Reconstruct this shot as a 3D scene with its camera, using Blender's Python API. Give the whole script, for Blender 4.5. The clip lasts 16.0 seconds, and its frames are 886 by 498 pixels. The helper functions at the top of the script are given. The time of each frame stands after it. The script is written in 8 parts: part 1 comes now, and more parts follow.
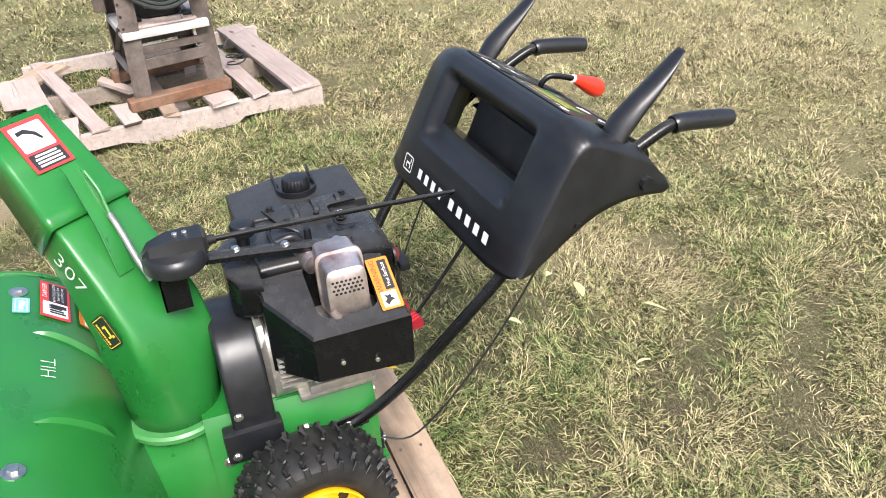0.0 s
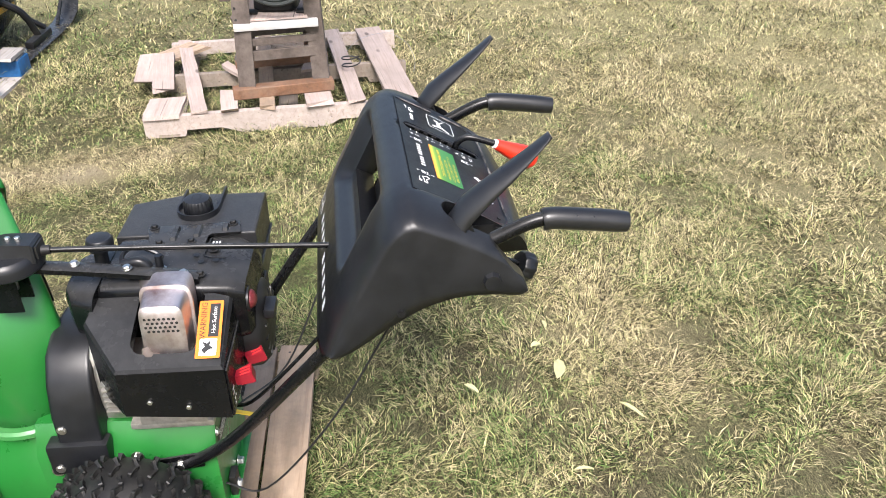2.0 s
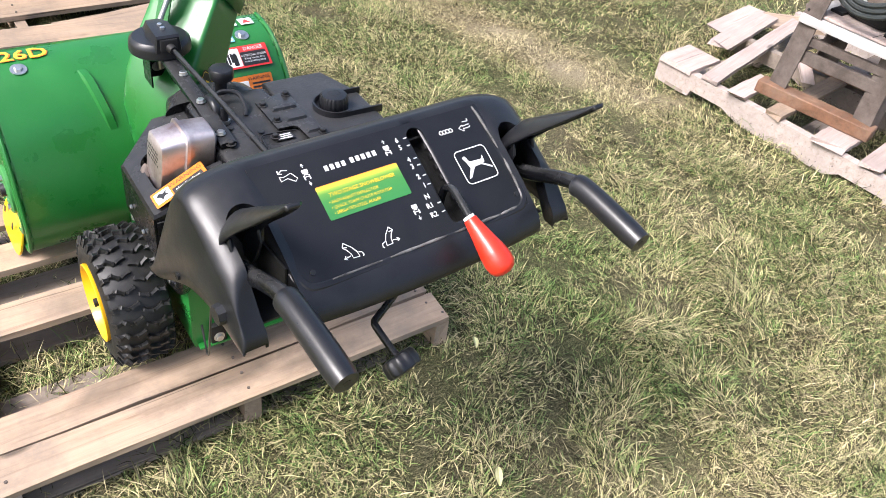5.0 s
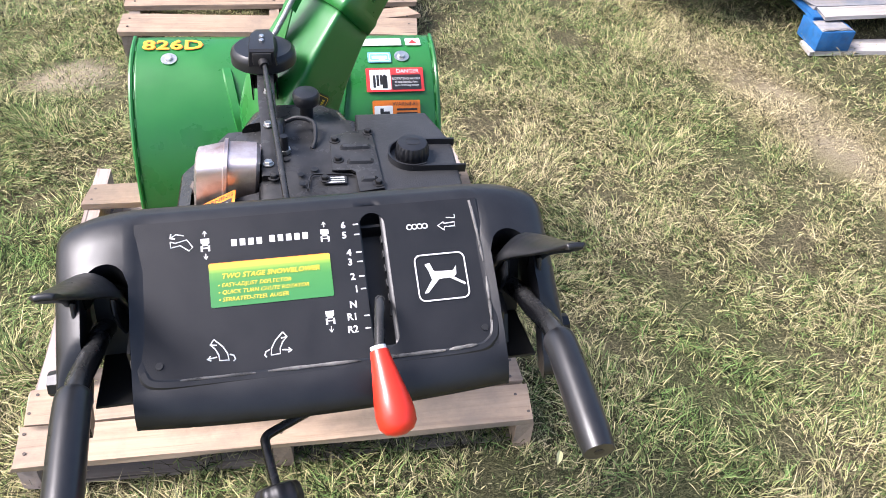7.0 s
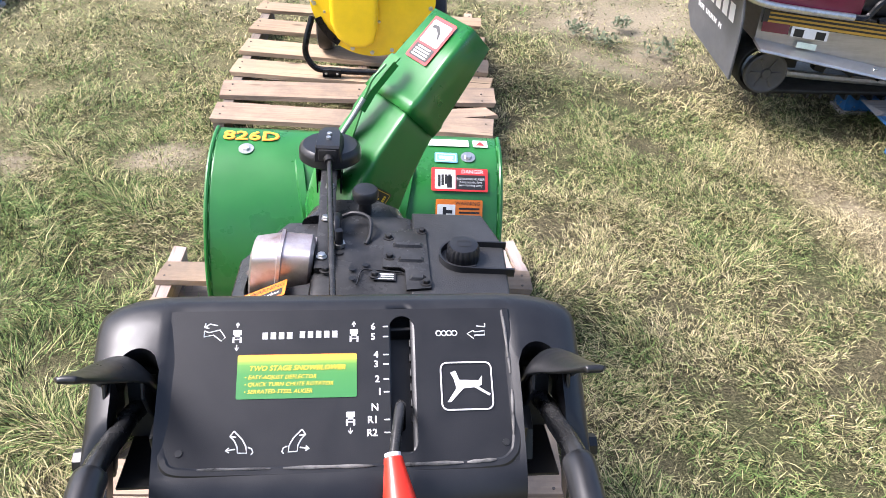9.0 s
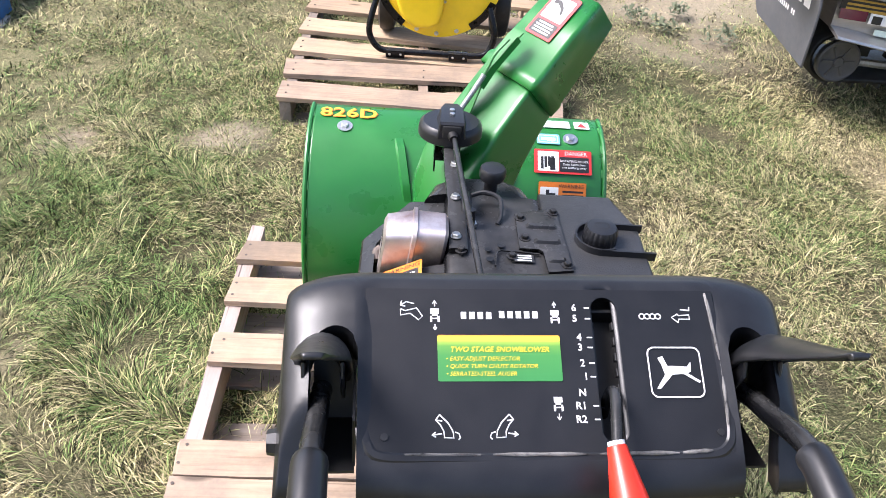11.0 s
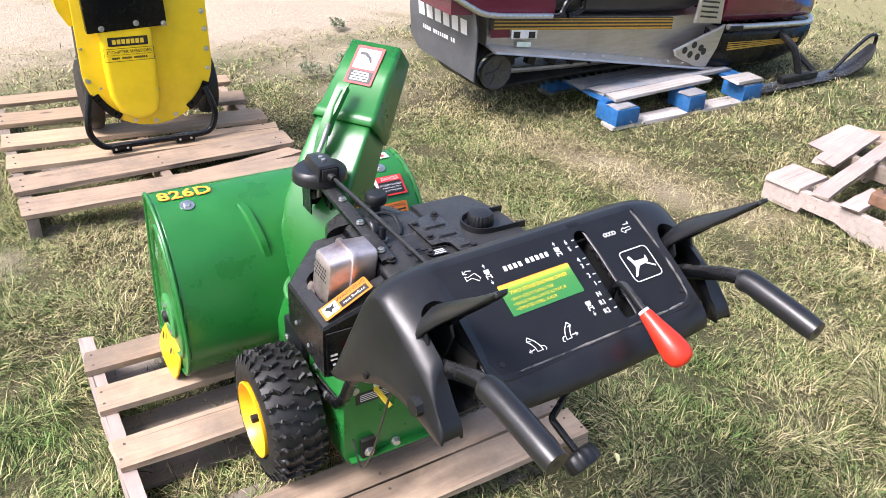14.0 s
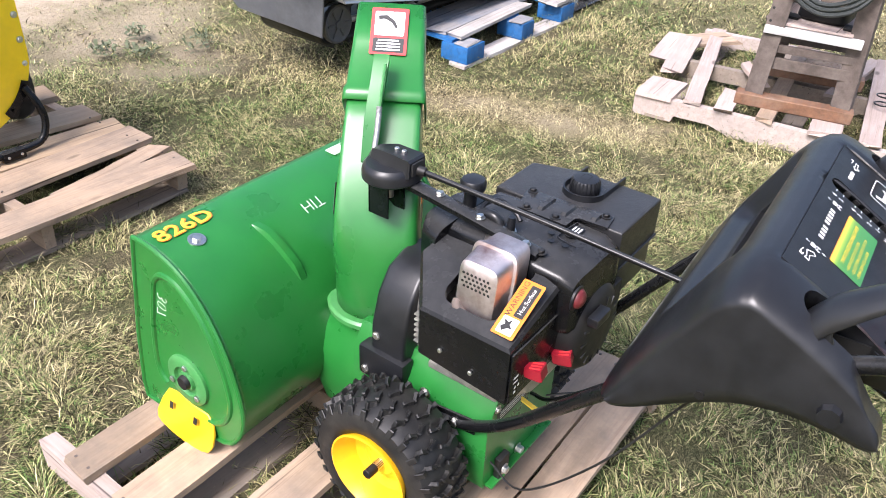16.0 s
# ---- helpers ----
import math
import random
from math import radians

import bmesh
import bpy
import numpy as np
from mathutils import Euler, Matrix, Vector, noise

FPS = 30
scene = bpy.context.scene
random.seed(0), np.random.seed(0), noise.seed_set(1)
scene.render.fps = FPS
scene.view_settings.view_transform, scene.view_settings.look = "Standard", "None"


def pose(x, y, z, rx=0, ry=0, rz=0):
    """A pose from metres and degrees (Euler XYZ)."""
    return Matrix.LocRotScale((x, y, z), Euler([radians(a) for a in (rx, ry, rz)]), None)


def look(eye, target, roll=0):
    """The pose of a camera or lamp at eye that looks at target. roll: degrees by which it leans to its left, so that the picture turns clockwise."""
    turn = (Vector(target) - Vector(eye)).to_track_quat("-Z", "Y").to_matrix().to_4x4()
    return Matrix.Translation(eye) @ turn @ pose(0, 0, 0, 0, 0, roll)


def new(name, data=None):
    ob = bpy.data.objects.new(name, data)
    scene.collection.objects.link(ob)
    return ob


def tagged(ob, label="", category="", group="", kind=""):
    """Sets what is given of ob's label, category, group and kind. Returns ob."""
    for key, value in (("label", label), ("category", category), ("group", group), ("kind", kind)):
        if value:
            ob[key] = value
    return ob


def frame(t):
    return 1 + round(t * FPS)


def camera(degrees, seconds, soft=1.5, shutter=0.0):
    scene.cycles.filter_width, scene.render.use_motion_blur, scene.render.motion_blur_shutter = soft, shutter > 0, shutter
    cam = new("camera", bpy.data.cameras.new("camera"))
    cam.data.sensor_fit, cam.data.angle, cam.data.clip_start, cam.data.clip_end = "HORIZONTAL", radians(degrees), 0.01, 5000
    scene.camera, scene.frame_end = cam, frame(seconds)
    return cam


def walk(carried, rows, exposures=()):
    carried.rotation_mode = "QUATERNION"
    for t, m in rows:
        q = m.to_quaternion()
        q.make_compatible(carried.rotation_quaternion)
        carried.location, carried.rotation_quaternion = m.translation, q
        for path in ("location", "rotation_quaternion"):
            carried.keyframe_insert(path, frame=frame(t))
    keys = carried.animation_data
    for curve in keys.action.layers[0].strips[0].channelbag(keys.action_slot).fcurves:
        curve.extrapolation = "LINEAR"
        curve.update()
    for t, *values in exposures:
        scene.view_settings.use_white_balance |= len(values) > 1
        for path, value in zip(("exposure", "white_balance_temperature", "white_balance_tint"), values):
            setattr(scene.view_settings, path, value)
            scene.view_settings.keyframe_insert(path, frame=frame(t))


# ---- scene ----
cam = camera(57.6, 16.0, soft=0.8)
METRES, EYE, TILT, LEAN, TURN = 4.273, 1.44, 0.0, 0.0, -110.6
ROWS = [
    (0.0, 0.0, 0.0, 0.0, -1.44, -32.78, 2.24),
    (0.5, 0.0292, 0.0222, 0.0029, 0.16, -31.68, 1.76),
    (1.0, 0.0678, 0.0357, 0.002, 3.82, -31.32, 1.35),
    (1.5, 0.1079, 0.0417, 0.0021, 9.54, -31.55, 1.0),
    (2.0, 0.1361, 0.0615, -0.0005, 16.67, -31.84, 0.5),
    (2.5, 0.1616, 0.0829, 0.0037, 25.39, -32.3, -0.62),
    (3.0, 0.2004, 0.1055, 0.009, 34.46, -33.24, -2.4),
    (5.5, 0.2451, 0.3353, 0.0117, 84.89, -41.44, -6.9),
    (6.0, 0.2213, 0.3606, 0.0071, 91.33, -42.12, -5.9),
    (6.5, 0.2026, 0.3783, 0.0052, 97.13, -42.46, -4.73),
    (7.0, 0.1905, 0.4, 0.0047, 102.04, -41.78, -3.7),
    (7.5, 0.1845, 0.4138, 0.0077, 105.97, -39.8, -2.96),
    (8.0, 0.1841, 0.4161, 0.0099, 107.94, -37.54, -2.66),
    (10.5, 0.1906, 0.3797, 0.0026, 109.55, -35.3, -3.95),
    (11.0, 0.1946, 0.3625, -0.0027, 110.09, -36.67, -3.96),
    (11.5, 0.2047, 0.3502, -0.0064, 109.21, -36.96, -3.8),
    (12.0, 0.2413, 0.346, -0.0035, 105.75, -35.71, -3.54),
    (12.5, 0.2772, 0.3404, 0.0045, 100.09, -33.72, -3.25),
    (13.0, 0.2847, 0.314, 0.0058, 93.61, -31.9, -3.03),
    (13.5, 0.2805, 0.2804, 0.0087, 86.52, -30.7, -2.75),
    (14.0, 0.2674, 0.2588, 0.0056, 80.16, -30.5, -2.61),
    (14.5, 0.234, 0.2357, -0.0023, 74.25, -31.1, -2.5),
    (15.0, 0.2072, 0.209, -0.0052, 69.04, -31.94, -2.5),
    (15.5, 0.1833, 0.1644, -0.0119, 63.86, -32.66, -2.5),
    (16.0, 0.1538, 0.1187, -0.0128, 57.41, -33.34, -2.57),
]
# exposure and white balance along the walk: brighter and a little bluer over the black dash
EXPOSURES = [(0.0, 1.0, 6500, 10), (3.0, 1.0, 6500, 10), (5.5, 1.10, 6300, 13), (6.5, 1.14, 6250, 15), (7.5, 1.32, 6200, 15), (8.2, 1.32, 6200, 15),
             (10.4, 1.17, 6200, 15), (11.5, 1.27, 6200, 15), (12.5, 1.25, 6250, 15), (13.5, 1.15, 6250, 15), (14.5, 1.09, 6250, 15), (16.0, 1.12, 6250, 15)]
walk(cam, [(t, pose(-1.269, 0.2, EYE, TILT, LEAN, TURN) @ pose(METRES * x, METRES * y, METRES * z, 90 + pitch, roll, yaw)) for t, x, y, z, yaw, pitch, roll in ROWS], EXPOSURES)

# ---- light ----
SUN_EL, SUN_AZ = 51.0, 180.0        # height of the sun, and its bearing counted from +x towards +y
scene.view_settings.exposure = 1.0
world = bpy.data.worlds.new("sky")
scene.world = world
world.use_nodes = True
wn = world.node_tree.nodes
sky = wn.new("ShaderNodeTexSky")
sky.sky_type = "NISHITA"
sky.sun_disc = False
sky.sun_elevation = radians(SUN_EL)
sky.sun_rotation = radians(90 - SUN_AZ)
sky.air_density, sky.dust_density, sky.ozone_density = 1.0, 4.0, 1.0
wn["Background"].inputs["Strength"].default_value = 0.142
world.node_tree.links.new(sky.outputs["Color"], wn["Background"].inputs["Color"])
sun = new("sun", bpy.data.lights.new("sun", "SUN"))
sun.data.energy, sun.data.angle, sun.data.color = 3.0, radians(24.0), (1.0, 0.955, 0.965)
sun_way = Vector((math.cos(radians(SUN_EL)) * math.cos(radians(SUN_AZ)), math.cos(radians(SUN_EL)) * math.sin(radians(SUN_AZ)), math.sin(radians(SUN_EL))))
sun.matrix_world = look(sun_way * 20, (0, 0, 0))


# ---- materials ----
def mat(name, color, rough=0.5, metal=0.0, vary=0.15, scale=30.0, bump=0.0, bscale=200.0, spec=0.5, dirt=None, dscale=4.0, damount=0.35, coat=0.0, coat_rough=0.08, each=0.0, stretch=(1, 1, 1), rvary=0.15, dust_sheen=0.0):
    """A paint, plastic, metal or wood: colour varied at a fine scale, dirt at a broad one, gloss varied, fine relief."""
    m = bpy.data.materials.new(name)
    m.use_nodes = True
    nt = m.node_tree
    N, L = nt.nodes, nt.links
    b = N["Principled BSDF"]
    tc = N.new("ShaderNodeTexCoord")
    mp = N.new("ShaderNodeMapping")
    mp.inputs["Scale"].default_value = stretch
    L.new(tc.outputs["Object"], mp.inputs["Vector"])
    n1 = N.new("ShaderNodeTexNoise")
    n1.inputs["Scale"].default_value, n1.inputs["Detail"].default_value, n1.inputs["Roughness"].default_value = scale, 5, 0.65
    L.new(mp.outputs["Vector"], n1.inputs["Vector"])
    r1 = N.new("ShaderNodeMapRange")
    r1.inputs["From Min"].default_value, r1.inputs["From Max"].default_value = 0.3, 0.7
    r1.inputs["To Min"].default_value, r1.inputs["To Max"].default_value = 1 - vary, 1 + vary
    L.new(n1.outputs["Fac"], r1.inputs["Value"])
    mul = N.new("ShaderNodeVectorMath")
    mul.operation = "SCALE"
    mul.inputs[0].default_value = color
    L.new(r1.outputs["Result"], mul.inputs["Scale"])
    out = mul.outputs["Vector"]
    if each:
        oi = N.new("ShaderNodeObjectInfo")
        re = N.new("ShaderNodeMapRange")
        re.inputs["To Min"].default_value, re.inputs["To Max"].default_value = 1 - each, 1 + each
        L.new(oi.outputs["Random"], re.inputs["Value"])
        m2 = N.new("ShaderNodeVectorMath")
        m2.operation = "SCALE"
        L.new(out, m2.inputs[0])
        L.new(re.outputs["Result"], m2.inputs["Scale"])
        out = m2.outputs["Vector"]
    if dirt:
        n2 = N.new("ShaderNodeTexNoise")
        n2.inputs["Scale"].default_value, n2.inputs["Detail"].default_value, n2.inputs["Roughness"].default_value = dscale, 6, 0.7
        L.new(tc.outputs["Object"], n2.inputs["Vector"])
        r2 = N.new("ShaderNodeMapRange")
        r2.inputs["From Min"].default_value, r2.inputs["From Max"].default_value = 0.45, 0.75
        r2.inputs["To Max"].default_value = damount
        L.new(n2.outputs["Fac"], r2.inputs["Value"])
        mx = N.new("ShaderNodeMix")
        mx.data_type = "RGBA"
        L.new(r2.outputs["Result"], mx.inputs["Factor"])
        L.new(out, mx.inputs["A"])
        mx.inputs["B"].default_value = (*dirt, 1)
        out = mx.outputs["Result"]
    if dust_sheen:
        # a pale film on surfaces facing up, thinner where it was wiped: settled dust, and sky sheen put into the colour
        ge, sp = N.new("ShaderNodeNewGeometry"), N.new("ShaderNodeSeparateXYZ")
        L.new(ge.outputs["Normal"], sp.inputs["Vector"])
        n4 = N.new("ShaderNodeTexNoise")
        n4.inputs["Scale"].default_value, n4.inputs["Detail"].default_value, n4.inputs["Roughness"].default_value = 22, 7, 0.72
        L.new(tc.outputs["Object"], n4.inputs["Vector"])
        r4 = N.new("ShaderNodeMapRange")
        r4.inputs["From Min"].default_value, r4.inputs["From Max"].default_value = 0.28, 0.72
        r4.inputs["To Min"].default_value, r4.inputs["To Max"].default_value = dust_sheen * 0.35, dust_sheen
        L.new(n4.outputs["Fac"], r4.inputs["Value"])
        up = N.new("ShaderNodeMapRange")
        up.inputs["From Min"].default_value, up.inputs["From Max"].default_value = 0.45, 1.0
        L.new(sp.outputs["Z"], up.inputs["Value"])
        mu = N.new("ShaderNodeMath")
        mu.operation = "MULTIPLY"
        L.new(r4.outputs["Result"], mu.inputs[0])
        L.new(up.outputs["Result"], mu.inputs[1])
        md = N.new("ShaderNodeMix")
        md.data_type = "RGBA"
        L.new(mu.outputs["Value"], md.inputs["Factor"])
        L.new(out, md.inputs["A"])
        md.inputs["B"].default_value = (0.13, 0.13, 0.128, 1)
        out = md.outputs["Result"]
    L.new(out, b.inputs["Base Color"])
    rr = N.new("ShaderNodeMapRange")
    rr.inputs["From Min"].default_value, rr.inputs["From Max"].default_value = 0.3, 0.7
    rr.inputs["To Min"].default_value, rr.inputs["To Max"].default_value = max(0.02, rough * (1 - rvary)), min(1, rough * (1 + rvary))
    L.new(n1.outputs["Fac"], rr.inputs["Value"])
    L.new(rr.outputs["Result"], b.inputs["Roughness"])
    b.inputs["Metallic"].default_value = metal
    b.inputs["Specular IOR Level"].default_value = spec
    b.inputs["Coat Weight"].default_value = coat
    b.inputs["Coat Roughness"].default_value = coat_rough
    if bump:
        n3 = N.new("ShaderNodeTexNoise")
        n3.inputs["Scale"].default_value, n3.inputs["Detail"].default_value = bscale, 4
        L.new(mp.outputs["Vector"], n3.inputs["Vector"])
        bp = N.new("ShaderNodeBump")
        bp.inputs["Strength"].default_value, bp.inputs["Distance"].default_value = bump, 0.002
        L.new(n3.outputs["Fac"], bp.inputs["Height"])
        L.new(bp.outputs["Normal"], b.inputs["Normal"])
    return m


GREEN = mat("green_paint", (0.013, 0.150, 0.024), 0.34, vary=0.12, scale=9, dirt=(0.030, 0.125, 0.040), dscale=6, damount=0.35, bump=0.03, bscale=25, rvary=0.4, spec=0.5, coat=0.3, coat_rough=0.24)
GREEN_DULL = mat("faded_green_paint", (0.045, 0.21, 0.055), 0.42, vary=0.12, scale=15, dirt=(0.11, 0.23, 0.10), dscale=9, damount=0.5, coat=0.1, bump=0.04, bscale=80)
YELLOW = mat("yellow_paint", (0.92, 0.63, 0.010), 0.35, vary=0.06, scale=14, dirt=(0.60, 0.40, 0.04), dscale=10, damount=0.2, coat=0.2)
AMBER = mat("amber_yellow_paint", (0.86, 0.475, 0.008), 0.36, vary=0.08, scale=14, dirt=(0.45, 0.25, 0.03), dscale=12, damount=0.3, coat=0.2)
PLASTIC = mat("black_moulded_plastic", (0.0075, 0.0082, 0.0100), 0.34, vary=0.2, scale=40, bump=0.06, bscale=900, dirt=(0.022, 0.023, 0.025), dscale=5, damount=0.5, spec=0.42, dust_sheen=0.06)
TANK = mat("pebbled_black_plastic", (0.010, 0.0105, 0.0115), 0.42, vary=0.2, scale=60, bump=0.35, bscale=420, dirt=(0.030, 0.030, 0.032), dscale=8, damount=0.4, spec=0.45, dust_sheen=0.22)
PANEL = mat("dark_panel_plastic", (0.0085, 0.0092, 0.0110), 0.42, vary=0.15, scale=30, bump=0.08, bscale=900, dirt=(0.020, 0.020, 0.022), dscale=5, damount=0.3, spec=0.33, dust_sheen=0.03)
SCUFF = mat("scuffed_plastic_edge", (0.17, 0.165, 0.155), 0.7, vary=0.6, scale=120, dirt=(0.012, 0.012, 0.013), dscale=30, damount=1.8)
BLACK = mat("black_enamel", (0.0040, 0.0044, 0.0052), 0.26, vary=0.2, scale=30, dirt=(0.012, 0.011, 0.010), dscale=12, damount=0.3, coat=0.05, bump=0.05, bscale=120, spec=0.24, dust_sheen=0.36)
BLACK_MATT = mat("black_dull_metal", (0.0055, 0.0055, 0.006), 0.5, vary=0.2, scale=30, dirt=(0.035, 0.032, 0.028), dscale=14, damount=0.4, bump=0.08, bscale=150, spec=0.35, dust_sheen=0.15)
RUBBER = mat("tyre_rubber", (0.0075, 0.0075, 0.0075), 0.52, vary=0.25, scale=60, dirt=(0.075, 0.07, 0.06), dscale=16, damount=0.35, bump=0.15, bscale=300)
GRIP = mat("grip_rubber", (0.012, 0.0125, 0.014), 0.32, vary=0.12, scale=60, bump=0.02, bscale=300, dirt=(0.03, 0.03, 0.03), dscale=9, damount=0.25)
RED = mat("red_plastic_knob", (0.66, 0.030, 0.012), 0.33, vary=0.06, scale=20, coat=0.15)
REDDARK = mat("red_plastic_key", (0.23, 0.008, 0.018), 0.42, vary=0.1, scale=40)
MAROON = mat("dark_red_rubber", (0.10, 0.008, 0.012), 0.5, vary=0.15, scale=40, dirt=(0.10, 0.06, 0.055), dscale=20, damount=0.4)
CHROME = mat("heat_stained_steel", (0.66, 0.60, 0.595), 0.48, metal=1.0, vary=0.10, scale=14, dirt=(0.20, 0.09, 0.06), dscale=11, damount=0.75, bump=0.05, bscale=60, rvary=0.25)
STEEL = mat("zinc_steel", (0.62, 0.62, 0.60), 0.36, metal=1.0, vary=0.15, scale=80, dirt=(0.3, 0.26, 0.2), dscale=60, damount=0.4)
ALU = mat("cast_aluminium", (0.52, 0.50, 0.46), 0.5, metal=0.85, vary=0.2, scale=60, dirt=(0.22, 0.19, 0.14), dscale=25, damount=0.5, bump=0.2, bscale=250)
ALUSHEET = mat("brushed_aluminium_sheet", (0.50, 0.49, 0.47), 0.4, metal=0.9, vary=0.12, scale=8, stretch=(1, 1, 12), dirt=(0.28, 0.25, 0.21), dscale=5, damount=0.4)
WHITE = mat("white_print", (0.78, 0.78, 0.76), 0.5, vary=0.06, scale=60)
INK = mat("black_print", (0.015, 0.015, 0.015), 0.45, vary=0.1, scale=60)
DECRED = mat("red_print", (0.62, 0.035, 0.035), 0.45, vary=0.08, scale=60)
DECORANGE = mat("orange_print", (0.74, 0.19, 0.015), 0.45, vary=0.08, scale=60)
DECYEL = mat("yellow_print", (0.78, 0.55, 0.04), 0.45, vary=0.08, scale=60)
DECGREEN = mat("green_print", (0.04, 0.205, 0.05), 0.4, vary=0.12, scale=60)


def sticker_print():
    """Printed fade from green through lime and yellow to orange, up the sticker."""
    m = bpy.data.materials.new("green_to_yellow_print")
    m.use_nodes = True
    N, L = m.node_tree.nodes, m.node_tree.links
    tc, sp, cr = N.new("ShaderNodeTexCoord"), N.new("ShaderNodeSeparateXYZ"), N.new("ShaderNodeValToRGB")
    L.new(tc.outputs["Generated"], sp.inputs["Vector"])
    L.new(sp.outputs["Y"], cr.inputs["Fac"])
    e = cr.color_ramp.elements
    e[0].position, e[0].color = 0.0, (0.035, 0.19, 0.05, 1)
    e[1].position, e[1].color = 1.0, (0.72, 0.24, 0.03, 1)
    for p, c in ((0.55, (0.05, 0.215, 0.05)), (0.76, (0.10, 0.27, 0.05)), (0.85, (0.27, 0.40, 0.05)), (0.91, (0.60, 0.50, 0.05)), (0.96, (0.72, 0.45, 0.05))):
        e.new(p).color = (*c, 1)
    L.new(cr.outputs["Color"], N["Principled BSDF"].inputs["Base Color"])
    N["Principled BSDF"].inputs["Roughness"].default_value = 0.4
    return m


STICKER = sticker_print()
DECLIME = mat("lime_print", (0.22, 0.36, 0.06), 0.4, vary=0.12, scale=60)
DECBLUE = mat("blue_print", (0.16, 0.42, 0.62), 0.45, vary=0.1, scale=60)
DECPALE = mat("pale_worn_print", (0.62, 0.72, 0.62), 0.5, vary=0.1, scale=60)
CHALK = mat("white_paint_marker", (0.70, 0.78, 0.66), 0.7, vary=0.2, scale=150)
SPRING = mat("grey_spring_steel", (0.34, 0.34, 0.34), 0.42, metal=0.7, vary=0.2, scale=200)
HOSE = mat("dark_grey_rubber_hose", (0.022, 0.027, 0.026), 0.5, vary=0.2, scale=40)
BLUEPAINT = mat("blue_pallet_paint", (0.012, 0.105, 0.29), 0.6, vary=0.3, scale=30, dirt=(0.10, 0.14, 0.2), dscale=18, damount=0.45, bump=0.2, bscale=90, each=0.15)
BIN = mat("bright_blue_plastic", (0.03, 0.27, 0.72), 0.4, vary=0.08, scale=20)
BURGUNDY = mat("burgundy_gloss_paint", (0.105, 0.010, 0.028), 0.18, vary=0.15, scale=6, coat=0.6)
MUSTARD = mat("mustard_stripe", (0.42, 0.25, 0.035), 0.45, vary=0.1, scale=30)
FLAP = mat("grey_rubber_flap", (0.075, 0.08, 0.088), 0.4, vary=0.2, scale=10, dirt=(0.2, 0.2, 0.2), dscale=8, damount=0.3)
IDLER = mat("grey_nylon_wheel", (0.06, 0.06, 0.063), 0.5, vary=0.2, scale=20, dirt=(0.13, 0.12, 0.105), dscale=12, damount=0.5)
VINYL = mat("black_seat_vinyl", (0.02, 0.02, 0.022), 0.4, vary=0.2, scale=60, bump=0.1, bscale=300)
RUSTY = mat("weathered_grey_brown_metal", (0.085, 0.066, 0.055), 0.7, vary=0.35, scale=18, dirt=(0.17, 0.145, 0.125), dscale=9, damount=0.6, bump=0.25, bscale=120)
STAINEDWOOD = mat("oiled_brown_timber", (0.15, 0.075, 0.040), 0.65, vary=0.4, scale=22, stretch=(1, 0.06, 1), dirt=(0.26, 0.19, 0.14), dscale=7, damount=0.6, bump=0.3, bscale=70)
WHITEWOOD = mat("whitewashed_board", (0.47, 0.47, 0.46), 0.75, vary=0.14, scale=25, stretch=(1, 0.08, 1), dirt=(0.36, 0.29, 0.24), dscale=9, damount=0.6, bump=0.3, bscale=60)


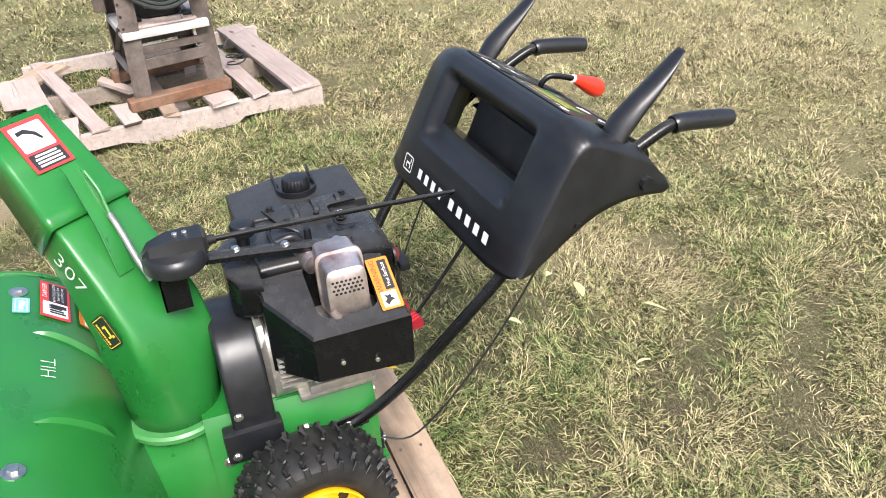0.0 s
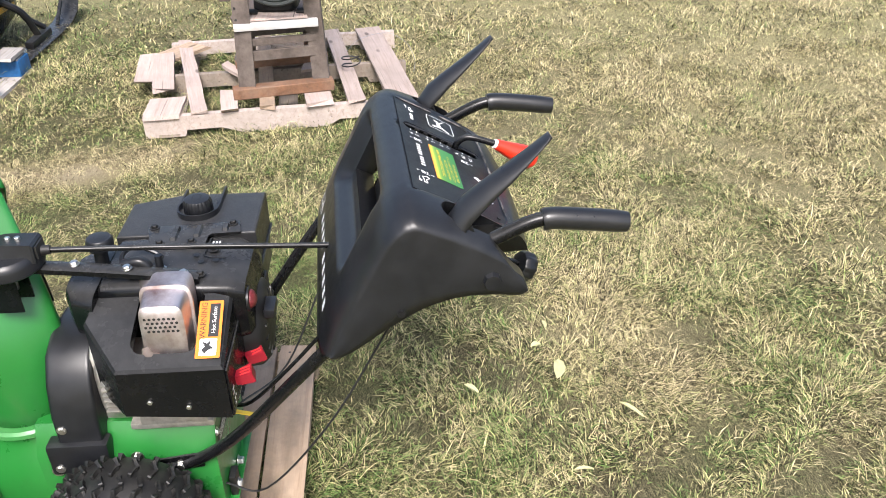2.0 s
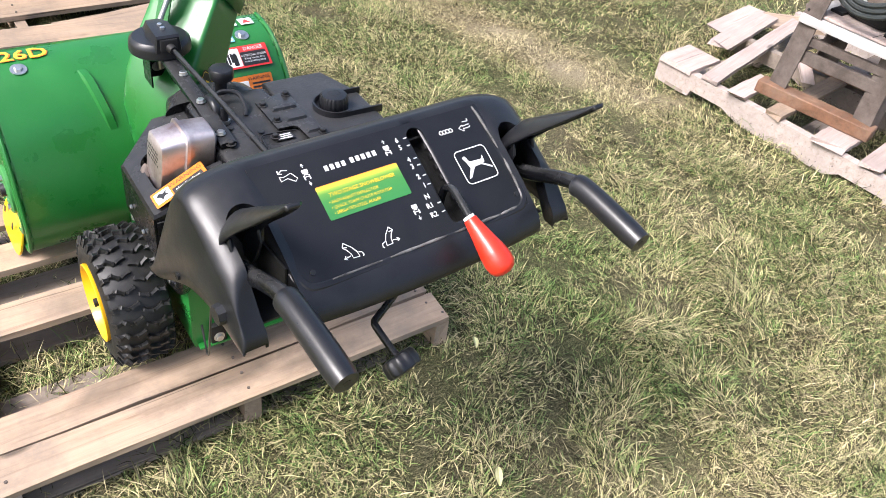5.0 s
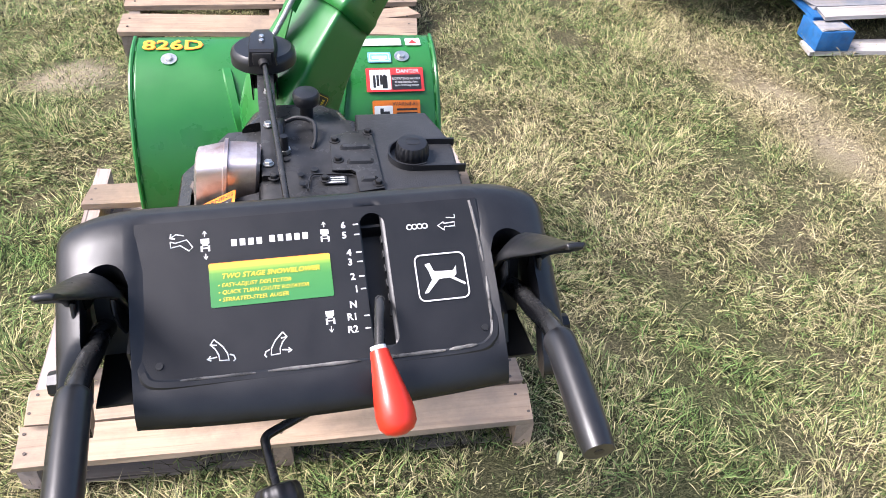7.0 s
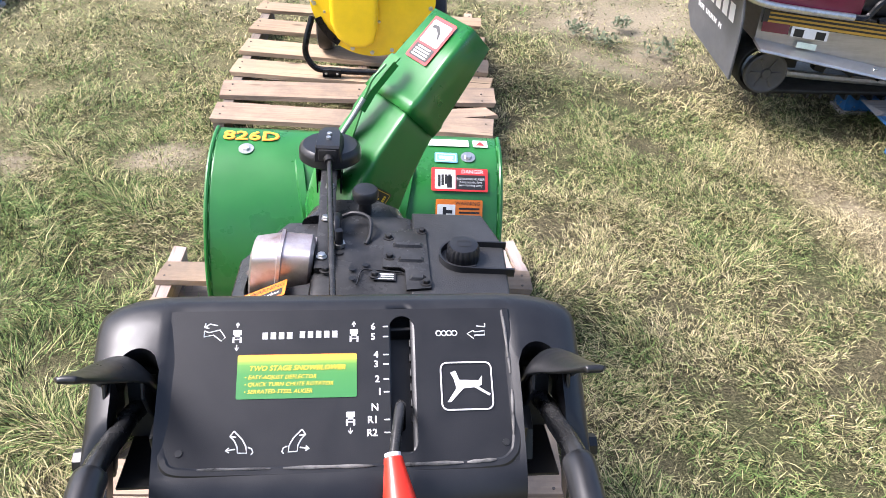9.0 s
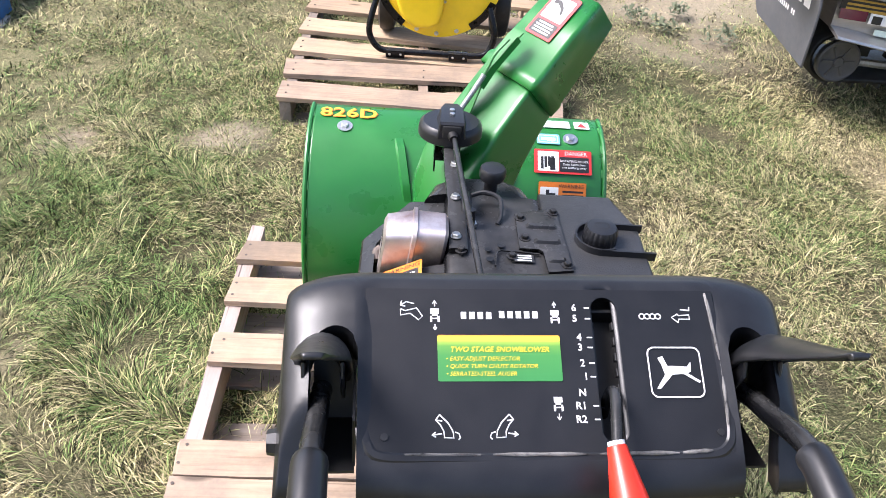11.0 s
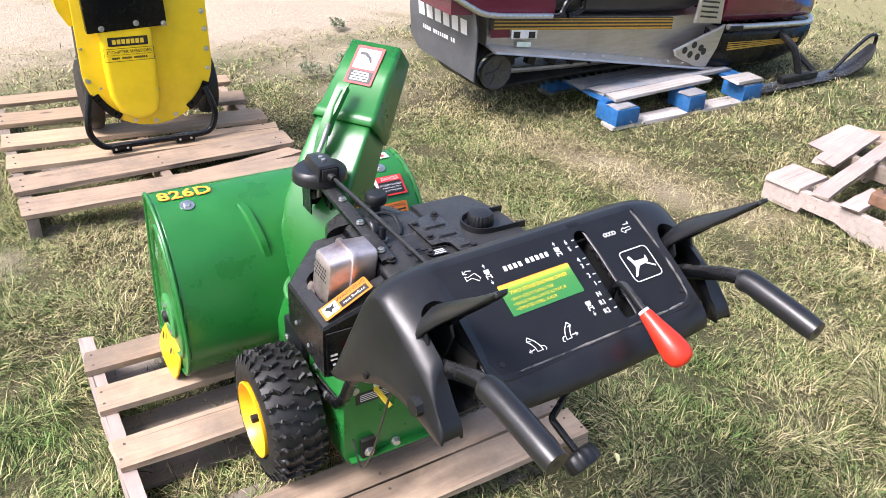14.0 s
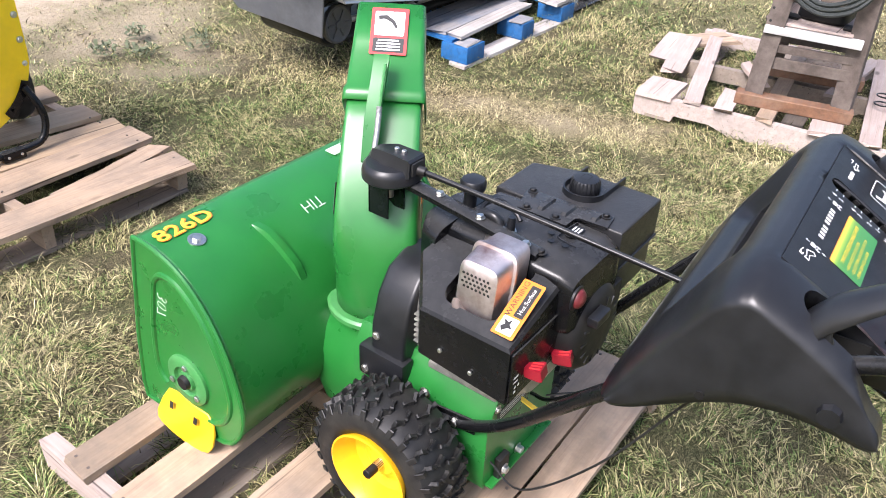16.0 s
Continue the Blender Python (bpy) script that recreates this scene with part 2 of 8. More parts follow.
def wood(name, base, grey, each=0.16, k=0.5):
    """Weathered sawn timber whose grain runs along the board's own x."""
    m = bpy.data.materials.new(name)
    m.use_nodes = True
    N, L = m.node_tree.nodes, m.node_tree.links
    b = N["Principled BSDF"]
    tc, oi = N.new("ShaderNodeTexCoord"), N.new("ShaderNodeObjectInfo")
    sh = N.new("ShaderNodeVectorMath")
    sh.operation = "MULTIPLY_ADD"
    sh.inputs[1].default_value = (7, 3, 5)
    L.new(oi.outputs["Random"], sh.inputs[0])
    L.new(tc.outputs["Object"], sh.inputs[2])
    mp = N.new("ShaderNodeMapping")
    mp.inputs["Scale"].default_value = (1.2, 26, 26)
    L.new(sh.outputs["Vector"], mp.inputs["Vector"])
    g = N.new("ShaderNodeTexNoise")
    g.inputs["Scale"].default_value, g.inputs["Detail"].default_value, g.inputs["Roughness"].default_value, g.inputs["Distortion"].default_value = 2.2, 8, 0.7, 0.6
    L.new(mp.outputs["Vector"], g.inputs["Vector"])
    st = N.new("ShaderNodeTexNoise")
    st.inputs["Scale"].default_value, st.inputs["Detail"].default_value, st.inputs["Roughness"].default_value = 5.5, 6, 0.7
    L.new(sh.outputs["Vector"], st.inputs["Vector"])
    cr = N.new("ShaderNodeValToRGB")
    e = cr.color_ramp.elements
    e[0].position, e[0].color = 0.28, (base[0] * 0.55, base[1] * 0.50, base[2] * 0.46, 1)
    e[1].position, e[1].color = 0.62, (*base, 1)
    x = e.new(0.44)
    x.color = (base[0] * 0.86, base[1] * 0.84, base[2] * 0.82, 1)
    L.new(g.outputs["Fac"], cr.inputs["Fac"])
    rg = N.new("ShaderNodeMapRange")
    rg.inputs["From Min"].default_value, rg.inputs["From Max"].default_value, rg.inputs["To Max"].default_value = 0.42, 0.68, k
    L.new(st.outputs["Fac"], rg.inputs["Value"])
    mx = N.new("ShaderNodeMix")
    mx.data_type = "RGBA"
    L.new(rg.outputs["Result"], mx.inputs["Factor"])
    L.new(cr.outputs["Color"], mx.inputs["A"])
    mx.inputs["B"].default_value = (*grey, 1)
    rv = N.new("ShaderNodeMapRange")
    rv.inputs["To Min"].default_value, rv.inputs["To Max"].default_value = 1 - each, 1 + each
    L.new(oi.outputs["Random"], rv.inputs["Value"])
    sc = N.new("ShaderNodeVectorMath")
    sc.operation = "SCALE"
    L.new(mx.outputs["Result"], sc.inputs[0])
    L.new(rv.outputs["Result"], sc.inputs["Scale"])
    m3 = N.new("ShaderNodeMapping")
    m3.inputs["Scale"].default_value = (1.6, 75, 75)
    L.new(sh.outputs["Vector"], m3.inputs["Vector"])
    ck = N.new("ShaderNodeTexNoise")
    ck.inputs["Scale"].default_value, ck.inputs["Detail"].default_value, ck.inputs["Roughness"].default_value = 1.0, 3, 0.5
    L.new(m3.outputs["Vector"], ck.inputs["Vector"])
    cm = N.new("ShaderNodeMapRange")
    cm.inputs["From Min"].default_value, cm.inputs["From Max"].default_value, cm.inputs["To Min"].default_value, cm.inputs["To Max"].default_value = 0.66, 0.74, 1.0, 0.30
    L.new(ck.outputs["Fac"], cm.inputs["Value"])
    m4 = N.new("ShaderNodeMapping")
    m4.inputs["Scale"].default_value = (3.2, 9.0, 3.0)
    L.new(sh.outputs["Vector"], m4.inputs["Vector"])
    kn = N.new("ShaderNodeTexVoronoi")
    kn.inputs["Scale"].default_value = 1.0
    L.new(m4.outputs["Vector"], kn.inputs["Vector"])
    km = N.new("ShaderNodeMapRange")
    km.inputs["From Min"].default_value, km.inputs["From Max"].default_value, km.inputs["To Min"].default_value, km.inputs["To Max"].default_value = 0.06, 0.13, 0.40, 1.0
    L.new(kn.outputs["Distance"], km.inputs["Value"])
    both = N.new("ShaderNodeMath")
    both.operation = "MULTIPLY"
    L.new(cm.outputs["Result"], both.inputs[0])
    L.new(km.outputs["Result"], both.inputs[1])
    # boards get darker inside the listed spots
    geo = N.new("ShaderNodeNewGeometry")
    spot_dim = N.new("ShaderNodeMath")
    spot_dim.operation = "MULTIPLY_ADD"
    spot_dim.inputs[1].default_value, spot_dim.inputs[2].default_value = -0.62, 1.0
    L.new(worn_nodes(N, L, geo.outputs["Position"], DARK_SPOTS), spot_dim.inputs[0])
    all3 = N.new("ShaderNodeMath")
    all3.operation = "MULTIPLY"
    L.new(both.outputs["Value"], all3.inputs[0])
    L.new(spot_dim.outputs["Value"], all3.inputs[1])
    s2 = N.new("ShaderNodeVectorMath")
    s2.operation = "SCALE"
    L.new(sc.outputs["Vector"], s2.inputs[0])
    L.new(all3.outputs["Value"], s2.inputs["Scale"])
    L.new(s2.outputs["Vector"], b.inputs["Base Color"])
    b.inputs["Roughness"].default_value = 0.82
    b.inputs["Specular IOR Level"].default_value = 0.25
    bp = N.new("ShaderNodeBump")
    bp.inputs["Strength"].default_value, bp.inputs["Distance"].default_value = 0.5, 0.0025
    L.new(g.outputs["Fac"], bp.inputs["Height"])
    L.new(bp.outputs["Normal"], b.inputs["Normal"])
    return m


# bare and worn spots of the lawn: centre x, y, half lengths, turn, strength
WORN = [(-0.75, 1.42, 0.18, 0.11, 25, 0.72), (-1.28, 1.33, 0.16, 0.10, 60, 0.5), (1.74, 1.10, 0.55, 0.12, -74, 0.40), (1.9, 0.70, 0.28, 0.11, -60, 0.36),
        (0.9, 4.3, 1.7, 0.9, -4, 1.2), (2.6, 4.3, 1.3, 0.8, -10, 1.1), (-1.2, 4.5, 1.9, 1.2, 0, 1.1), (1.3, 3.1, 0.6, 0.35, 20, 0.55), (-0.99, 0.45, 0.20, 0.08, 80, 0.45), (1.2, 2.55, 0.4, 0.25, 0, 0.4)]


# stretches of the lawn that have dried to straw, and greener ones
DRY = [(0.62, -1.02, 0.42, 0.30, 20, 0.9), (1.78, 1.00, 0.75, 0.20, -72, 1.7), (3.4, -1.4, 1.8, 1.5, 0, 0.7), (-1.1, 0.2, 0.25, 0.4, 0, 0.6), (2.8, -2.9, 2.3, 1.7, -30, 1.0), (4.6, -0.6, 1.2, 1.0, 0, 0.7), (2.9, 3.2, 1.4, 0.5, 10, 0.5)]
LUSH = [(-0.98, 0.75, 0.48, 0.66, 0, 1.05), (-1.5, 1.7, 0.6, 0.5, 0, 0.8), (1.15, -0.1, 0.55, 0.40, 30, 0.3), (1.2, 1.6, 0.5, 0.4, 0, 0.3), (0.25, -0.85, 0.40, 0.30, 0, 0.35)]


# stretches where the blades are long and lie in swirls
LONG = [(-1.15, 0.35, 0.75, 0.95, 0, 1.0), (1.15, -0.35, 0.5, 0.5, 0, 0.5), (0.6, -0.7, 0.4, 0.35, 0, 0.4)]


def worn_at(x, y, spots=WORN):
    """How strong such spots are at x, y (arrays); how bare the ground is, by default."""
    w = np.zeros_like(x)
    for cx, cy, a, b, turn, s in spots:
        c, d = math.cos(radians(turn)), math.sin(radians(turn))
        u, v = ((x - cx) * c + (y - cy) * d) / a, (-(x - cx) * d + (y - cy) * c) / b
        w = np.maximum(w, s * np.clip(1.6 - 1.2 * np.sqrt(u * u + v * v), 0, 1))
    return w


def worn_nodes(N, L, coord, spots=WORN):
    """Such spots as a node tree, with ragged edges."""
    nz = N.new("ShaderNodeTexNoise")
    nz.inputs["Scale"].default_value, nz.inputs["Detail"].default_value, nz.inputs["Roughness"].default_value = 5, 5, 0.7
    L.new(coord, nz.inputs["Vector"])
    total = None
    for cx, cy, a, b, turn, s in spots:
        mp = N.new("ShaderNodeMapping")
        mp.vector_type = "TEXTURE"
        mp.inputs["Location"].default_value = (cx, cy, 0)
        mp.inputs["Rotation"].default_value = (0, 0, radians(turn))
        mp.inputs["Scale"].default_value = (a, b, 50)
        L.new(coord, mp.inputs["Vector"])
        ln = N.new("ShaderNodeVectorMath")
        ln.operation = "LENGTH"
        L.new(mp.outputs["Vector"], ln.inputs[0])
        ad = N.new("ShaderNodeMath")
        ad.operation = "MULTIPLY_ADD"
        ad.inputs[1].default_value, ad.inputs[2].default_value = 1.2, -0.6
        L.new(nz.outputs["Fac"], ad.inputs[0])
        sm = N.new("ShaderNodeMath")
        L.new(ln.outputs["Value"], sm.inputs[0])
        L.new(ad.outputs["Value"], sm.inputs[1])
        mr = N.new("ShaderNodeMapRange")
        mr.inputs["From Min"].default_value, mr.inputs["From Max"].default_value = 1.3, 0.5
        mr.inputs["To Min"].default_value, mr.inputs["To Max"].default_value = 0, s
        L.new(sm.outputs["Value"], mr.inputs["Value"])
        if total is None:
            total = mr.outputs["Result"]
        else:
            mm = N.new("ShaderNodeMath")
            mm.operation = "MAXIMUM"
            L.new(total, mm.inputs[0])
            L.new(mr.outputs["Result"], mm.inputs[1])
            total = mm.outputs["Value"]
    return total


# darker spots on the boards under the machine
DARK_SPOTS = [(-0.05, -0.125, 0.17, 0.045, 4, 0.9), (-0.30, -0.06, 0.10, 0.03, 10, 0.6), (0.12, -0.17, 0.12, 0.025, 0, 0.5), (-0.15, 0.24, 0.20, 0.05, 0, 0.5)]
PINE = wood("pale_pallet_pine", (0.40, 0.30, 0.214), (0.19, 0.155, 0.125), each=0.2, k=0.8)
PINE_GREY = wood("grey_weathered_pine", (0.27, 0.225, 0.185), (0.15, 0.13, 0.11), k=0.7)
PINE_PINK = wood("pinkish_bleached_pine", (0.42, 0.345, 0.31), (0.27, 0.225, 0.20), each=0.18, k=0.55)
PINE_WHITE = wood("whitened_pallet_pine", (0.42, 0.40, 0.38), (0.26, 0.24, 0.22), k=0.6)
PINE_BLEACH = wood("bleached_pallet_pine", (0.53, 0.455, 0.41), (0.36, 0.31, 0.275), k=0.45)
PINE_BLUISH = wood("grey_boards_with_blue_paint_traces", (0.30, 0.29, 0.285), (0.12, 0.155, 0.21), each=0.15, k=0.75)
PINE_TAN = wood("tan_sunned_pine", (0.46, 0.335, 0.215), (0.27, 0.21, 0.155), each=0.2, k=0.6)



def soil():
    m = bpy.data.materials.new("thatch_and_soil")
    m.use_nodes = True
    N, L = m.node_tree.nodes, m.node_tree.links
    b = N["Principled BSDF"]
    tc = N.new("ShaderNodeTexCoord")
    fine, broad = N.new("ShaderNodeTexNoise"), N.new("ShaderNodeTexNoise")
    fine.inputs["Scale"].default_value, fine.inputs["Detail"].default_value, fine.inputs["Roughness"].default_value = 60, 8, 0.8
    broad.inputs["Scale"].default_value, broad.inputs["Detail"].default_value, broad.inputs["Roughness"].default_value = 1.6, 6, 0.65
    for n in (fine, broad):
        L.new(tc.outputs["Object"], n.inputs["Vector"])
    # matted straw: streaks in three directions
    straw = None
    for turn in (15, 75, 140):
        mp = N.new("ShaderNodeMapping")
        mp.inputs["Rotation"].default_value, mp.inputs["Scale"].default_value = (0, 0, radians(turn)), (75, 300, 1)
        L.new(tc.outputs["Object"], mp.inputs["Vector"])
        nz = N.new("ShaderNodeTexNoise")
        nz.inputs["Scale"].default_value, nz.inputs["Detail"].default_value, nz.inputs["Distortion"].default_value = 1.0, 4, 2.2
        L.new(mp.outputs["Vector"], nz.inputs["Vector"])
        if straw is None:
            straw = nz.outputs["Fac"]
        else:
            mm = N.new("ShaderNodeMath")
            mm.operation = "MAXIMUM"
            L.new(straw, mm.inputs[0])
            L.new(nz.outputs["Fac"], mm.inputs[1])
            straw = mm.outputs["Value"]
    sr = N.new("ShaderNodeMapRange")
    sr.inputs["From Min"].default_value, sr.inputs["From Max"].default_value, sr.inputs["To Min"].default_value, sr.inputs["To Max"].default_value = 0.50, 0.74, 0.30, 0.72
    L.new(straw, sr.inputs["Value"])
    c1 = N.new("ShaderNodeValToRGB")
    e = c1.color_ramp.elements
    e[0].position, e[0].color = 0.35, (0.045, 0.040, 0.022, 1)
    e[1].position, e[1].color = 0.66, (0.30, 0.26, 0.15, 1)
    L.new(sr.outputs["Result"], c1.inputs["Fac"])
    c2 = N.new("ShaderNodeValToRGB")
    e = c2.color_ramp.elements
    e[0].position, e[0].color = 0.35, (0.040, 0.044, 0.018, 1)
    e[1].position, e[1].color = 0.66, (0.24, 0.235, 0.115, 1)
    L.new(sr.outputs["Result"], c2.inputs["Fac"])
    rg = N.new("ShaderNodeMapRange")
    rg.inputs["From Min"].default_value, rg.inputs["From Max"].default_value = 0.42, 0.6
    L.new(broad.outputs["Fac"], rg.inputs["Value"])
    mx = N.new("ShaderNodeMix")
    mx.data_type = "RGBA"
    L.new(rg.outputs["Result"], mx.inputs["Factor"])
    L.new(c1.outputs["Color"], mx.inputs["A"])
    L.new(c2.outputs["Color"], mx.inputs["B"])
    c3 = N.new("ShaderNodeValToRGB")
    e = c3.color_ramp.elements
    e[0].position, e[0].color = 0.3, (0.33, 0.255, 0.175, 1)
    e[1].position, e[1].color = 0.7, (0.58, 0.49, 0.37, 1)
    L.new(fine.outputs["Fac"], c3.inputs["Fac"])
    m2 = N.new("ShaderNodeMix")
    m2.data_type = "RGBA"
    L.new(worn_nodes(N, L, tc.outputs["Object"]), m2.inputs["Factor"])
    c4 = N.new("ShaderNodeValToRGB")
    e = c4.color_ramp.elements
    e[0].position, e[0].color = 0.3, (0.13, 0.112, 0.058, 1)
    e[1].position, e[1].color = 0.7, (0.40, 0.35, 0.20, 1)
    L.new(sr.outputs["Result"], c4.inputs["Fac"])
    m4 = N.new("ShaderNodeMix")
    m4.data_type = "RGBA"
    L.new(worn_nodes(N, L, tc.outputs["Object"], DRY), m4.inputs["Factor"])
    L.new(mx.outputs["Result"], m4.inputs["A"])
    L.new(c4.outputs["Color"], m4.inputs["B"])
    L.new(c3.outputs["Color"], m2.inputs["B"])
    # far lawn, past the single blades
    off = N.new("ShaderNodeVectorMath")
    off.operation = "DISTANCE"
    off.inputs[1].default_value = (1.3, 0.5, 0)
    L.new(tc.outputs["Object"], off.inputs[0])
    fm = N.new("ShaderNodeMapRange")
    fm.inputs["From Min"].default_value, fm.inputs["From Max"].default_value = 1.9, 4.2
    L.new(off.outputs["Value"], fm.inputs["Value"])
    c5 = N.new("ShaderNodeValToRGB")
    e = c5.color_ramp.elements
    e[0].position, e[0].color = 0.32, (0.17, 0.158, 0.075, 1)
    e[1].position, e[1].color = 0.68, (0.47, 0.43, 0.235, 1)
    L.new(sr.outputs["Result"], c5.inputs["Fac"])
    m5 = N.new("ShaderNodeMix")
    m5.data_type = "RGBA"
    L.new(fm.outputs["Result"], m5.inputs["Factor"])
    L.new(m4.outputs["Result"], m5.inputs["A"])
    L.new(c5.outputs["Color"], m5.inputs["B"])
    L.new(m5.outputs["Result"], m2.inputs["A"])
    L.new(m2.outputs["Result"], b.inputs["Base Color"])
    b.inputs["Roughness"].default_value = 0.95
    b.inputs["Specular IOR Level"].default_value = 0.14
    bp = N.new("ShaderNodeBump")
    bp.inputs["Strength"].default_value, bp.inputs["Distance"].default_value = 0.8, 0.02
    L.new(fine.outputs["Fac"], bp.inputs["Height"])
    L.new(bp.outputs["Normal"], b.inputs["Normal"])
    return m


def grass_material():
    m = bpy.data.materials.new("dry_and_green_grass")
    m.use_nodes = True
    N, L = m.node_tree.nodes, m.node_tree.links
    b = N["Principled BSDF"]
    tc, ge = N.new("ShaderNodeTexCoord"), N.new("ShaderNodeNewGeometry")
    broad = N.new("ShaderNodeTexNoise")
    broad.inputs["Scale"].default_value, broad.inputs["Detail"].default_value, broad.inputs["Roughness"].default_value = 1.6, 6, 0.65
    L.new(tc.outputs["Object"], broad.inputs["Vector"])
    shift = N.new("ShaderNodeMath")
    shift.operation = "MULTIPLY_ADD"
    shift.inputs[1].default_value, shift.inputs[2].default_value = 1.7, -1.30
    L.new(broad.outputs["Fac"], shift.inputs[0])
    ad = N.new("ShaderNodeMath")
    ad.operation = "MULTIPLY_ADD"
    ad.inputs[1].default_value = 1.0
    L.new(ge.outputs["Random Per Island"], ad.inputs[0])
    dry = N.new("ShaderNodeMath")
    dry.operation = "MULTIPLY_ADD"
    dry.inputs[1].default_value = -0.34
    L.new(worn_nodes(N, L, tc.outputs["Object"], DRY), dry.inputs[0])
    L.new(shift.outputs["Value"], dry.inputs[2])
    lush = N.new("ShaderNodeMath")
    lush.operation = "MULTIPLY_ADD"
    lush.inputs[1].default_value = 0.34
    L.new(worn_nodes(N, L, tc.outputs["Object"], LUSH), lush.inputs[0])
    L.new(dry.outputs["Value"], lush.inputs[2])
    tuft = N.new("ShaderNodeTexNoise")
    tuft.inputs["Scale"].default_value, tuft.inputs["Detail"].default_value, tuft.inputs["Roughness"].default_value = 13, 4, 0.7
    L.new(tc.outputs["Object"], tuft.inputs["Vector"])
    tf = N.new("ShaderNodeMath")
    tf.operation = "MULTIPLY_ADD"
    tf.inputs[1].default_value = 1.0
    L.new(tuft.outputs["Fac"], tf.inputs[0])
    L.new(lush.outputs["Value"], tf.inputs[2])
    L.new(tf.outputs["Value"], ad.inputs[2])
    cr = N.new("ShaderNodeValToRGB")
    e = cr.color_ramp.elements
    e[0].position, e[0].color = 0.05, (0.445, 0.380, 0.220, 1)
    e[1].position, e[1].color = 1.0, (0.125, 0.195, 0.058, 1)
    for p, c in ((0.26, (0.405, 0.355, 0.195)), (0.46, (0.37, 0.335, 0.170)), (0.62, (0.32, 0.308, 0.138)), (0.80, (0.210, 0.240, 0.090))):
        e.new(p).color = (*c, 1)
    L.new(ad.outputs["Value"], cr.inputs["Fac"])
    h1 = N.new("ShaderNodeMath")
    h1.operation = "MULTIPLY"
    h1.inputs[1].default_value = 37.7
    L.new(ge.outputs["Random Per Island"], h1.inputs[0])
    h2 = N.new("ShaderNodeMath")
    h2.operation = "FRACT"
    L.new(h1.outputs["Value"], h2.inputs[0])
    h3 = N.new("ShaderNodeMapRange")
    h3.interpolation_type = "SMOOTHSTEP"
    h3.inputs["From Min"].default_value, h3.inputs["From Max"].default_value = 0.05, 0.98
    h3.inputs["To Min"].default_value, h3.inputs["To Max"].default_value = 0.10, 1.52
    L.new(h2.outputs["Value"], h3.inputs["Value"])
    h4 = N.new("ShaderNodeVectorMath")
    h4.operation = "SCALE"
    L.new(cr.outputs["Color"], h4.inputs[0])
    L.new(h3.outputs["Result"], h4.inputs["Scale"])
    L.new(h4.outputs["Vector"], b.inputs["Base Color"])
    b.inputs["Roughness"].default_value = 0.65
    b.inputs["Specular IOR Level"].default_value = 0.12
    return m


SOIL, GRASS = soil(), grass_material()
LEAF = mat("dry_pale_leaf", (0.55, 0.53, 0.27), 0.6, vary=0.2, scale=60, each=0.15)
WEED = mat("grey_green_weed", (0.12, 0.14, 0.075), 0.7, vary=0.3, scale=40)


# ---- mesh helpers ----
def part(name, bm, material, parent=None, label="", smooth=True, angle=38):
    me = bpy.data.meshes.new(name)
    bmesh.ops.recalc_face_normals(bm, faces=bm.faces)
    bm.to_mesh(me)
    bm.free()
    if smooth:
        me.shade_smooth()
        me.set_sharp_from_angle(angle=radians(angle))
    me.materials.append(material)
    ob = new(name, me)
    ob.parent = parent
    if label:
        tagged(ob, label)
    return ob


def empty(name, label, category, m=None, group=""):
    ob = new(name)
    ob.empty_display_size = 0.1
    if m is not None:
        ob.matrix_basis = m
    return tagged(ob, label, category, group)


def add_box(bm, c, s, bevel=0.0, rot=(0, 0, 0), seg=2, m=None):
    r = bmesh.ops.create_cube(bm, size=1.0)
    vs = r["verts"]
    t = pose(*c, *rot) @ Matrix.Diagonal((*s, 1))
    bmesh.ops.transform(bm, matrix=t if m is None else m @ t, verts=vs)
    if bevel:
        es = {e for v in vs for e in v.link_edges}
        bmesh.ops.bevel(bm, geom=list(es), offset=bevel, segments=seg, affect="EDGES", profile=0.6)
    return bm


def box(c, s, bevel=0.0, rot=(0, 0, 0), seg=2, m=None):
    return add_box(bmesh.new(), c, s, bevel, rot, seg, m)


def ring_frame(d):
    d = Vector(d).normalized()
    a = d.orthogonal().normalized() if abs(d.z) > 0.95 else d.cross(Vector((0, 0, 1))).normalized()
    return a, a.cross(d).normalized()


def add_loft(bm, rings, closed=True, caps=True):
    rows = [[bm.verts.new(p) for p in r] for r in rings]
    n = len(rows[0])
    for a, b in zip(rows, rows[1:]):
        for i in range(n if closed else n - 1):
            j = (i + 1) % n
            bm.faces.new((a[i], a[j], b[j], b[i]))
    if caps and closed:
        bm.faces.new(rows[0][::-1])
        bm.faces.new(rows[-1])
    return bm


def loft(rings, closed=True, caps=True):
    return add_loft(bmesh.new(), rings, closed, caps)


def circle(c, d, r, n=20, turn=0.0, squash=1.0):
    a, b = ring_frame(d)
    c = Vector(c)
    return [c + a * (r * math.cos(turn + 2 * math.pi * i / n)) + b * (r * squash * math.sin(turn + 2 * math.pi * i / n)) for i in range(n)]


def add_cyl(bm, p0, p1, r0, r1=None, n=20, bevel=0.0):
    p0, p1 = Vector(p0), Vector(p1)
    d = (p1 - p0)
    r1 = r0 if r1 is None else r1
    if bevel:
        k = d.normalized() * bevel
        return add_loft(bm, [circle(p0, d, r0 - bevel, n), circle(p0 + k, d, r0, n), circle(p1 - k, d, r1, n), circle(p1, d, r1 - bevel, n)])
    return add_loft(bm, [circle(p0, d, r0, n), circle(p1, d, r1, n)])


def cyl(p0, p1, r0, r1=None, n=20, bevel=0.0):
    return add_cyl(bmesh.new(), p0, p1, r0, r1, n, bevel)


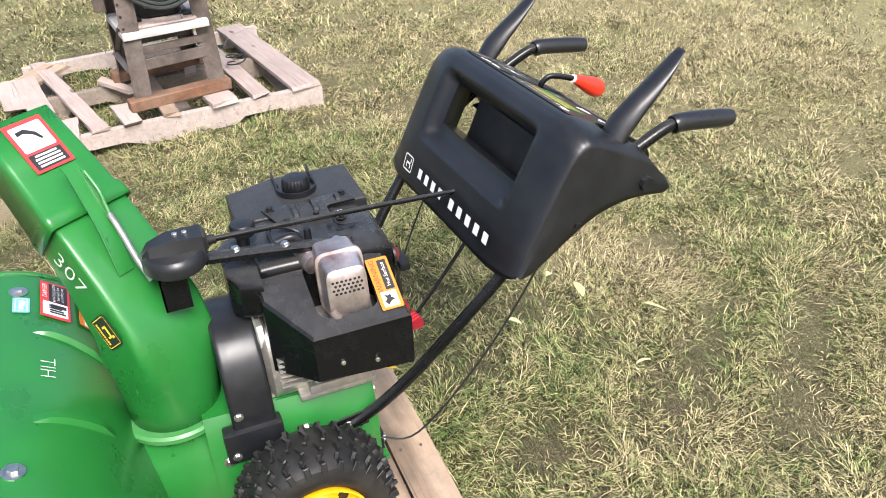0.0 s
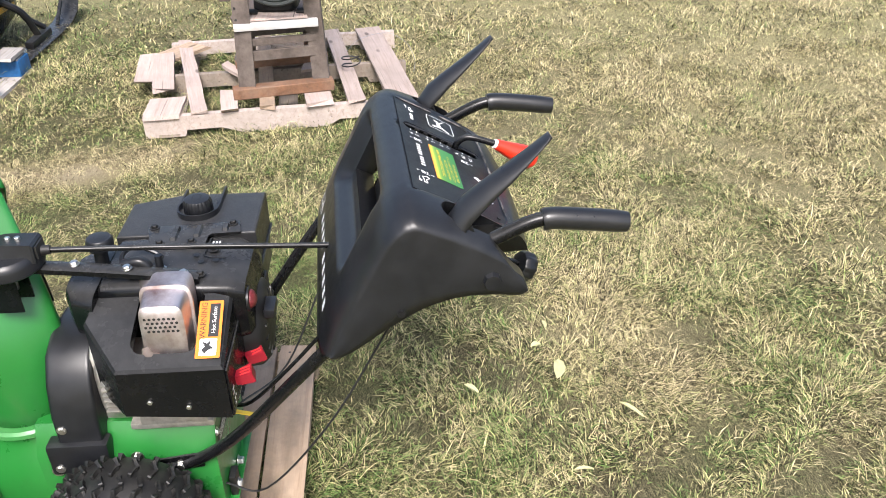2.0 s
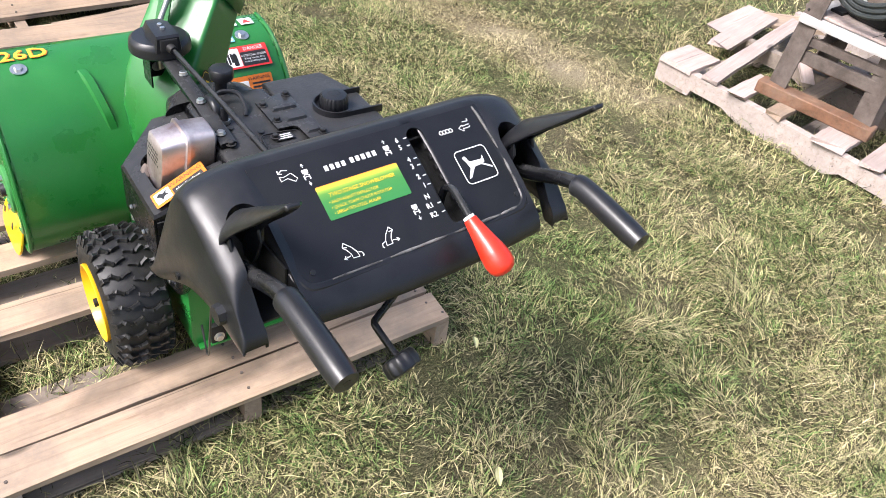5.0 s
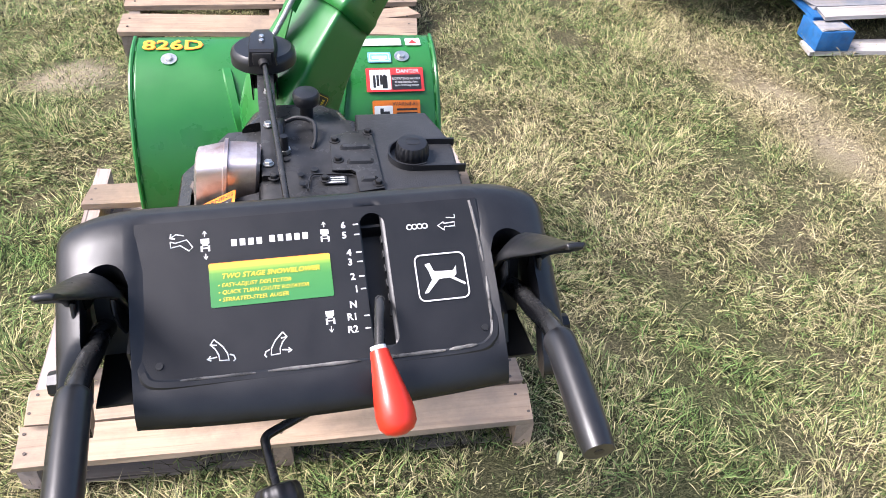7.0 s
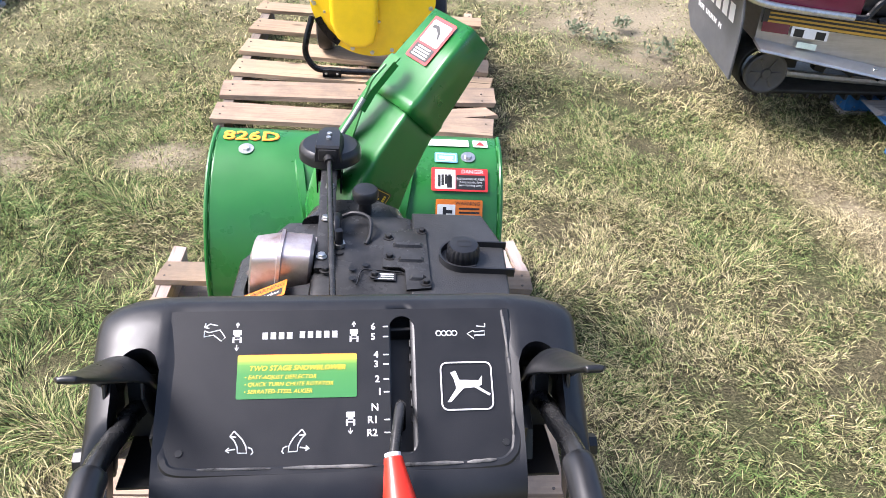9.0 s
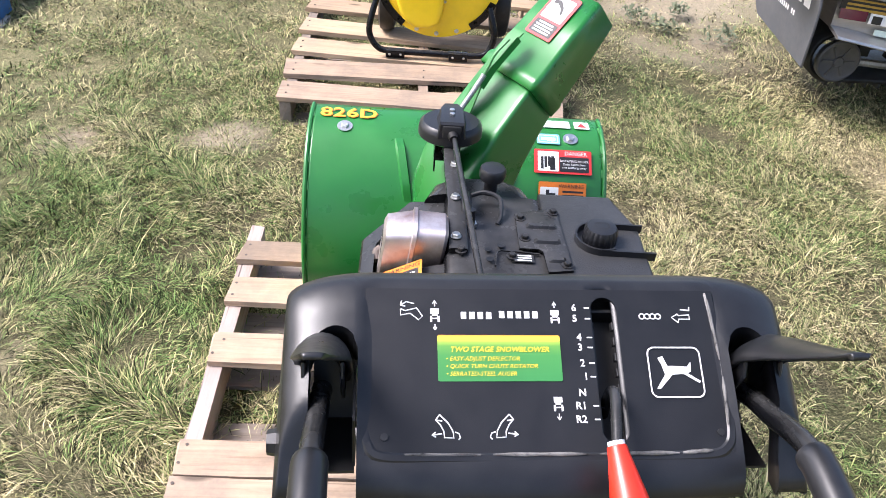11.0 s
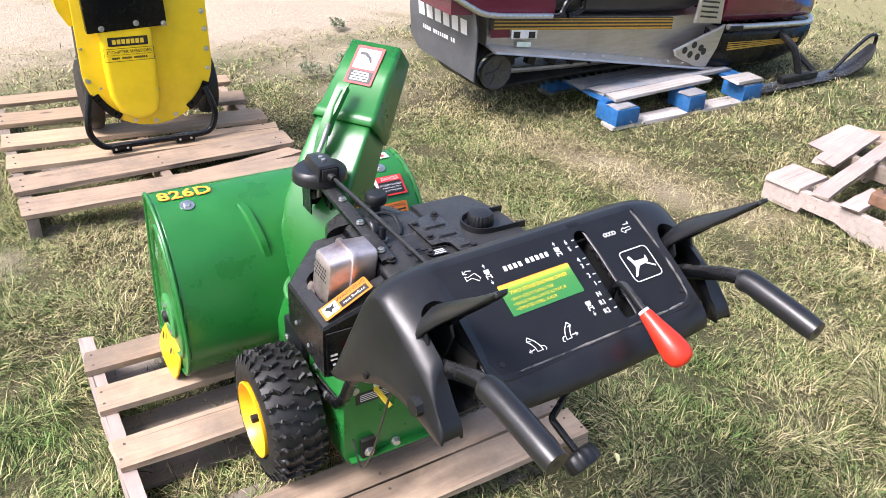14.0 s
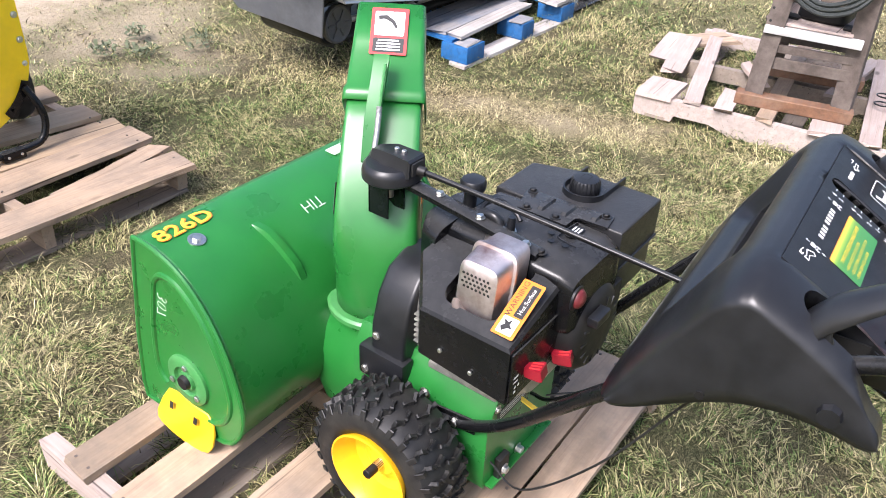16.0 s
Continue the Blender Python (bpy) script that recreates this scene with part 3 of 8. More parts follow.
def curve_points(pts, per=6):
    """A smooth line through the points."""
    p = [Vector(q) for q in pts]
    if len(p) < 3:
        return p
    p = [2 * p[0] - p[1]] + p + [2 * p[-1] - p[-2]]
    out = []
    for i in range(1, len(p) - 2):
        for k in range(per):
            t = k / per
            a, b, c, d = p[i - 1], p[i], p[i + 1], p[i + 2]
            out.append(0.5 * ((2 * b) + (c - a) * t + (2 * a - 5 * b + 4 * c - d) * t * t + (3 * b - a - 3 * c + d) * t ** 3))
    return out + [p[-2]]


def add_tube(bm, pts, r, n=12, per=6, radii=None):
    line = curve_points(pts, per) if per > 1 else [Vector(q) for q in pts]
    rings, up = [], None
    for i, q in enumerate(line):
        d = (line[min(i + 1, len(line) - 1)] - line[max(i - 1, 0)]).normalized()
        a = ring_frame(d)[0] if up is None else (up - d * up.dot(d)).normalized()
        up = a
        b = d.cross(a)
        k = r if radii is None else np.interp(i / (len(line) - 1), np.linspace(0, 1, len(radii)), radii)
        rings.append([q + (a * math.cos(2 * math.pi * j / n) + b * math.sin(2 * math.pi * j / n)) * k for j in range(n)])
    return add_loft(bm, rings)


def tube(pts, r, n=12, per=6, radii=None):
    return add_tube(bmesh.new(), pts, r, n, per, radii)


def add_lathe(bm, profile, n=32, m=None, caps=True):
    """Turns (radius, height) pairs round z."""
    rings = [[Vector((r * math.cos(2 * math.pi * i / n), r * math.sin(2 * math.pi * i / n), z)) for i in range(n)] for r, z in profile]
    if m is not None:
        rings = [[m @ p for p in r] for r in rings]
    return add_loft(bm, rings, True, caps)


def lathe(profile, n=32, m=None, caps=True):
    return add_lathe(bmesh.new(), profile, n, m, caps)


def add_prism(bm, outline, depth, m=None, bevel=0.0, seg=2):
    """An outline in x, y raised by depth along z."""
    lo = [bm.verts.new((x, y, 0)) for x, y in outline]
    hi = [bm.verts.new((x, y, depth)) for x, y in outline]
    n = len(lo)
    fs = [bm.faces.new(lo[::-1]), bm.faces.new(hi)]
    fs += [bm.faces.new((lo[i], lo[(i + 1) % n], hi[(i + 1) % n], hi[i])) for i in range(n)]
    if bevel:
        es = {e for f in fs[:2] for e in f.edges}
        bmesh.ops.recalc_face_normals(bm, faces=fs)
        r = bmesh.ops.bevel(bm, geom=list(es), offset=bevel, segments=seg, affect="EDGES", profile=0.6)
    if m is not None:
        bmesh.ops.transform(bm, matrix=m, verts=bm.verts if not bevel else bm.verts)
    return bm


def prism(outline, depth, m=None, bevel=0.0, seg=2):
    return add_prism(bmesh.new(), outline, depth, m, bevel, seg)


def round_rect(w, h, r, n=5, cx=0.0, cy=0.0):
    out = []
    for sx, sy, a0 in ((1, 1, 0), (-1, 1, 90), (-1, -1, 180), (1, -1, 270)):
        for k in range(n + 1):
            a = radians(a0 + 90 * k / n)
            out.append((cx + sx * (w / 2 - r) + r * math.cos(a), cy + sy * (h / 2 - r) + r * math.sin(a)))
    return out


def frame_ring(w, h, r, t, depth, m):
    """A flat rounded frame of line width t."""
    bm = bmesh.new()
    o, i = round_rect(w, h, r), round_rect(w - 2 * t, h - 2 * t, max(r - t, 0.001))
    vo, vi = [bm.verts.new((x, y, depth)) for x, y in o], [bm.verts.new((x, y, depth)) for x, y in i]
    n = len(vo)
    for k in range(n):
        bm.faces.new((vo[k], vo[(k + 1) % n], vi[(k + 1) % n], vi[k]))
    bmesh.ops.transform(bm, matrix=m, verts=bm.verts)
    return bm


def text(name, body, size, material, parent, m, align="CENTER", shear=0.0, bold=0.0):
    cu = bpy.data.curves.new(name, "FONT")
    cu.body, cu.size, cu.align_x, cu.align_y, cu.shear, cu.offset = body, size, align, "CENTER", shear, bold
    cu.resolution_u = 2
    tmp = bpy.data.objects.new(name, cu)
    me = bpy.data.meshes.new_from_object(tmp)
    bpy.data.objects.remove(tmp)
    me.name = name
    me.transform(m)
    me.materials.clear()
    me.materials.append(material)
    ob = new(name, me)
    ob.parent = parent
    return ob


def bars(name, rows, material, parent, m, lift=0.0006):
    """Plain bars: rows of (x, y, width, height) in the plane of m."""
    bm = bmesh.new()
    for x, y, w, h in rows:
        vs = [bm.verts.new(m @ Vector((x + a * w / 2, y + b * h / 2, lift))) for a, b in ((-1, -1), (1, -1), (1, 1), (-1, 1))]
        bm.faces.new(vs)
    return part(name, bm, material, parent, smooth=False)


def blocks(name, rows, material, parent, m, lift=0.0006):
    """The same, each bar a part of its own."""
    for r in rows:
        bars(name, [r], material, parent, m, lift)


def letters(n, w, h, gap=0.25, x0=0.0, y0=0.0, skip=()):
    """Blocks that stand for n letters."""
    step = w / n
    return [(x0 - w / 2 + step * (k + 0.5), y0, step * (1 - gap), h) for k in range(n) if k not in skip]


def plate(name, w, h, material, parent, m, r=0.003, depth=0.0005, label=""):
    return part(name, prism(round_rect(w, h, r, 3), depth, m), material, parent, label, smooth=False)


def frame_at(o, x, y):
    """A pose with its origin at o, its x along x and its y as near y as may be."""
    x = Vector(x).normalized()
    z = x.cross(Vector(y)).normalized()
    yy = z.cross(x)
    return Matrix(((x.x, yy.x, z.x, o[0]), (x.y, yy.y, z.y, o[1]), (x.z, yy.z, z.z, o[2]), (0, 0, 0, 1)))


def add_bolt(bm, p, d, r=0.007, h=0.005, washer=0.0):
    d = Vector(d).normalized()
    p = Vector(p)
    if washer:
        add_cyl(bm, p, p + d * 0.0015, washer, n=18)
    return add_loft(bm, [circle(p, d, r, 6), circle(p + d * h * 0.8, d, r, 6), circle(p + d * h, d, r * 0.85, 6)])


def bolt(p, d, parent, r=0.007, h=0.005, washer=0.0, material=None, name="bolt"):
    return part(name, add_bolt(bmesh.new(), p, d, r, h, washer), material or STEEL, parent, smooth=False)


def plank_mesh(L, W, T, rng, warp=0.004, chip=0.01, seg=7):
    """A sawn board along x: uneven edges, worn ends."""
    bm = bmesh.new()
    rows = []
    bow = rng.uniform(-1, 1) * warp
    for i in range(seg + 1):
        t = i / seg
        x = (t - 0.5) * L
        end = i in (0, seg)
        z = bow * math.sin(math.pi * t)
        row = []
        for y, q in ((-W / 2, 0), (-W / 2, T), (W / 2, T), (W / 2, 0)):
            row.append(bm.verts.new((x + (rng.uniform(-chip, chip) if end else 0), y + rng.uniform(-0.0022, 0.0022), z + q + rng.uniform(-0.001, 0.001))))
        rows.append(row)
    for a, b in zip(rows, rows[1:]):
        for k in range(4):
            bm.faces.new((a[k], a[(k + 1) % 4], b[(k + 1) % 4], b[k]))
    bm.faces.new(rows[0][::-1])
    bm.faces.new(rows[-1])
    return bm


def plank(parent, a, b, W, T, z, material, rng, name="plank", warp=0.004, chip=0.008, tilt=(0, 0)):
    """A board from a to b (x, y of its ends' middles) with its underside at z."""
    a, b = Vector(a), Vector(b)
    d = b - a
    ob = part(name, plank_mesh(d.length, W, T, rng, warp, chip), material, parent, smooth=False)
    mid = (a + b) / 2
    ob.matrix_basis = pose(mid.x, mid.y, z, tilt[0], tilt[1], math.degrees(math.atan2(d.y, d.x)))
    return ob


def nails(parent, spots, z):
    """Nail heads: one small mesh, an object for each."""
    first = None
    for x, y in spots:
        if first is None:
            ob = part("nail", cyl((0, 0, -0.002), (0, 0, 0.0012), 0.0035, n=8), RUSTY, parent)
            first = ob.data
        else:
            ob = new("nail", first)
            ob.parent = parent
        ob.location = (x, y, z)


# ---- ground ----
def terrain(x, y):
    return 0.010 * np.sin(1.7 * x + 0.6) * np.cos(1.3 * y) + 0.006 * np.sin(4.1 * x + 2.2 * y)


def build_ground():
    xs = np.unique(np.concatenate([np.linspace(-3, 5, 90), np.array([-900, -300, -90, -30, -12, -6, 8, 14, 30, 90, 300, 900.0])]))
    X, Y = np.meshgrid(xs, xs, indexing="ij")
    Z = terrain(X, Y) * ((np.abs(X) < 6) & (np.abs(Y) < 6)) - 0.012
    n = len(xs)
    verts = np.stack([X, Y, Z], -1).reshape(-1, 3)
    i, j = np.meshgrid(np.arange(n - 1), np.arange(n - 1), indexing="ij")
    a = (i * n + j).ravel()
    faces = np.stack([a, a + n, a + n + 1, a + 1], -1)
    me = bpy.data.meshes.new("ground")
    me.from_pydata(verts.tolist(), [], faces.tolist())
    me.shade_smooth()
    me.materials.append(SOIL)
    return tagged(new("ground", me), "lawn soil with dry thatch and bare trodden patches", "ground", kind="structure")


def blades(rng, n, x0, x1, y0, y1, length, width, slant, keep=None, rise=0.0):
    """Grass blades over a stretch of ground: vertices and faces, each blade a bent strip of its own."""
    x, y = rng.uniform(x0, x1, n), rng.uniform(y0, y1, n)
    clump = np.sin(x * 9.1 + 2 * np.sin(y * 5.3)) * np.sin(y * 8.3 + 1.7 * np.sin(x * 6.1)) + 0.7 * np.sin(x * 33 + 2 * np.sin(y * 21)) * np.sin(y * 37 - x * 13)
    ok = (rng.uniform(0, 1, n) > 0.93 * worn_at(x, y)) & (rng.uniform(-3.6, 0.7, n) < clump + 0.5)
    if keep is not None:
        ok &= keep(x, y)
    x, y, clump = x[ok], y[ok], clump[ok]
    n = len(x)
    z = terrain(x, y) - 0.016 + rise * rng.uniform(0, 1, n) * (1 + 0.7 * clump) + 0.006 * clump
    tall = np.clip(1 - 0.75 * worn_at(x, y), 0.25, 1)
    lies = worn_at(x, y, LONG)
    ln = length * rng.lognormal(0, 0.38, n) * tall * (1 + 0.34 * clump) * (1 + 0.75 * lies)
    flow = 3.0 * np.sin(x * 4.3 + 1.6 * np.sin(y * 5.1)) + 2.4 * np.cos(y * 5.9 + 1.3 * np.sin(x * 6.7)) + 0.9 * np.sin(x * 17 + y * 11)
    az = flow + rng.normal(0, 1.25, n) * (1 - 0.45 * lies)
    lean = np.radians(np.clip(rng.normal(slant, 20, n), 5, 96))
    bend = np.radians(rng.uniform(8, 45, n))
    w = width * rng.uniform(0.6, 1.35, n)
    dx, dy = np.cos(az), np.sin(az)
    tw = rng.uniform(-0.8, 0.8, n)
    sx, sy = -np.sin(az + tw) * w / 2, np.cos(az + tw) * w / 2
    h1 = ln * 0.48
    mx, my, mz = x + dx * np.sin(lean) * h1, y + dy * np.sin(lean) * h1, z + np.cos(lean) * h1
    l2 = np.minimum(lean + bend, np.radians(100))
    tx, ty, tz = mx + dx * np.sin(l2) * ln * 0.45, my + dy * np.sin(l2) * ln * 0.45, mz + np.cos(l2) * ln * 0.45
    V = np.empty((n, 4, 3))
    V[:, 0] = np.stack([x, y, z], -1)
    V[:, 1] = np.stack([mx + sx, my + sy, mz], -1)
    V[:, 2] = np.stack([mx - sx, my - sy, mz], -1)
    V[:, 3] = np.stack([tx, ty, np.maximum(tz, z + 0.003)], -1)
    return V


def grass_object(name, V, label):
    n = len(V)
    me = bpy.data.meshes.new(name)
    base = np.arange(n) * 4
    loops = np.stack([base, base + 1, base + 2, base + 2, base + 1, base + 3], -1).ravel()
    me.vertices.add(n * 4)
    me.vertices.foreach_set("co", V.reshape(-1).astype(np.float32))
    me.loops.add(len(loops))
    me.loops.foreach_set("vertex_index", loops.astype(np.int32))
    me.polygons.add(n * 2)
    me.polygons.foreach_set("loop_start", (np.arange(n * 2) * 3).astype(np.int32))
    me.update(calc_edges=True)
    me.validate()
    me.materials.append(GRASS)
    return tagged(new(name, me), label, "grass", kind="stuff")


def build_grass():
    rng = np.random.default_rng(5)
    inner = lambda x, y: (x > -1.3) & (x < 2.0) & (y > -1.7) & (y < 1.9)
    middle = lambda x, y: (x > -1.6) & (x < 3.2) & (y > -3.2) & (y < 2.8)
    outer = lambda x, y: (x > -2.6) & (x < 5.2) & (y > -4.2) & (y < 5.2)
    ring = lambda x, y: middle(x, y) & ~inner(x, y)
    far = lambda x, y: ~middle(x, y)
    beyond = lambda x, y: ~outer(x, y)
    V = [blades(rng, 300000, -1.3, 2.0, -1.7, 1.9, 0.024, 0.0028, 46),
         blades(rng, 330000, -1.3, 2.0, -1.7, 1.9, 0.038, 0.0022, 74, None, 0.016),
         blades(rng, 300000, -1.6, 3.2, -3.2, 2.8, 0.027, 0.0038, 46, ring),
         blades(rng, 320000, -1.6, 3.2, -3.2, 2.8, 0.040, 0.0030, 74, ring, 0.016),
         blades(rng, 260000, -2.6, 5.2, -4.2, 5.2, 0.032, 0.0060, 50, far),
         blades(rng, 260000, -2.6, 5.2, -4.2, 5.2, 0.045, 0.0045, 74, far, 0.016),
         blades(rng, 100000, -7, 10, -8, 11, 0.05, 0.0110, 62, beyond)]
    grass_object("grass", np.concatenate(V), "matted lawn grass, dry straw mixed with yellow green")


build_ground()
build_grass()


# ---- pallets ----
def settle(root, base):
    """Moves a thing's origin to its base, leaving its parts where they are."""
    shift = Matrix.Translation(-Vector(base))
    for c in root.children:
        c.matrix_basis = shift @ c.matrix_basis
    root.location = base
    return root


def machine_pallet():
    rng = random.Random(3)
    p = empty("wooden_pallet", "pale pine pallet with gapped planks, under the snow blower", "pallet", group="pallets on the lawn")
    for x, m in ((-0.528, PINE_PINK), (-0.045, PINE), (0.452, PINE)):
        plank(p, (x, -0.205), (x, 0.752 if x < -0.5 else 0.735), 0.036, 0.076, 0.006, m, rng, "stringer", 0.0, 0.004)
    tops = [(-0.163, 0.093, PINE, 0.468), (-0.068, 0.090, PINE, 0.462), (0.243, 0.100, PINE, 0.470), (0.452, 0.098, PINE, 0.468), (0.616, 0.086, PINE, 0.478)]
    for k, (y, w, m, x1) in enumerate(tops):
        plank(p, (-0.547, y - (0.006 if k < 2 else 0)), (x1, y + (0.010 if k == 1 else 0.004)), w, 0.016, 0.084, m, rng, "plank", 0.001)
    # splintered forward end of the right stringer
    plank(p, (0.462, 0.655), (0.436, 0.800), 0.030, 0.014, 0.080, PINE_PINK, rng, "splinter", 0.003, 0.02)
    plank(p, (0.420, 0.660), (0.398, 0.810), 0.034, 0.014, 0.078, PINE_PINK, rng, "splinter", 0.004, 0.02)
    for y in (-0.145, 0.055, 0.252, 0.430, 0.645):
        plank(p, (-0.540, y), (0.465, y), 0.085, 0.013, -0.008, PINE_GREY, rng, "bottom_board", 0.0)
    spots = [(x + rng.uniform(-0.01, 0.01), y + dy) for x in (-0.528, -0.045, 0.452) for y, w, *_ in tops for dy in (-0.022, 0.024)]
    nails(p, spots, 0.1003)
    return settle(p, (-0.04, 0.27, 0.0))


def chipper_pallet():
    rng = random.Random(8)
    p = empty("wooden_pallet", "long weathered pallet with warped pale planks, under the chipper", "pallet", group="pallets on the lawn")
    for x, m in ((-0.565, PINE_GREY), (-0.07, PINE), (0.415, PINE)):
        plank(p, (x, 1.515), (x, 2.79), 0.038, 0.085, 0.004, m, rng, "stringer", 0, 0.004)
    tops = [(1.577, 0.145, 1.525, PINE), (1.775, 0.150, 1.80, PINE), (1.995, 0.150, 1.905, PINE_TAN), (2.215, 0.150, 2.09, PINE_TAN), (2.47, 0.150, 2.36, PINE_TAN), (2.715, 0.120, 2.62, PINE_TAN)]
    for y, w, y1, m in tops:
        plank(p, (-0.595, y), (0.435 + 0.03 * (y > 1.7), y1), w - 0.012, 0.018, 0.092, m, rng, "plank", 0.004, 0.012)
    plank(p, (0.03, 1.60), (0.46, 1.665), 0.07, 0.014, 0.094, PINE, rng, "split_plank", 0.004, 0.03)
    for y in (1.56, 2.15, 2.74):
        plank(p, (-0.59, y), (0.43, y), 0.1, 0.013, -0.010, PINE_GREY, rng, "bottom_board", 0)
    nails(p, [(x, y + dy) for x in (-0.565, -0.07, 0.415) for y, w, y1, m in tops for dy in (-0.03, 0.03)], 0.112)
    return settle(p, (-0.08, 2.15, 0.0))


def saw_pallet():
    rng = random.Random(21)
    p = empty("wooden_pallet", "broken bleached pallet with snapped deck boards, under an old stand", "pallet", group="pallets on the lawn")
    o, e1, e2 = Vector((2.125, 0.655)), Vector((0.095, -0.9955)), Vector((0.9955, 0.095))
    at = lambda a, b: tuple(o + e1 * a + e2 * b)
    # notched stringers with the cut-outs for fork tines
    for b, m in ((0.02, PINE_BLEACH), (0.55, PINE_GREY), (1.08, PINE_BLEACH)):
        out = [(0, 0), (0.17, 0), (0.18, 0.028), (0.33, 0.03), (0.42, 0.0), (0.80, 0.0), (0.85, 0.03), (1.02, 0.03), (1.03, 0), (1.22, 0), (1.22, 0.095), (0.6, 0.098), (0, 0.092)]
        mm = frame_at((*at(0, b), -0.012), (e1.x, e1.y, 0), (0, 0, 1)) @ Matrix.Translation((0, 0, -0.02))
        part("stringer", prism(out, 0.038, mm), m, p, smooth=False)
    z = 0.086
    for a0, b0, a1, b1, w, m, tl in (
            (0.08, -0.01, 0.10, 0.17, 0.155, PINE_PINK, (0, -7)), (0.245, 0.0, 0.075, 1.05, 0.068, PINE_PINK, (0, 0)), (0.375, -0.01, 0.355, 0.24, 0.075, PINE_PINK, (0, 2)),
            (0.54, -0.005, 0.50, 1.06, 0.066, PINE, (0, 0)), (0.77, -0.005, 0.76, 0.16, 0.12, PINE_PINK, (0, 3)), (0.935, 0.0, 0.87, 1.09, 0.078, PINE_PINK, (0, 0)),
            (1.145, -0.005, 1.07, 1.10, 0.135, PINE_PINK, (0, 0)), (-0.06, 0.47, -0.08, 0.83, 0.085, PINE_PINK, (0, -3)), (0.045, 0.36, 0.0, 0.80, 0.10, PINE_PINK, (0, -5)), (0.0, 0.78, 0.17, 0.98, 0.13, PINE, (3, 0)),
            (0.33, 0.55, 0.45, 0.42, 0.05, PINE_PINK, (0, 12)), (0.72, 0.45, 0.83, 1.07, 0.055, PINE_PINK, (0, 0)), (0.46, 0.60, 0.80, 0.60, 0.07, PINE_GREY, (0, 0))):
        plank(p, at(a0, b0), at(a1, b1), w, 0.017, z + rng.uniform(0, 0.004), m, rng, "deck_board", 0.003, 0.03 if abs(b1 - b0) < 0.5 else 0.012, tl)
    for a in (0.10, 0.62, 1.13):
        plank(p, at(a, 0.0), at(a, 1.1), 0.09, 0.012, -0.012, PINE_GREY, rng, "bottom_board", 0)
    return settle(p, (*at(0.61, 0.55), 0))


def blue_pallet(label):
    rng = random.Random(31)
    p = empty("blue_block_pallet", label, "pallet", group="pallets on the lawn")
    x0, x1, y0 = 2.027, 3.067, 1.475
    for y in (y0 + 0.05, y0 + 0.58, y0 + 1.13):
        plank(p, (x0 - 0.01, y), (x1 + 0.01, y), 0.10, 0.018, -0.006, PINE_WHITE, rng, "bottom_board", 0)
        for x, w in ((x0 + 0.075, 0.145), (x0 + 0.55, 0.115), (x1 - 0.07, 0.14)):
            deep = 0.155 if y < y0 + 0.1 else 0.10
            b = part("block", box((0, deep / 2 - 0.05, 0.043), (w, deep, 0.082), 0.003), BLUEPAINT, p)
            b.location = (x, y, 0.0115)
    for x in (x0 + 0.075, x0 + 0.55, x1 - 0.07):
        plank(p, (x, y0 + 0.10), (x, y0 + 1.19), 0.12, 0.014, 0.096, BLUEPAINT, rng, "bearer_board", 0)
        plank(p, (x - 0.062, y0 + 0.044), (x + 0.060, y0 + 0.052), 0.080, 0.006, 0.096, PINE_BLUISH, rng, "torn_board_end", 0, 0.012)
    for y, w, xa, xb, m in ((y0 + 0.13, 0.085, x0 + 0.05, x1 - 0.31, PINE_WHITE), (y0 + 0.23, 0.10, x0 + 0.02, x1 - 0.05, PINE_BLUISH), (y0 + 0.36, 0.12, x0, x1, PINE_BLUISH), (y0 + 0.55, 0.10, x0, x1, PINE_BLUISH), (y0 + 0.74, 0.1, x0, x1, PINE_BLUISH), (y0 + 0.95, 0.1, x0, x1, PINE_BLUISH), (y0 + 1.14, 0.1, x0, x1, PINE_BLUISH)):
        plank(p, (xa, y - 0.02), (xb, y + 0.02), w, 0.016, 0.111, m, rng, "deck_board", 0.002, 0.025)
    plank(p, (x1 - 0.19, y0 + 0.06), (x1 + 0.0, y0 + 0.06), 0.11, 0.016, 0.111, PINE_WHITE, rng, "deck_board", 0, 0.03)
    return settle(p, ((x0 + x1) / 2, y0 + 0.6, 0))


machine_pallet()
chipper_pallet()
saw_pallet()
blue_pallet("blue painted block pallet with grey torn deck boards, under the snowmobile")
blue_pallet("empty blue block pallet with grey deck boards on the grass").location += Vector((-4.965, 0.765, 0))

# ---- the snow blower ----
blower = empty("snow_blower", "green walk-behind two-stage snow blower with black engine, on a pallet", "snow blower")


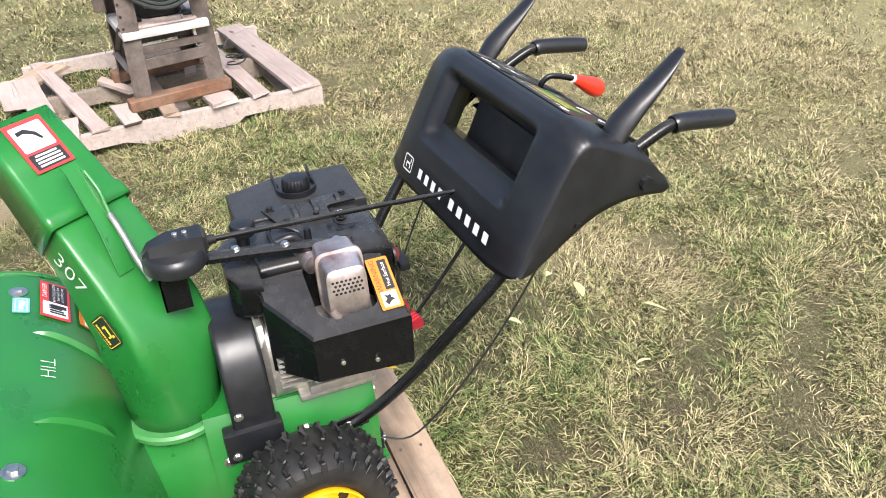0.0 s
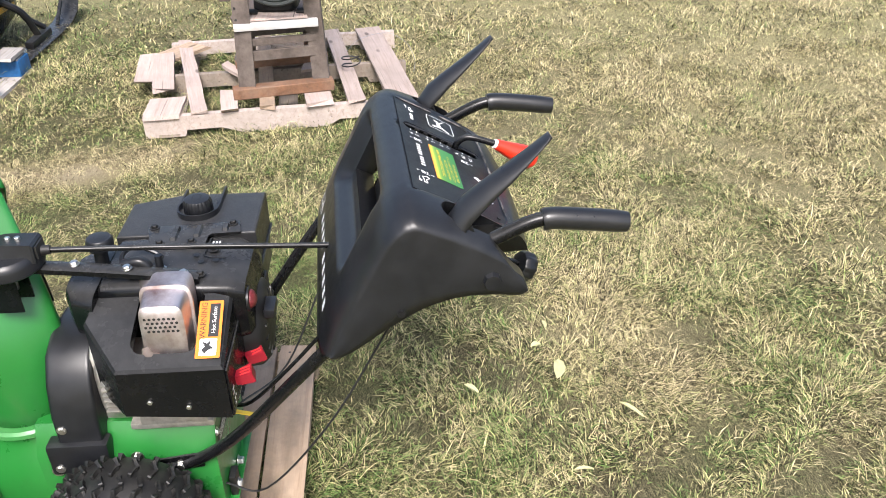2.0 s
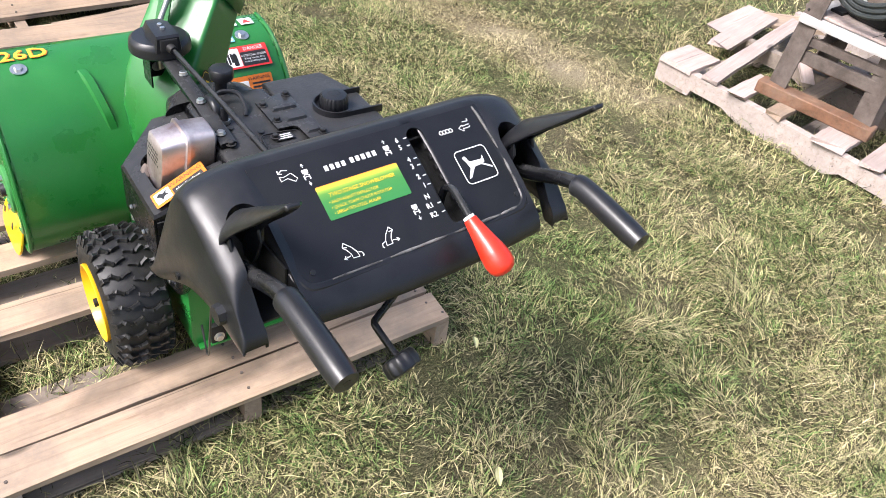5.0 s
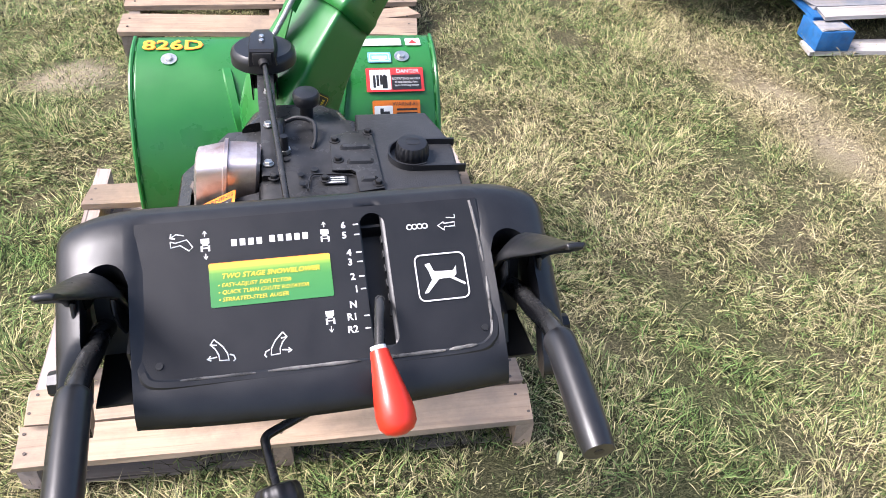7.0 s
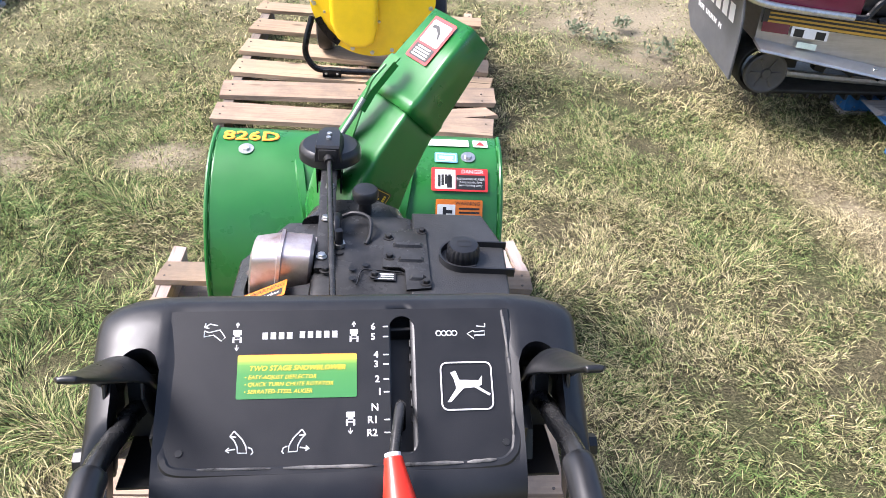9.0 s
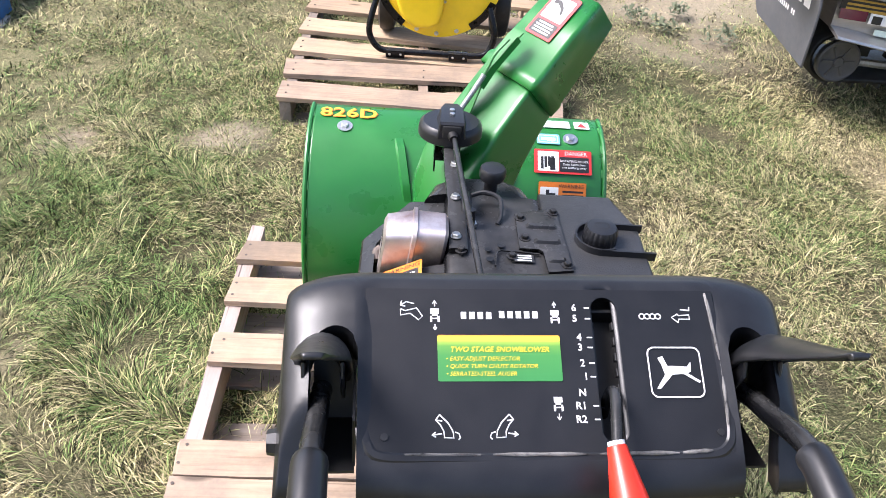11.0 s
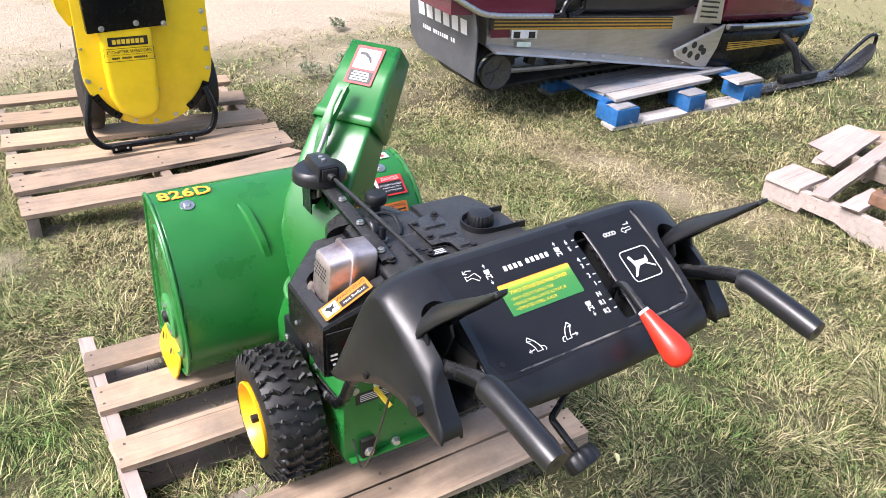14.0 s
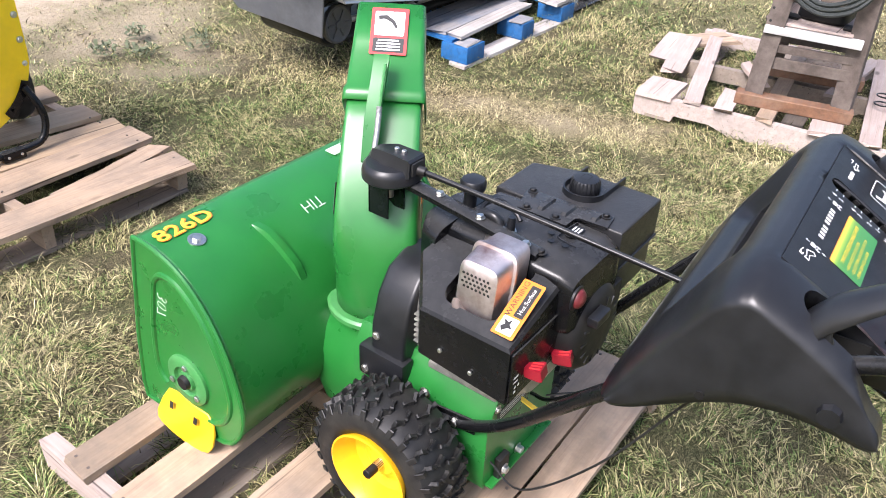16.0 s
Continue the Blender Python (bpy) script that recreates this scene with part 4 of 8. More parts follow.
def tyre_and_wheel(x_out, side):
    """A pneumatic wheel; side -1 faces -x. x_out: the plane of its outer face."""
    c = Vector((x_out - side * 0.055, 0.080, 0.222))
    M = frame_at(c, (0, 1, 0), (0, 0, 1)) if side > 0 else frame_at(c, (0, -1, 0), (0, 0, 1))
    S = Matrix.Diagonal((0.89, 0.89, 1, 1))
    w = part("wheel", lathe([(0.050, -0.040), (0.086, -0.046), (0.087, 0.046), (0.097, 0.061), (0.0975, 0.0665), (0.0935, 0.0675), (0.083, 0.050), (0.077, 0.020), (0.058, 0.012), (0.040, 0.018), (0.030, 0.026), (0.016, 0.026)], 40, M @ S), AMBER, blower, "yellow pressed steel wheel rim")
    prof = [(0.088, -0.050), (0.104, -0.060), (0.128, -0.064), (0.147, -0.058), (0.157, -0.040), (0.160, 0.0), (0.157, 0.040), (0.147, 0.057), (0.130, 0.0625), (0.108, 0.062), (0.098, 0.057), (0.0875, 0.048)]
    part("tyre", lathe(prof, 56, M @ S, False), RUBBER, w, "black knobbly pneumatic tyre")
    n = 28
    for r, z, sz, tw, sx, ly in ((0.1605, 0.011, 0.022, 22, 0.0078, 0.016), (0.1590, 0.033, 0.021, -30, 0.0085, 0.016), (0.1510, 0.051, 0.015, 6, 0.0105, 0.019)):
        lug = {}
        for sgn in (-1, 1):
            for k in range(n):
                R = M @ Matrix.Rotation(2 * math.pi * (k + (0.5 if sgn > 0 else 0)) / n, 4, "Z") @ pose(r * 0.89, 0, sgn * z, sgn * tw, sgn * (20 if z > 0.02 else 0))
                if not lug:
                    ob = part("tread_lug", loft([[Vector((-ly / 2, -k * sx, z_)), Vector((ly / 2 - c, -k * sx * 0.85, z_)), Vector((ly / 2 - c, k * sx * 0.85, z_)), Vector((-ly / 2, k * sx, z_))] for z_, k, c in ((-0.50 * sz, 0.42, 0.002), (-0.42 * sz, 0.58, 0), (-0.20 * sz, 0.36, 0), (0.20 * sz, 0.36, 0), (0.42 * sz, 0.58, 0), (0.50 * sz, 0.42, 0.002))]), RUBBER, w, smooth=False)
                    lug["mesh"] = ob.data
                else:
                    ob = new("tread_lug", lug["mesh"])
                    ob.parent = w
                ob.matrix_basis = R
    part("axle_stub", cyl(c + Vector((side * 0.0, 0, 0)), c + Vector((side * 0.066, 0, 0)), 0.0095, n=16, bevel=0.001), BLACK_MATT, w)
    part("hub_hole", cyl(c + Vector((side * 0.013, -0.048, 0.006)), c + Vector((side * 0.0165, -0.048, 0.006)), 0.011, n=14), INK, w)
    return w


tyre_and_wheel(-0.262, -1)
tyre_and_wheel(0.262, 1)
part("axle", cyl((-0.25, 0.08, 0.222), (0.25, 0.08, 0.222), 0.0095), STEEL, blower)

# bucket: side outline in y, z
SIDE = [(0.605, 0.551), (0.566, 0.551), (0.527, 0.544), (0.490, 0.530), (0.456, 0.508), (0.425, 0.477), (0.397, 0.438), (0.373, 0.388), (0.353, 0.325), (0.343, 0.262), (0.350, 0.212), (0.374, 0.168), (0.410, 0.139), (0.500, 0.127), (0.600, 0.120), (0.664, 0.118), (0.668, 0.160), (0.652, 0.300), (0.626, 0.440)]


def shell_frame(x, down, lift=0.0035, tilt=1.0):
    """A pose on the bucket's shell: at x, down metres along it from its front top edge; y points up the sheet."""
    path = curve_points([(0, y, z) for y, z in SIDE[:14]], 6)
    k = x / 0.333
    for a, b in zip(path, path[1:]):
        d = (b - a).length
        if down <= d:
            q = a.lerp(b, down / d)
            t = (a - b).normalized()
            m = frame_at((x, q.y + 0.010 * k, q.z - 0.006 * k), (1, 0.03, -0.018), t)
            return m @ Matrix.Translation((0, 0, lift))
        down -= d


def bucket():
    sheet = SIDE[:14]
    path = curve_points([(0, y, z) for y, z in sheet], 3)
    bm = bmesh.new()
    rows = []
    for x in (-0.333, -0.327, 0.0, 0.327, 0.333):
        rows.append([bm.verts.new((x, p.y + 0.010 * (x / 0.333), p.z - 0.006 * (x / 0.333))) for p in path])
    for a, b in zip(rows, rows[1:]):
        for i in range(len(path) - 1):
            bm.faces.new((a[i], a[i + 1], b[i + 1], b[i]))
    ob = part("bucket_shell", bm, GREEN, blower, "glossy green curved auger housing")
    s = ob.modifiers.new("thickness", "SOLIDIFY")
    s.thickness, s.offset = 0.003, -1
    for sx, xw in ((-1, -0.336), (1, 0.336)):
        M = frame_at((xw, 0.010 * sx, -0.006 * sx), (0, 1, 0), (0, 0, 1))
        pts = curve_points([(y, z, 0) for y, z in SIDE[:16]], 2) + [Vector((y, z, 0)) for y, z in SIDE[16:]]
        outl = [(p.x, p.y) for p in pts]
        pl = part("side_plate", prism(outl, 0.004, M @ Matrix.Translation((0, 0, -0.002))), GREEN, blower, "bright green end plate with pressed rim")
        # rolled rim and the pressed inner bead
        cx, cz = 0.505, 0.35
        rim = [Vector((xw + sx * 0.002, y + 0.01 * sx, z - 0.006 * sx)) for y, z in outl]
        part("rim", tube(rim + [rim[0]], 0.0052, 8, 1), GREEN, pl)
        back = [(cx + (y - cx) * 0.79, cz + (z - cz) * 0.80) for y, z in SIDE[3:13]]
        front = [(0.578, 0.205), (0.594, 0.225), (0.600, 0.262), (0.590, 0.350), (0.570, 0.440), (0.556, 0.478), (0.530, 0.497)]
        bead = curve_points([(xw + sx * 0.002, y + 0.01 * sx, z - 0.006 * sx) for y, z in front + back + [(0.452, 0.176)]], 4)
        part("pressed_bead", tube(bead, 0.0065, 8, 1), GREEN, pl)
        hub = Vector((xw, 0.490, 0.264))
        part("bearing_plate", lathe([(0.058, 0), (0.058, 0.008), (0.052, 0.012), (0.034, 0.012), (0.031, 0.005), (0.022, 0.005), (0.020, 0.012), (0.012, 0.012), (0.010, 0.016), (0.004, 0.017)], 32, frame_at(hub, (0, sx, 0), (0, 0, 1))), GREEN_DULL, pl)
        for k in range(3):
            a = radians(100 + 120 * k)
            bolt(hub + Vector((sx * 0.012, 0.043 * math.cos(a), 0.040 * math.sin(a))), (sx, 0, 0), pl, 0.007, 0.005)
        part("bearing_hub", cyl(hub + Vector((sx * 0.008, 0, 0)), hub + Vector((sx * 0.021, 0, 0)), 0.017, 0.014, 16), BLACK_MATT, pl)
        # skid shoe
        out = [(0.572, 0.190), (0.590, 0.160), (0.604, 0.122), (0.600, 0.104), (0.585, 0.096), (0.545, 0.090), (0.500, 0.0885), (0.458, 0.094), (0.438, 0.102), (0.427, 0.122), (0.426, 0.150), (0.434, 0.178), (0.450, 0.190), (0.500, 0.188), (0.545, 0.197)]
        sk = part("skid_shoe", prism([(y, z + 0.012) for y, z in out], 0.007, frame_at((xw + sx * (0.0600 if sx > 0 else 0.0530), 0.005 * sx, 0), (0, 1, 0), (-sx * 0.25, 0, 1)), 0.0015, 1), AMBER, blower, "yellow painted skid shoe")
        for y in (0.47, 0.545):
            part("slot", box((xw + sx * 0.0185, y, 0.172), (0.0012, 0.010, 0.016), 0, (0, -sx * 14, 0)), INK, sk)
    # pressed ribs on the back of the shell
    for x0, x1 in ((-0.135, -0.108), (0.128, 0.104)):
        rows = []
        for k in range(13):
            f = k / 12
            h = 0.0105 * min(1, f * 5, (1 - f) * 4)
            m = shell_frame(x0 + (x1 - x0) * f, 0.112 + 0.150 * f, 0)
            rows.append([m @ Vector(q) for q in ((-0.0125, 0, -0.002), (-0.008, 0, h), (0.008, 0, h), (0.0125, 0, -0.002))])
        part("rib", loft(rows), GREEN, blower)
    # spot-welded tabs along the shell's edges
    for sx in (-1, 1):
        for k in range(9):
            m = shell_frame(sx * 0.334, 0.05 + 0.062 * k, -0.001)
            part("weld_tab", box((0, 0, 0), (0.007, 0.020, 0.0045), 0.001), GREEN_DULL, blower, smooth=False).matrix_basis = m
    for x, y, z in ((-0.259, 0.513, 0.5425), (0.261, 0.528, 0.5330)):
        bolt((x, y - 0.0012, z + 0.0045), (0, -0.25, 0.97), blower, 0.009, 0.007, 0.0175)
    # serrated auger and its shaft
    part("auger_shaft", cyl((-0.33, 0.49, 0.262), (0.33, 0.49, 0.262), 0.016), BLACK_MATT, blower)
    for sx in (-1, 1):
        bm = bmesh.new()
        rin, rout = [], []
        for k in range(49):
            a = 2 * math.pi * 1.5 * k / 48
            x = sx * (0.05 + 0.26 * k / 48)
            ro = 0.118 + (0.006 if k % 2 else 0)
            rin.append(bm.verts.new((x, 0.49 + 0.08 * math.cos(a), 0.262 + 0.08 * math.sin(a))))
            rout.append(bm.verts.new((x, 0.49 + ro * math.cos(a), 0.262 + ro * math.sin(a))))
        for k in range(48):
            bm.faces.new((rin[k], rin[k + 1], rout[k + 1], rout[k]))
        au = part("auger_flight", bm, BLACK_MATT, blower)
        au.modifiers.new("thickness", "SOLIDIFY").thickness = 0.004
    part("scraper_bar", box((0, 0.66, 0.113), (0.664, 0.03, 0.008), 0.002), BLACK_MATT, blower)
    # model number, brand-free decals on the top of the shell
    MT = shell_frame(-0.252, 0.043, 0.0025) @ Matrix.Diagonal((1.18, 1, 1, 1))
    text("model_number_outline", "826D", 0.050, DECORANGE, blower, MT, bold=0.0014)
    text("model_number", "826D", 0.050, DECYEL, blower, MT @ Matrix.Translation((-0.001, 0.001, 0.0006)), bold=0.0005)
    MD = shell_frame(0.240, 0.152, 0.004)
    d = plate("danger_decal", 0.133, 0.058, DECRED, blower, MD, label="red and white danger decal")
    plate("pictogram_panel", 0.048, 0.048, WHITE, d, MD @ Matrix.Translation((-0.034, 0, 0.0006)), 0.002)
    bars("pictogram", [(-0.048 + 0.008 * k, 0.002 * k - 0.004, 0.006, 0.030 - 0.003 * k) for k in range(4)] + [(-0.024, -0.006, 0.012, 0.03)], INK, d, MD, 0.0014)
    plate("text_panel", 0.068, 0.036, INK, d, MD @ Matrix.Translation((0.026, -0.006, 0.0006)), 0.002)
    text("danger_word", "DANGER", 0.013, WHITE, d, MD @ Matrix.Translation((0.03, 0.020, 0.0013)))
    text("danger_text", "ROTATING AUGER\nKeep hands, feet\nand clothing away", 0.0078, WHITE, d, MD @ Matrix.Translation((0.026, -0.006, 0.0015)))
    MW = shell_frame(0.208, 0.092, 0.003)
    d = plate("blue_decal", 0.054, 0.030, DECBLUE, blower, MW, label="pale blue hand pictogram decal")
    part("decal_line", frame_ring(0.046, 0.022, 0.003, 0.0015, 0.0008, MW), WHITE, d, smooth=False)
    bars("pictogram", [(0, 0.0, 0.034, 0.008), (0.006, -0.004, 0.016, 0.006)], WHITE, d, MW, 0.0009)
    MP = shell_frame(0.236, 0.038, 0.0025)
    plate("faded_decal", 0.10, 0.030, DECPALE, blower, MP @ Matrix.Translation((-0.022, 0, 0)), label="sun-bleached blank decal")
    d = plate("triangle_decal", 0.036, 0.030, DECPALE, blower, MP @ Matrix.Translation((0.056, 0, 0)))
    part("triangle", prism([(-0.011, -0.008), (0.011, -0.008), (0.0, 0.009)], 0.0006, MP @ Matrix.Translation((0.056, 0, 0.0006))), DECRED, d, smooth=False)
    MO = shell_frame(0.240, 0.228, 0.004)
    d = plate("warning_decal", 0.11, 0.058, DECORANGE, blower, MO, label="orange and white warning decal")
    plate("pictogram_panel", 0.042, 0.042, WHITE, d, MO @ Matrix.Translation((-0.030, -0.004, 0.0006)), 0.002)
    bars("pictogram", [(-0.034, -0.004, 0.008, 0.03), (-0.024, 0.0, 0.016, 0.008)], INK, d, MO, 0.0014)
    text("warning_word", "WARNING", 0.012, INK, d, MO @ Matrix.Translation((0.02, 0.020, 0.0012)))
    bars("text_lines", [(0.024, 0.008 - 0.009 * k, 0.048, 0.0045) for k in range(4)], INK, d, MO, 0.001)
    # marker scrawl
    text("marker_scrawl", "TIH", 0.038, CHALK, blower, shell_frame(0.008, 0.135, 0.002) @ Matrix.Rotation(math.pi, 4, "Z"), bold=-0.0007)
    text("marker_scrawl", "307", 0.042, CHALK, blower, frame_at((-0.3405, 0.535, 0.425), (0, 0.25, -0.97), (0, 0.97, 0.25)) @ Matrix.Translation((0, 0, 0)), bold=-0.0010)


bucket()

# impeller housing and chute
CH = Vector((0.0, 0.285))
FWD = Vector((0.825, 0.565, 0))
RGT = Vector((0.565, -0.825, 0))


def super_ring(c, ax, ay, w, d, p, n=36):
    """A rounded-square ring: w along ax, d along ay; p 2 is round, larger is squarer."""
    out = []
    for k in range(n):
        a = 2 * math.pi * k / n
        ca, sa = math.cos(a), math.sin(a)
        out.append(Vector(c) + ax * (w / 2 * math.copysign(abs(ca) ** (2 / p), ca)) + ay * (d / 2 * math.copysign(abs(sa) ** (2 / p), sa)))
    return out


def chute():
    part("impeller_housing", loft([super_ring((0.0, 0.29, z), Vector((1, 0, 0)), Vector((0, 1, 0)), w, d, p) for z, w, d, p in ((0.13, 0.20, 0.15, 8), (0.18, 0.225, 0.165, 8), (0.275, 0.225, 0.170, 8), (0.315, 0.196, 0.176, 5), (0.340, 0.180, 0.176, 2.6), (0.356, 0.176, 0.176, 2.0))]), GREEN, blower, "green impeller housing behind the bucket")
    part("collar", lathe([(0.080, -0.010), (0.100, -0.010), (0.1055, -0.005), (0.1055, 0.004), (0.100, 0.0085), (0.080, 0.0085)], 40, pose(CH.x, CH.y, 0.371), False), GREEN_DULL, blower, "pale worn rotating collar ring")
    # rear line of the chute: how far it lies along FWD, its height, its width and depth, squareness
    spec = [(-0.086, 0.352, 0.172, 0.172, 2.0), (-0.088, 0.42, 0.172, 0.172, 2.1), (-0.088, 0.48, 0.170, 0.168, 3.0), (-0.078, 0.545, 0.166, 0.160, 7.0), (-0.050, 0.615, 0.160, 0.140, 11.0), (0.005, 0.688, 0.153, 0.120, 14.0), (0.060, 0.748, 0.147, 0.104, 16.0), (0.118, 0.808, 0.140, 0.092, 16.0)]
    rings = []
    for i, (s, z, w, d, p) in enumerate(spec):
        a, b = spec[max(i - 1, 0)], spec[min(i + 1, len(spec) - 1)]
        t = (FWD * (b[0] - a[0]) + Vector((0, 0, b[1] - a[1]))).normalized()
        nrm = RGT.cross(t) if RGT.cross(t).dot(FWD) > 0 else -RGT.cross(t)
        rear = Vector((CH.x, CH.y, 0)) + FWD * s + Vector((0, 0, z))
        rings.append(super_ring(rear + nrm * d / 2, RGT, nrm, w, d, p))
    c = part("chute", loft(rings, caps=False), GREEN, blower, "tall glossy green discharge chute")
    c.modifiers.new("thickness", "SOLIDIFY").thickness = 0.003
    # deflector: back and two cheeks, open below
    sp = [(0.086, 0.770, 0.160, 0.098, 0.011), (0.105, 0.788, 0.159, 0.100, 0.010), (0.111, 0.795, 0.151, 0.094, 0.004), (0.175, 0.855, 0.141, 0.086, 0.004), (0.240, 0.912, 0.134, 0.070, 0.004)]
    cr = 0.010
    bm = bmesh.new()
    rows = []
    t = (FWD * 0.150 + Vector((0, 0, 0.137))).normalized()
    nrm = RGT.cross(t) if RGT.cross(t).dot(FWD) > 0 else -RGT.cross(t)
    for s, z, w, d, lift in sp:
        q = Vector((CH.x, CH.y, 0)) + FWD * s + Vector((0, 0, z)) - nrm * (lift + 0.001)
        row = [q + RGT * (-w / 2) + nrm * d, q + RGT * (-w / 2) + nrm * cr]
        row += [q + RGT * (-w / 2 + cr - cr * math.cos(a)) + nrm * (cr - cr * math.sin(a)) for a in (0.4, 0.8, 1.2)]
        row += [q + RGT * (-w / 2 + cr), q + RGT * (w / 2 - cr)]
        row += [q + RGT * (w / 2 - cr + cr * math.cos(a)) + nrm * (cr - cr * math.sin(a)) for a in (1.2, 0.8, 0.4)]
        row += [q + RGT * (w / 2) + nrm * cr, q + RGT * (w / 2) + nrm * d]
        rows.append([bm.verts.new(p) for p in row])
    for a, b in zip(rows, rows[1:]):
        for i in range(len(a) - 1):
            bm.faces.new((a[i], a[i + 1], b[i + 1], b[i]))
    df = part("deflector", bm, GREEN, blower, "green hinged deflector cap of the chute", angle=50)
    df.modifiers.new("thickness", "SOLIDIFY").thickness = 0.003
    # decal on the deflector
    q = Vector((CH.x, CH.y, 0)) + FWD * 0.192 + Vector((0, 0, 0.870)) - nrm * 0.0085
    MD = frame_at(q, RGT, t)
    d = plate("warning_decal", 0.072, 0.100, DECRED, df, MD, label="red framed white warning decal")
    plate("pictogram_panel", 0.058, 0.052, WHITE, d, MD @ Matrix.Translation((0, 0.016, 0.0006)), 0.003)
    plate("text_panel", 0.060, 0.030, INK, d, MD @ Matrix.Translation((0, -0.030, 0.0006)), 0.002)
    part("pictogram", prism([(-0.022, 0.032), (-0.006, 0.034), (0.010, 0.022), (0.016, 0.008), (0.012, 0.006), (0.004, 0.018), (-0.010, 0.026), (-0.022, 0.024)], 0.0004, MD @ Matrix.Translation((0, 0, 0.0012))), INK, d, smooth=False)
    bars("text_lines", [(0, -0.020 - 0.0065 * k, 0.046 - 0.006 * (k == 0), 0.0035) for k in range(4)], WHITE, d, MD, 0.0014)
    # slotted adjusting strap, hinge bolt and spring
    o = Vector((CH.x, CH.y, 0)) - nrm * 0.012
    P = lambda s, z, r=0.0, lift=0.0: o + FWD * s + RGT * r + Vector((0, 0, z)) - nrm * lift
    st = part("strap", loft([[P(s, z, r + dr, l + dl) for dr, dl in ((-0.016, 0), (0.013, 0), (0.013, 0.003), (-0.016, 0.003))] for s, z, r, l in ((0.128, 0.835, -0.004, 0.018), (0.118, 0.820, -0.004, 0.024), (0.050, 0.735, -0.014, 0.022), (0.012, 0.675, -0.018, 0.004))]), GREEN, df, "green slotted adjusting strap")
    part("strap_flange", loft([[P(s, z, r + dr, l) for dr, l in ((0.010, l0), (0.013, l0), (0.013, l0 + 0.016), (0.010, l0 + 0.016))] for s, z, r, l0 in ((0.120, 0.825, -0.004, 0.012), (0.075, 0.768, -0.010, 0.018), (0.050, 0.735, -0.014, 0.014))]), GREEN, st)
    part("wire_link", tube([P(0.112, 0.812, 0.004, 0.040), P(0.085, 0.785, 0.002, 0.042), P(0.070, 0.766, 0.000, 0.036), P(0.060, 0.75, -0.002, 0.034)], 0.0028, 8), GREEN_DULL, st)
    a, b = P(0.062, 0.752, -0.002, 0.034), P(-0.022, 0.655, -0.006, 0.022)
    bm = tube([a, a.lerp(b, 0.3), a.lerp(b, 0.7) - RGT * 0.002, b], 0.0052, 10, 30, [0.0052 + 0.0006 * (k % 2) for k in range(90)])
    part("spring", bm, SPRING, df, "tightly wound grey spring")
    # small maker's badge on the cheek: black tile with a yellow animal-free mark
    qa = Vector((CH.x, CH.y, 0)) + FWD * 0.008 + Vector((0, 0, 0.598)) - RGT * 0.080
    MB = frame_at(qa, FWD * 0.62 + Vector((0, 0, 0.78)), Vector((0, 0, 0.62)) - FWD * 0.78)
    if (MB.to_3x3() @ Vector((0, 0, 1))).dot(RGT) > 0:
        MB = frame_at(qa, -(FWD * 0.62 + Vector((0, 0, 0.78))), Vector((0, 0, 0.62)) - FWD * 0.78)
    MB = MB @ Matrix.Translation((0, 0, 0.003))
    d = plate("badge", 0.062, 0.058, INK, c, MB, 0.006, label="black badge with plain yellow marks")
    part("badge_line", frame_ring(0.056, 0.052, 0.006, 0.0015, 0.0009, MB), DECYEL, d, smooth=False)
    bars("badge_mark", [(0, 0.008, 0.024, 0.007), (-0.010, 0.001, 0.004, 0.010), (0.010, 0.001, 0.004, 0.010), (0.012, 0.015, 0.005, 0.010)] + letters(9, 0.044, 0.007, 0.25, 0, -0.015), DECYEL, d, MB, 0.001)
    qb = Vector((CH.x, CH.y, 0)) + FWD * 0.004 + Vector((0, 0, 0.598)) + RGT * 0.0835
    MC = frame_at(qb, FWD * 0.62 + Vector((0, 0, 0.78)), Vector((0, 0, 0.62)) - FWD * 0.78)
    if (MC.to_3x3() @ Vector((0, 0, 1))).dot(RGT) < 0:
        MC = frame_at(qb, -(FWD * 0.62 + Vector((0, 0, 0.78))), Vector((0, 0, 0.62)) - FWD * 0.78)
    d = plate("badge", 0.062, 0.058, INK, c, MC, 0.006, label="black badge with plain yellow marks")
    part("badge_line", frame_ring(0.056, 0.052, 0.006, 0.0015, 0.0009, MC), DECYEL, d, smooth=False)
    bars("badge_mark", [(0, 0.008, 0.024, 0.007), (-0.010, 0.001, 0.004, 0.010), (0.010, 0.001, 0.004, 0.010)] + letters(9, 0.044, 0.007, 0.25, 0, -0.015), DECYEL, d, MC, 0.001)
    q3 = Vector((CH.x, CH.y, 0)) + FWD * 0.067 + Vector((0, 0, 0.698)) - RGT * 0.0775
    M3 = frame_at(q3, -(FWD * 0.70 + Vector((0, 0, 0.71))), Vector((0, 0, 0.70)) - FWD * 0.71)
    if (M3.to_3x3() @ Vector((0, 0, 1))).dot(RGT) > 0:
        M3 = frame_at(q3, FWD * 0.70 + Vector((0, 0, 0.71)), Vector((0, 0, 0.70)) - FWD * 0.71)
    text("marker_number", "307", 0.055, CHALK, c, M3 @ Matrix.Translation((0, 0, 0.004)), bold=-0.0008)


chute()


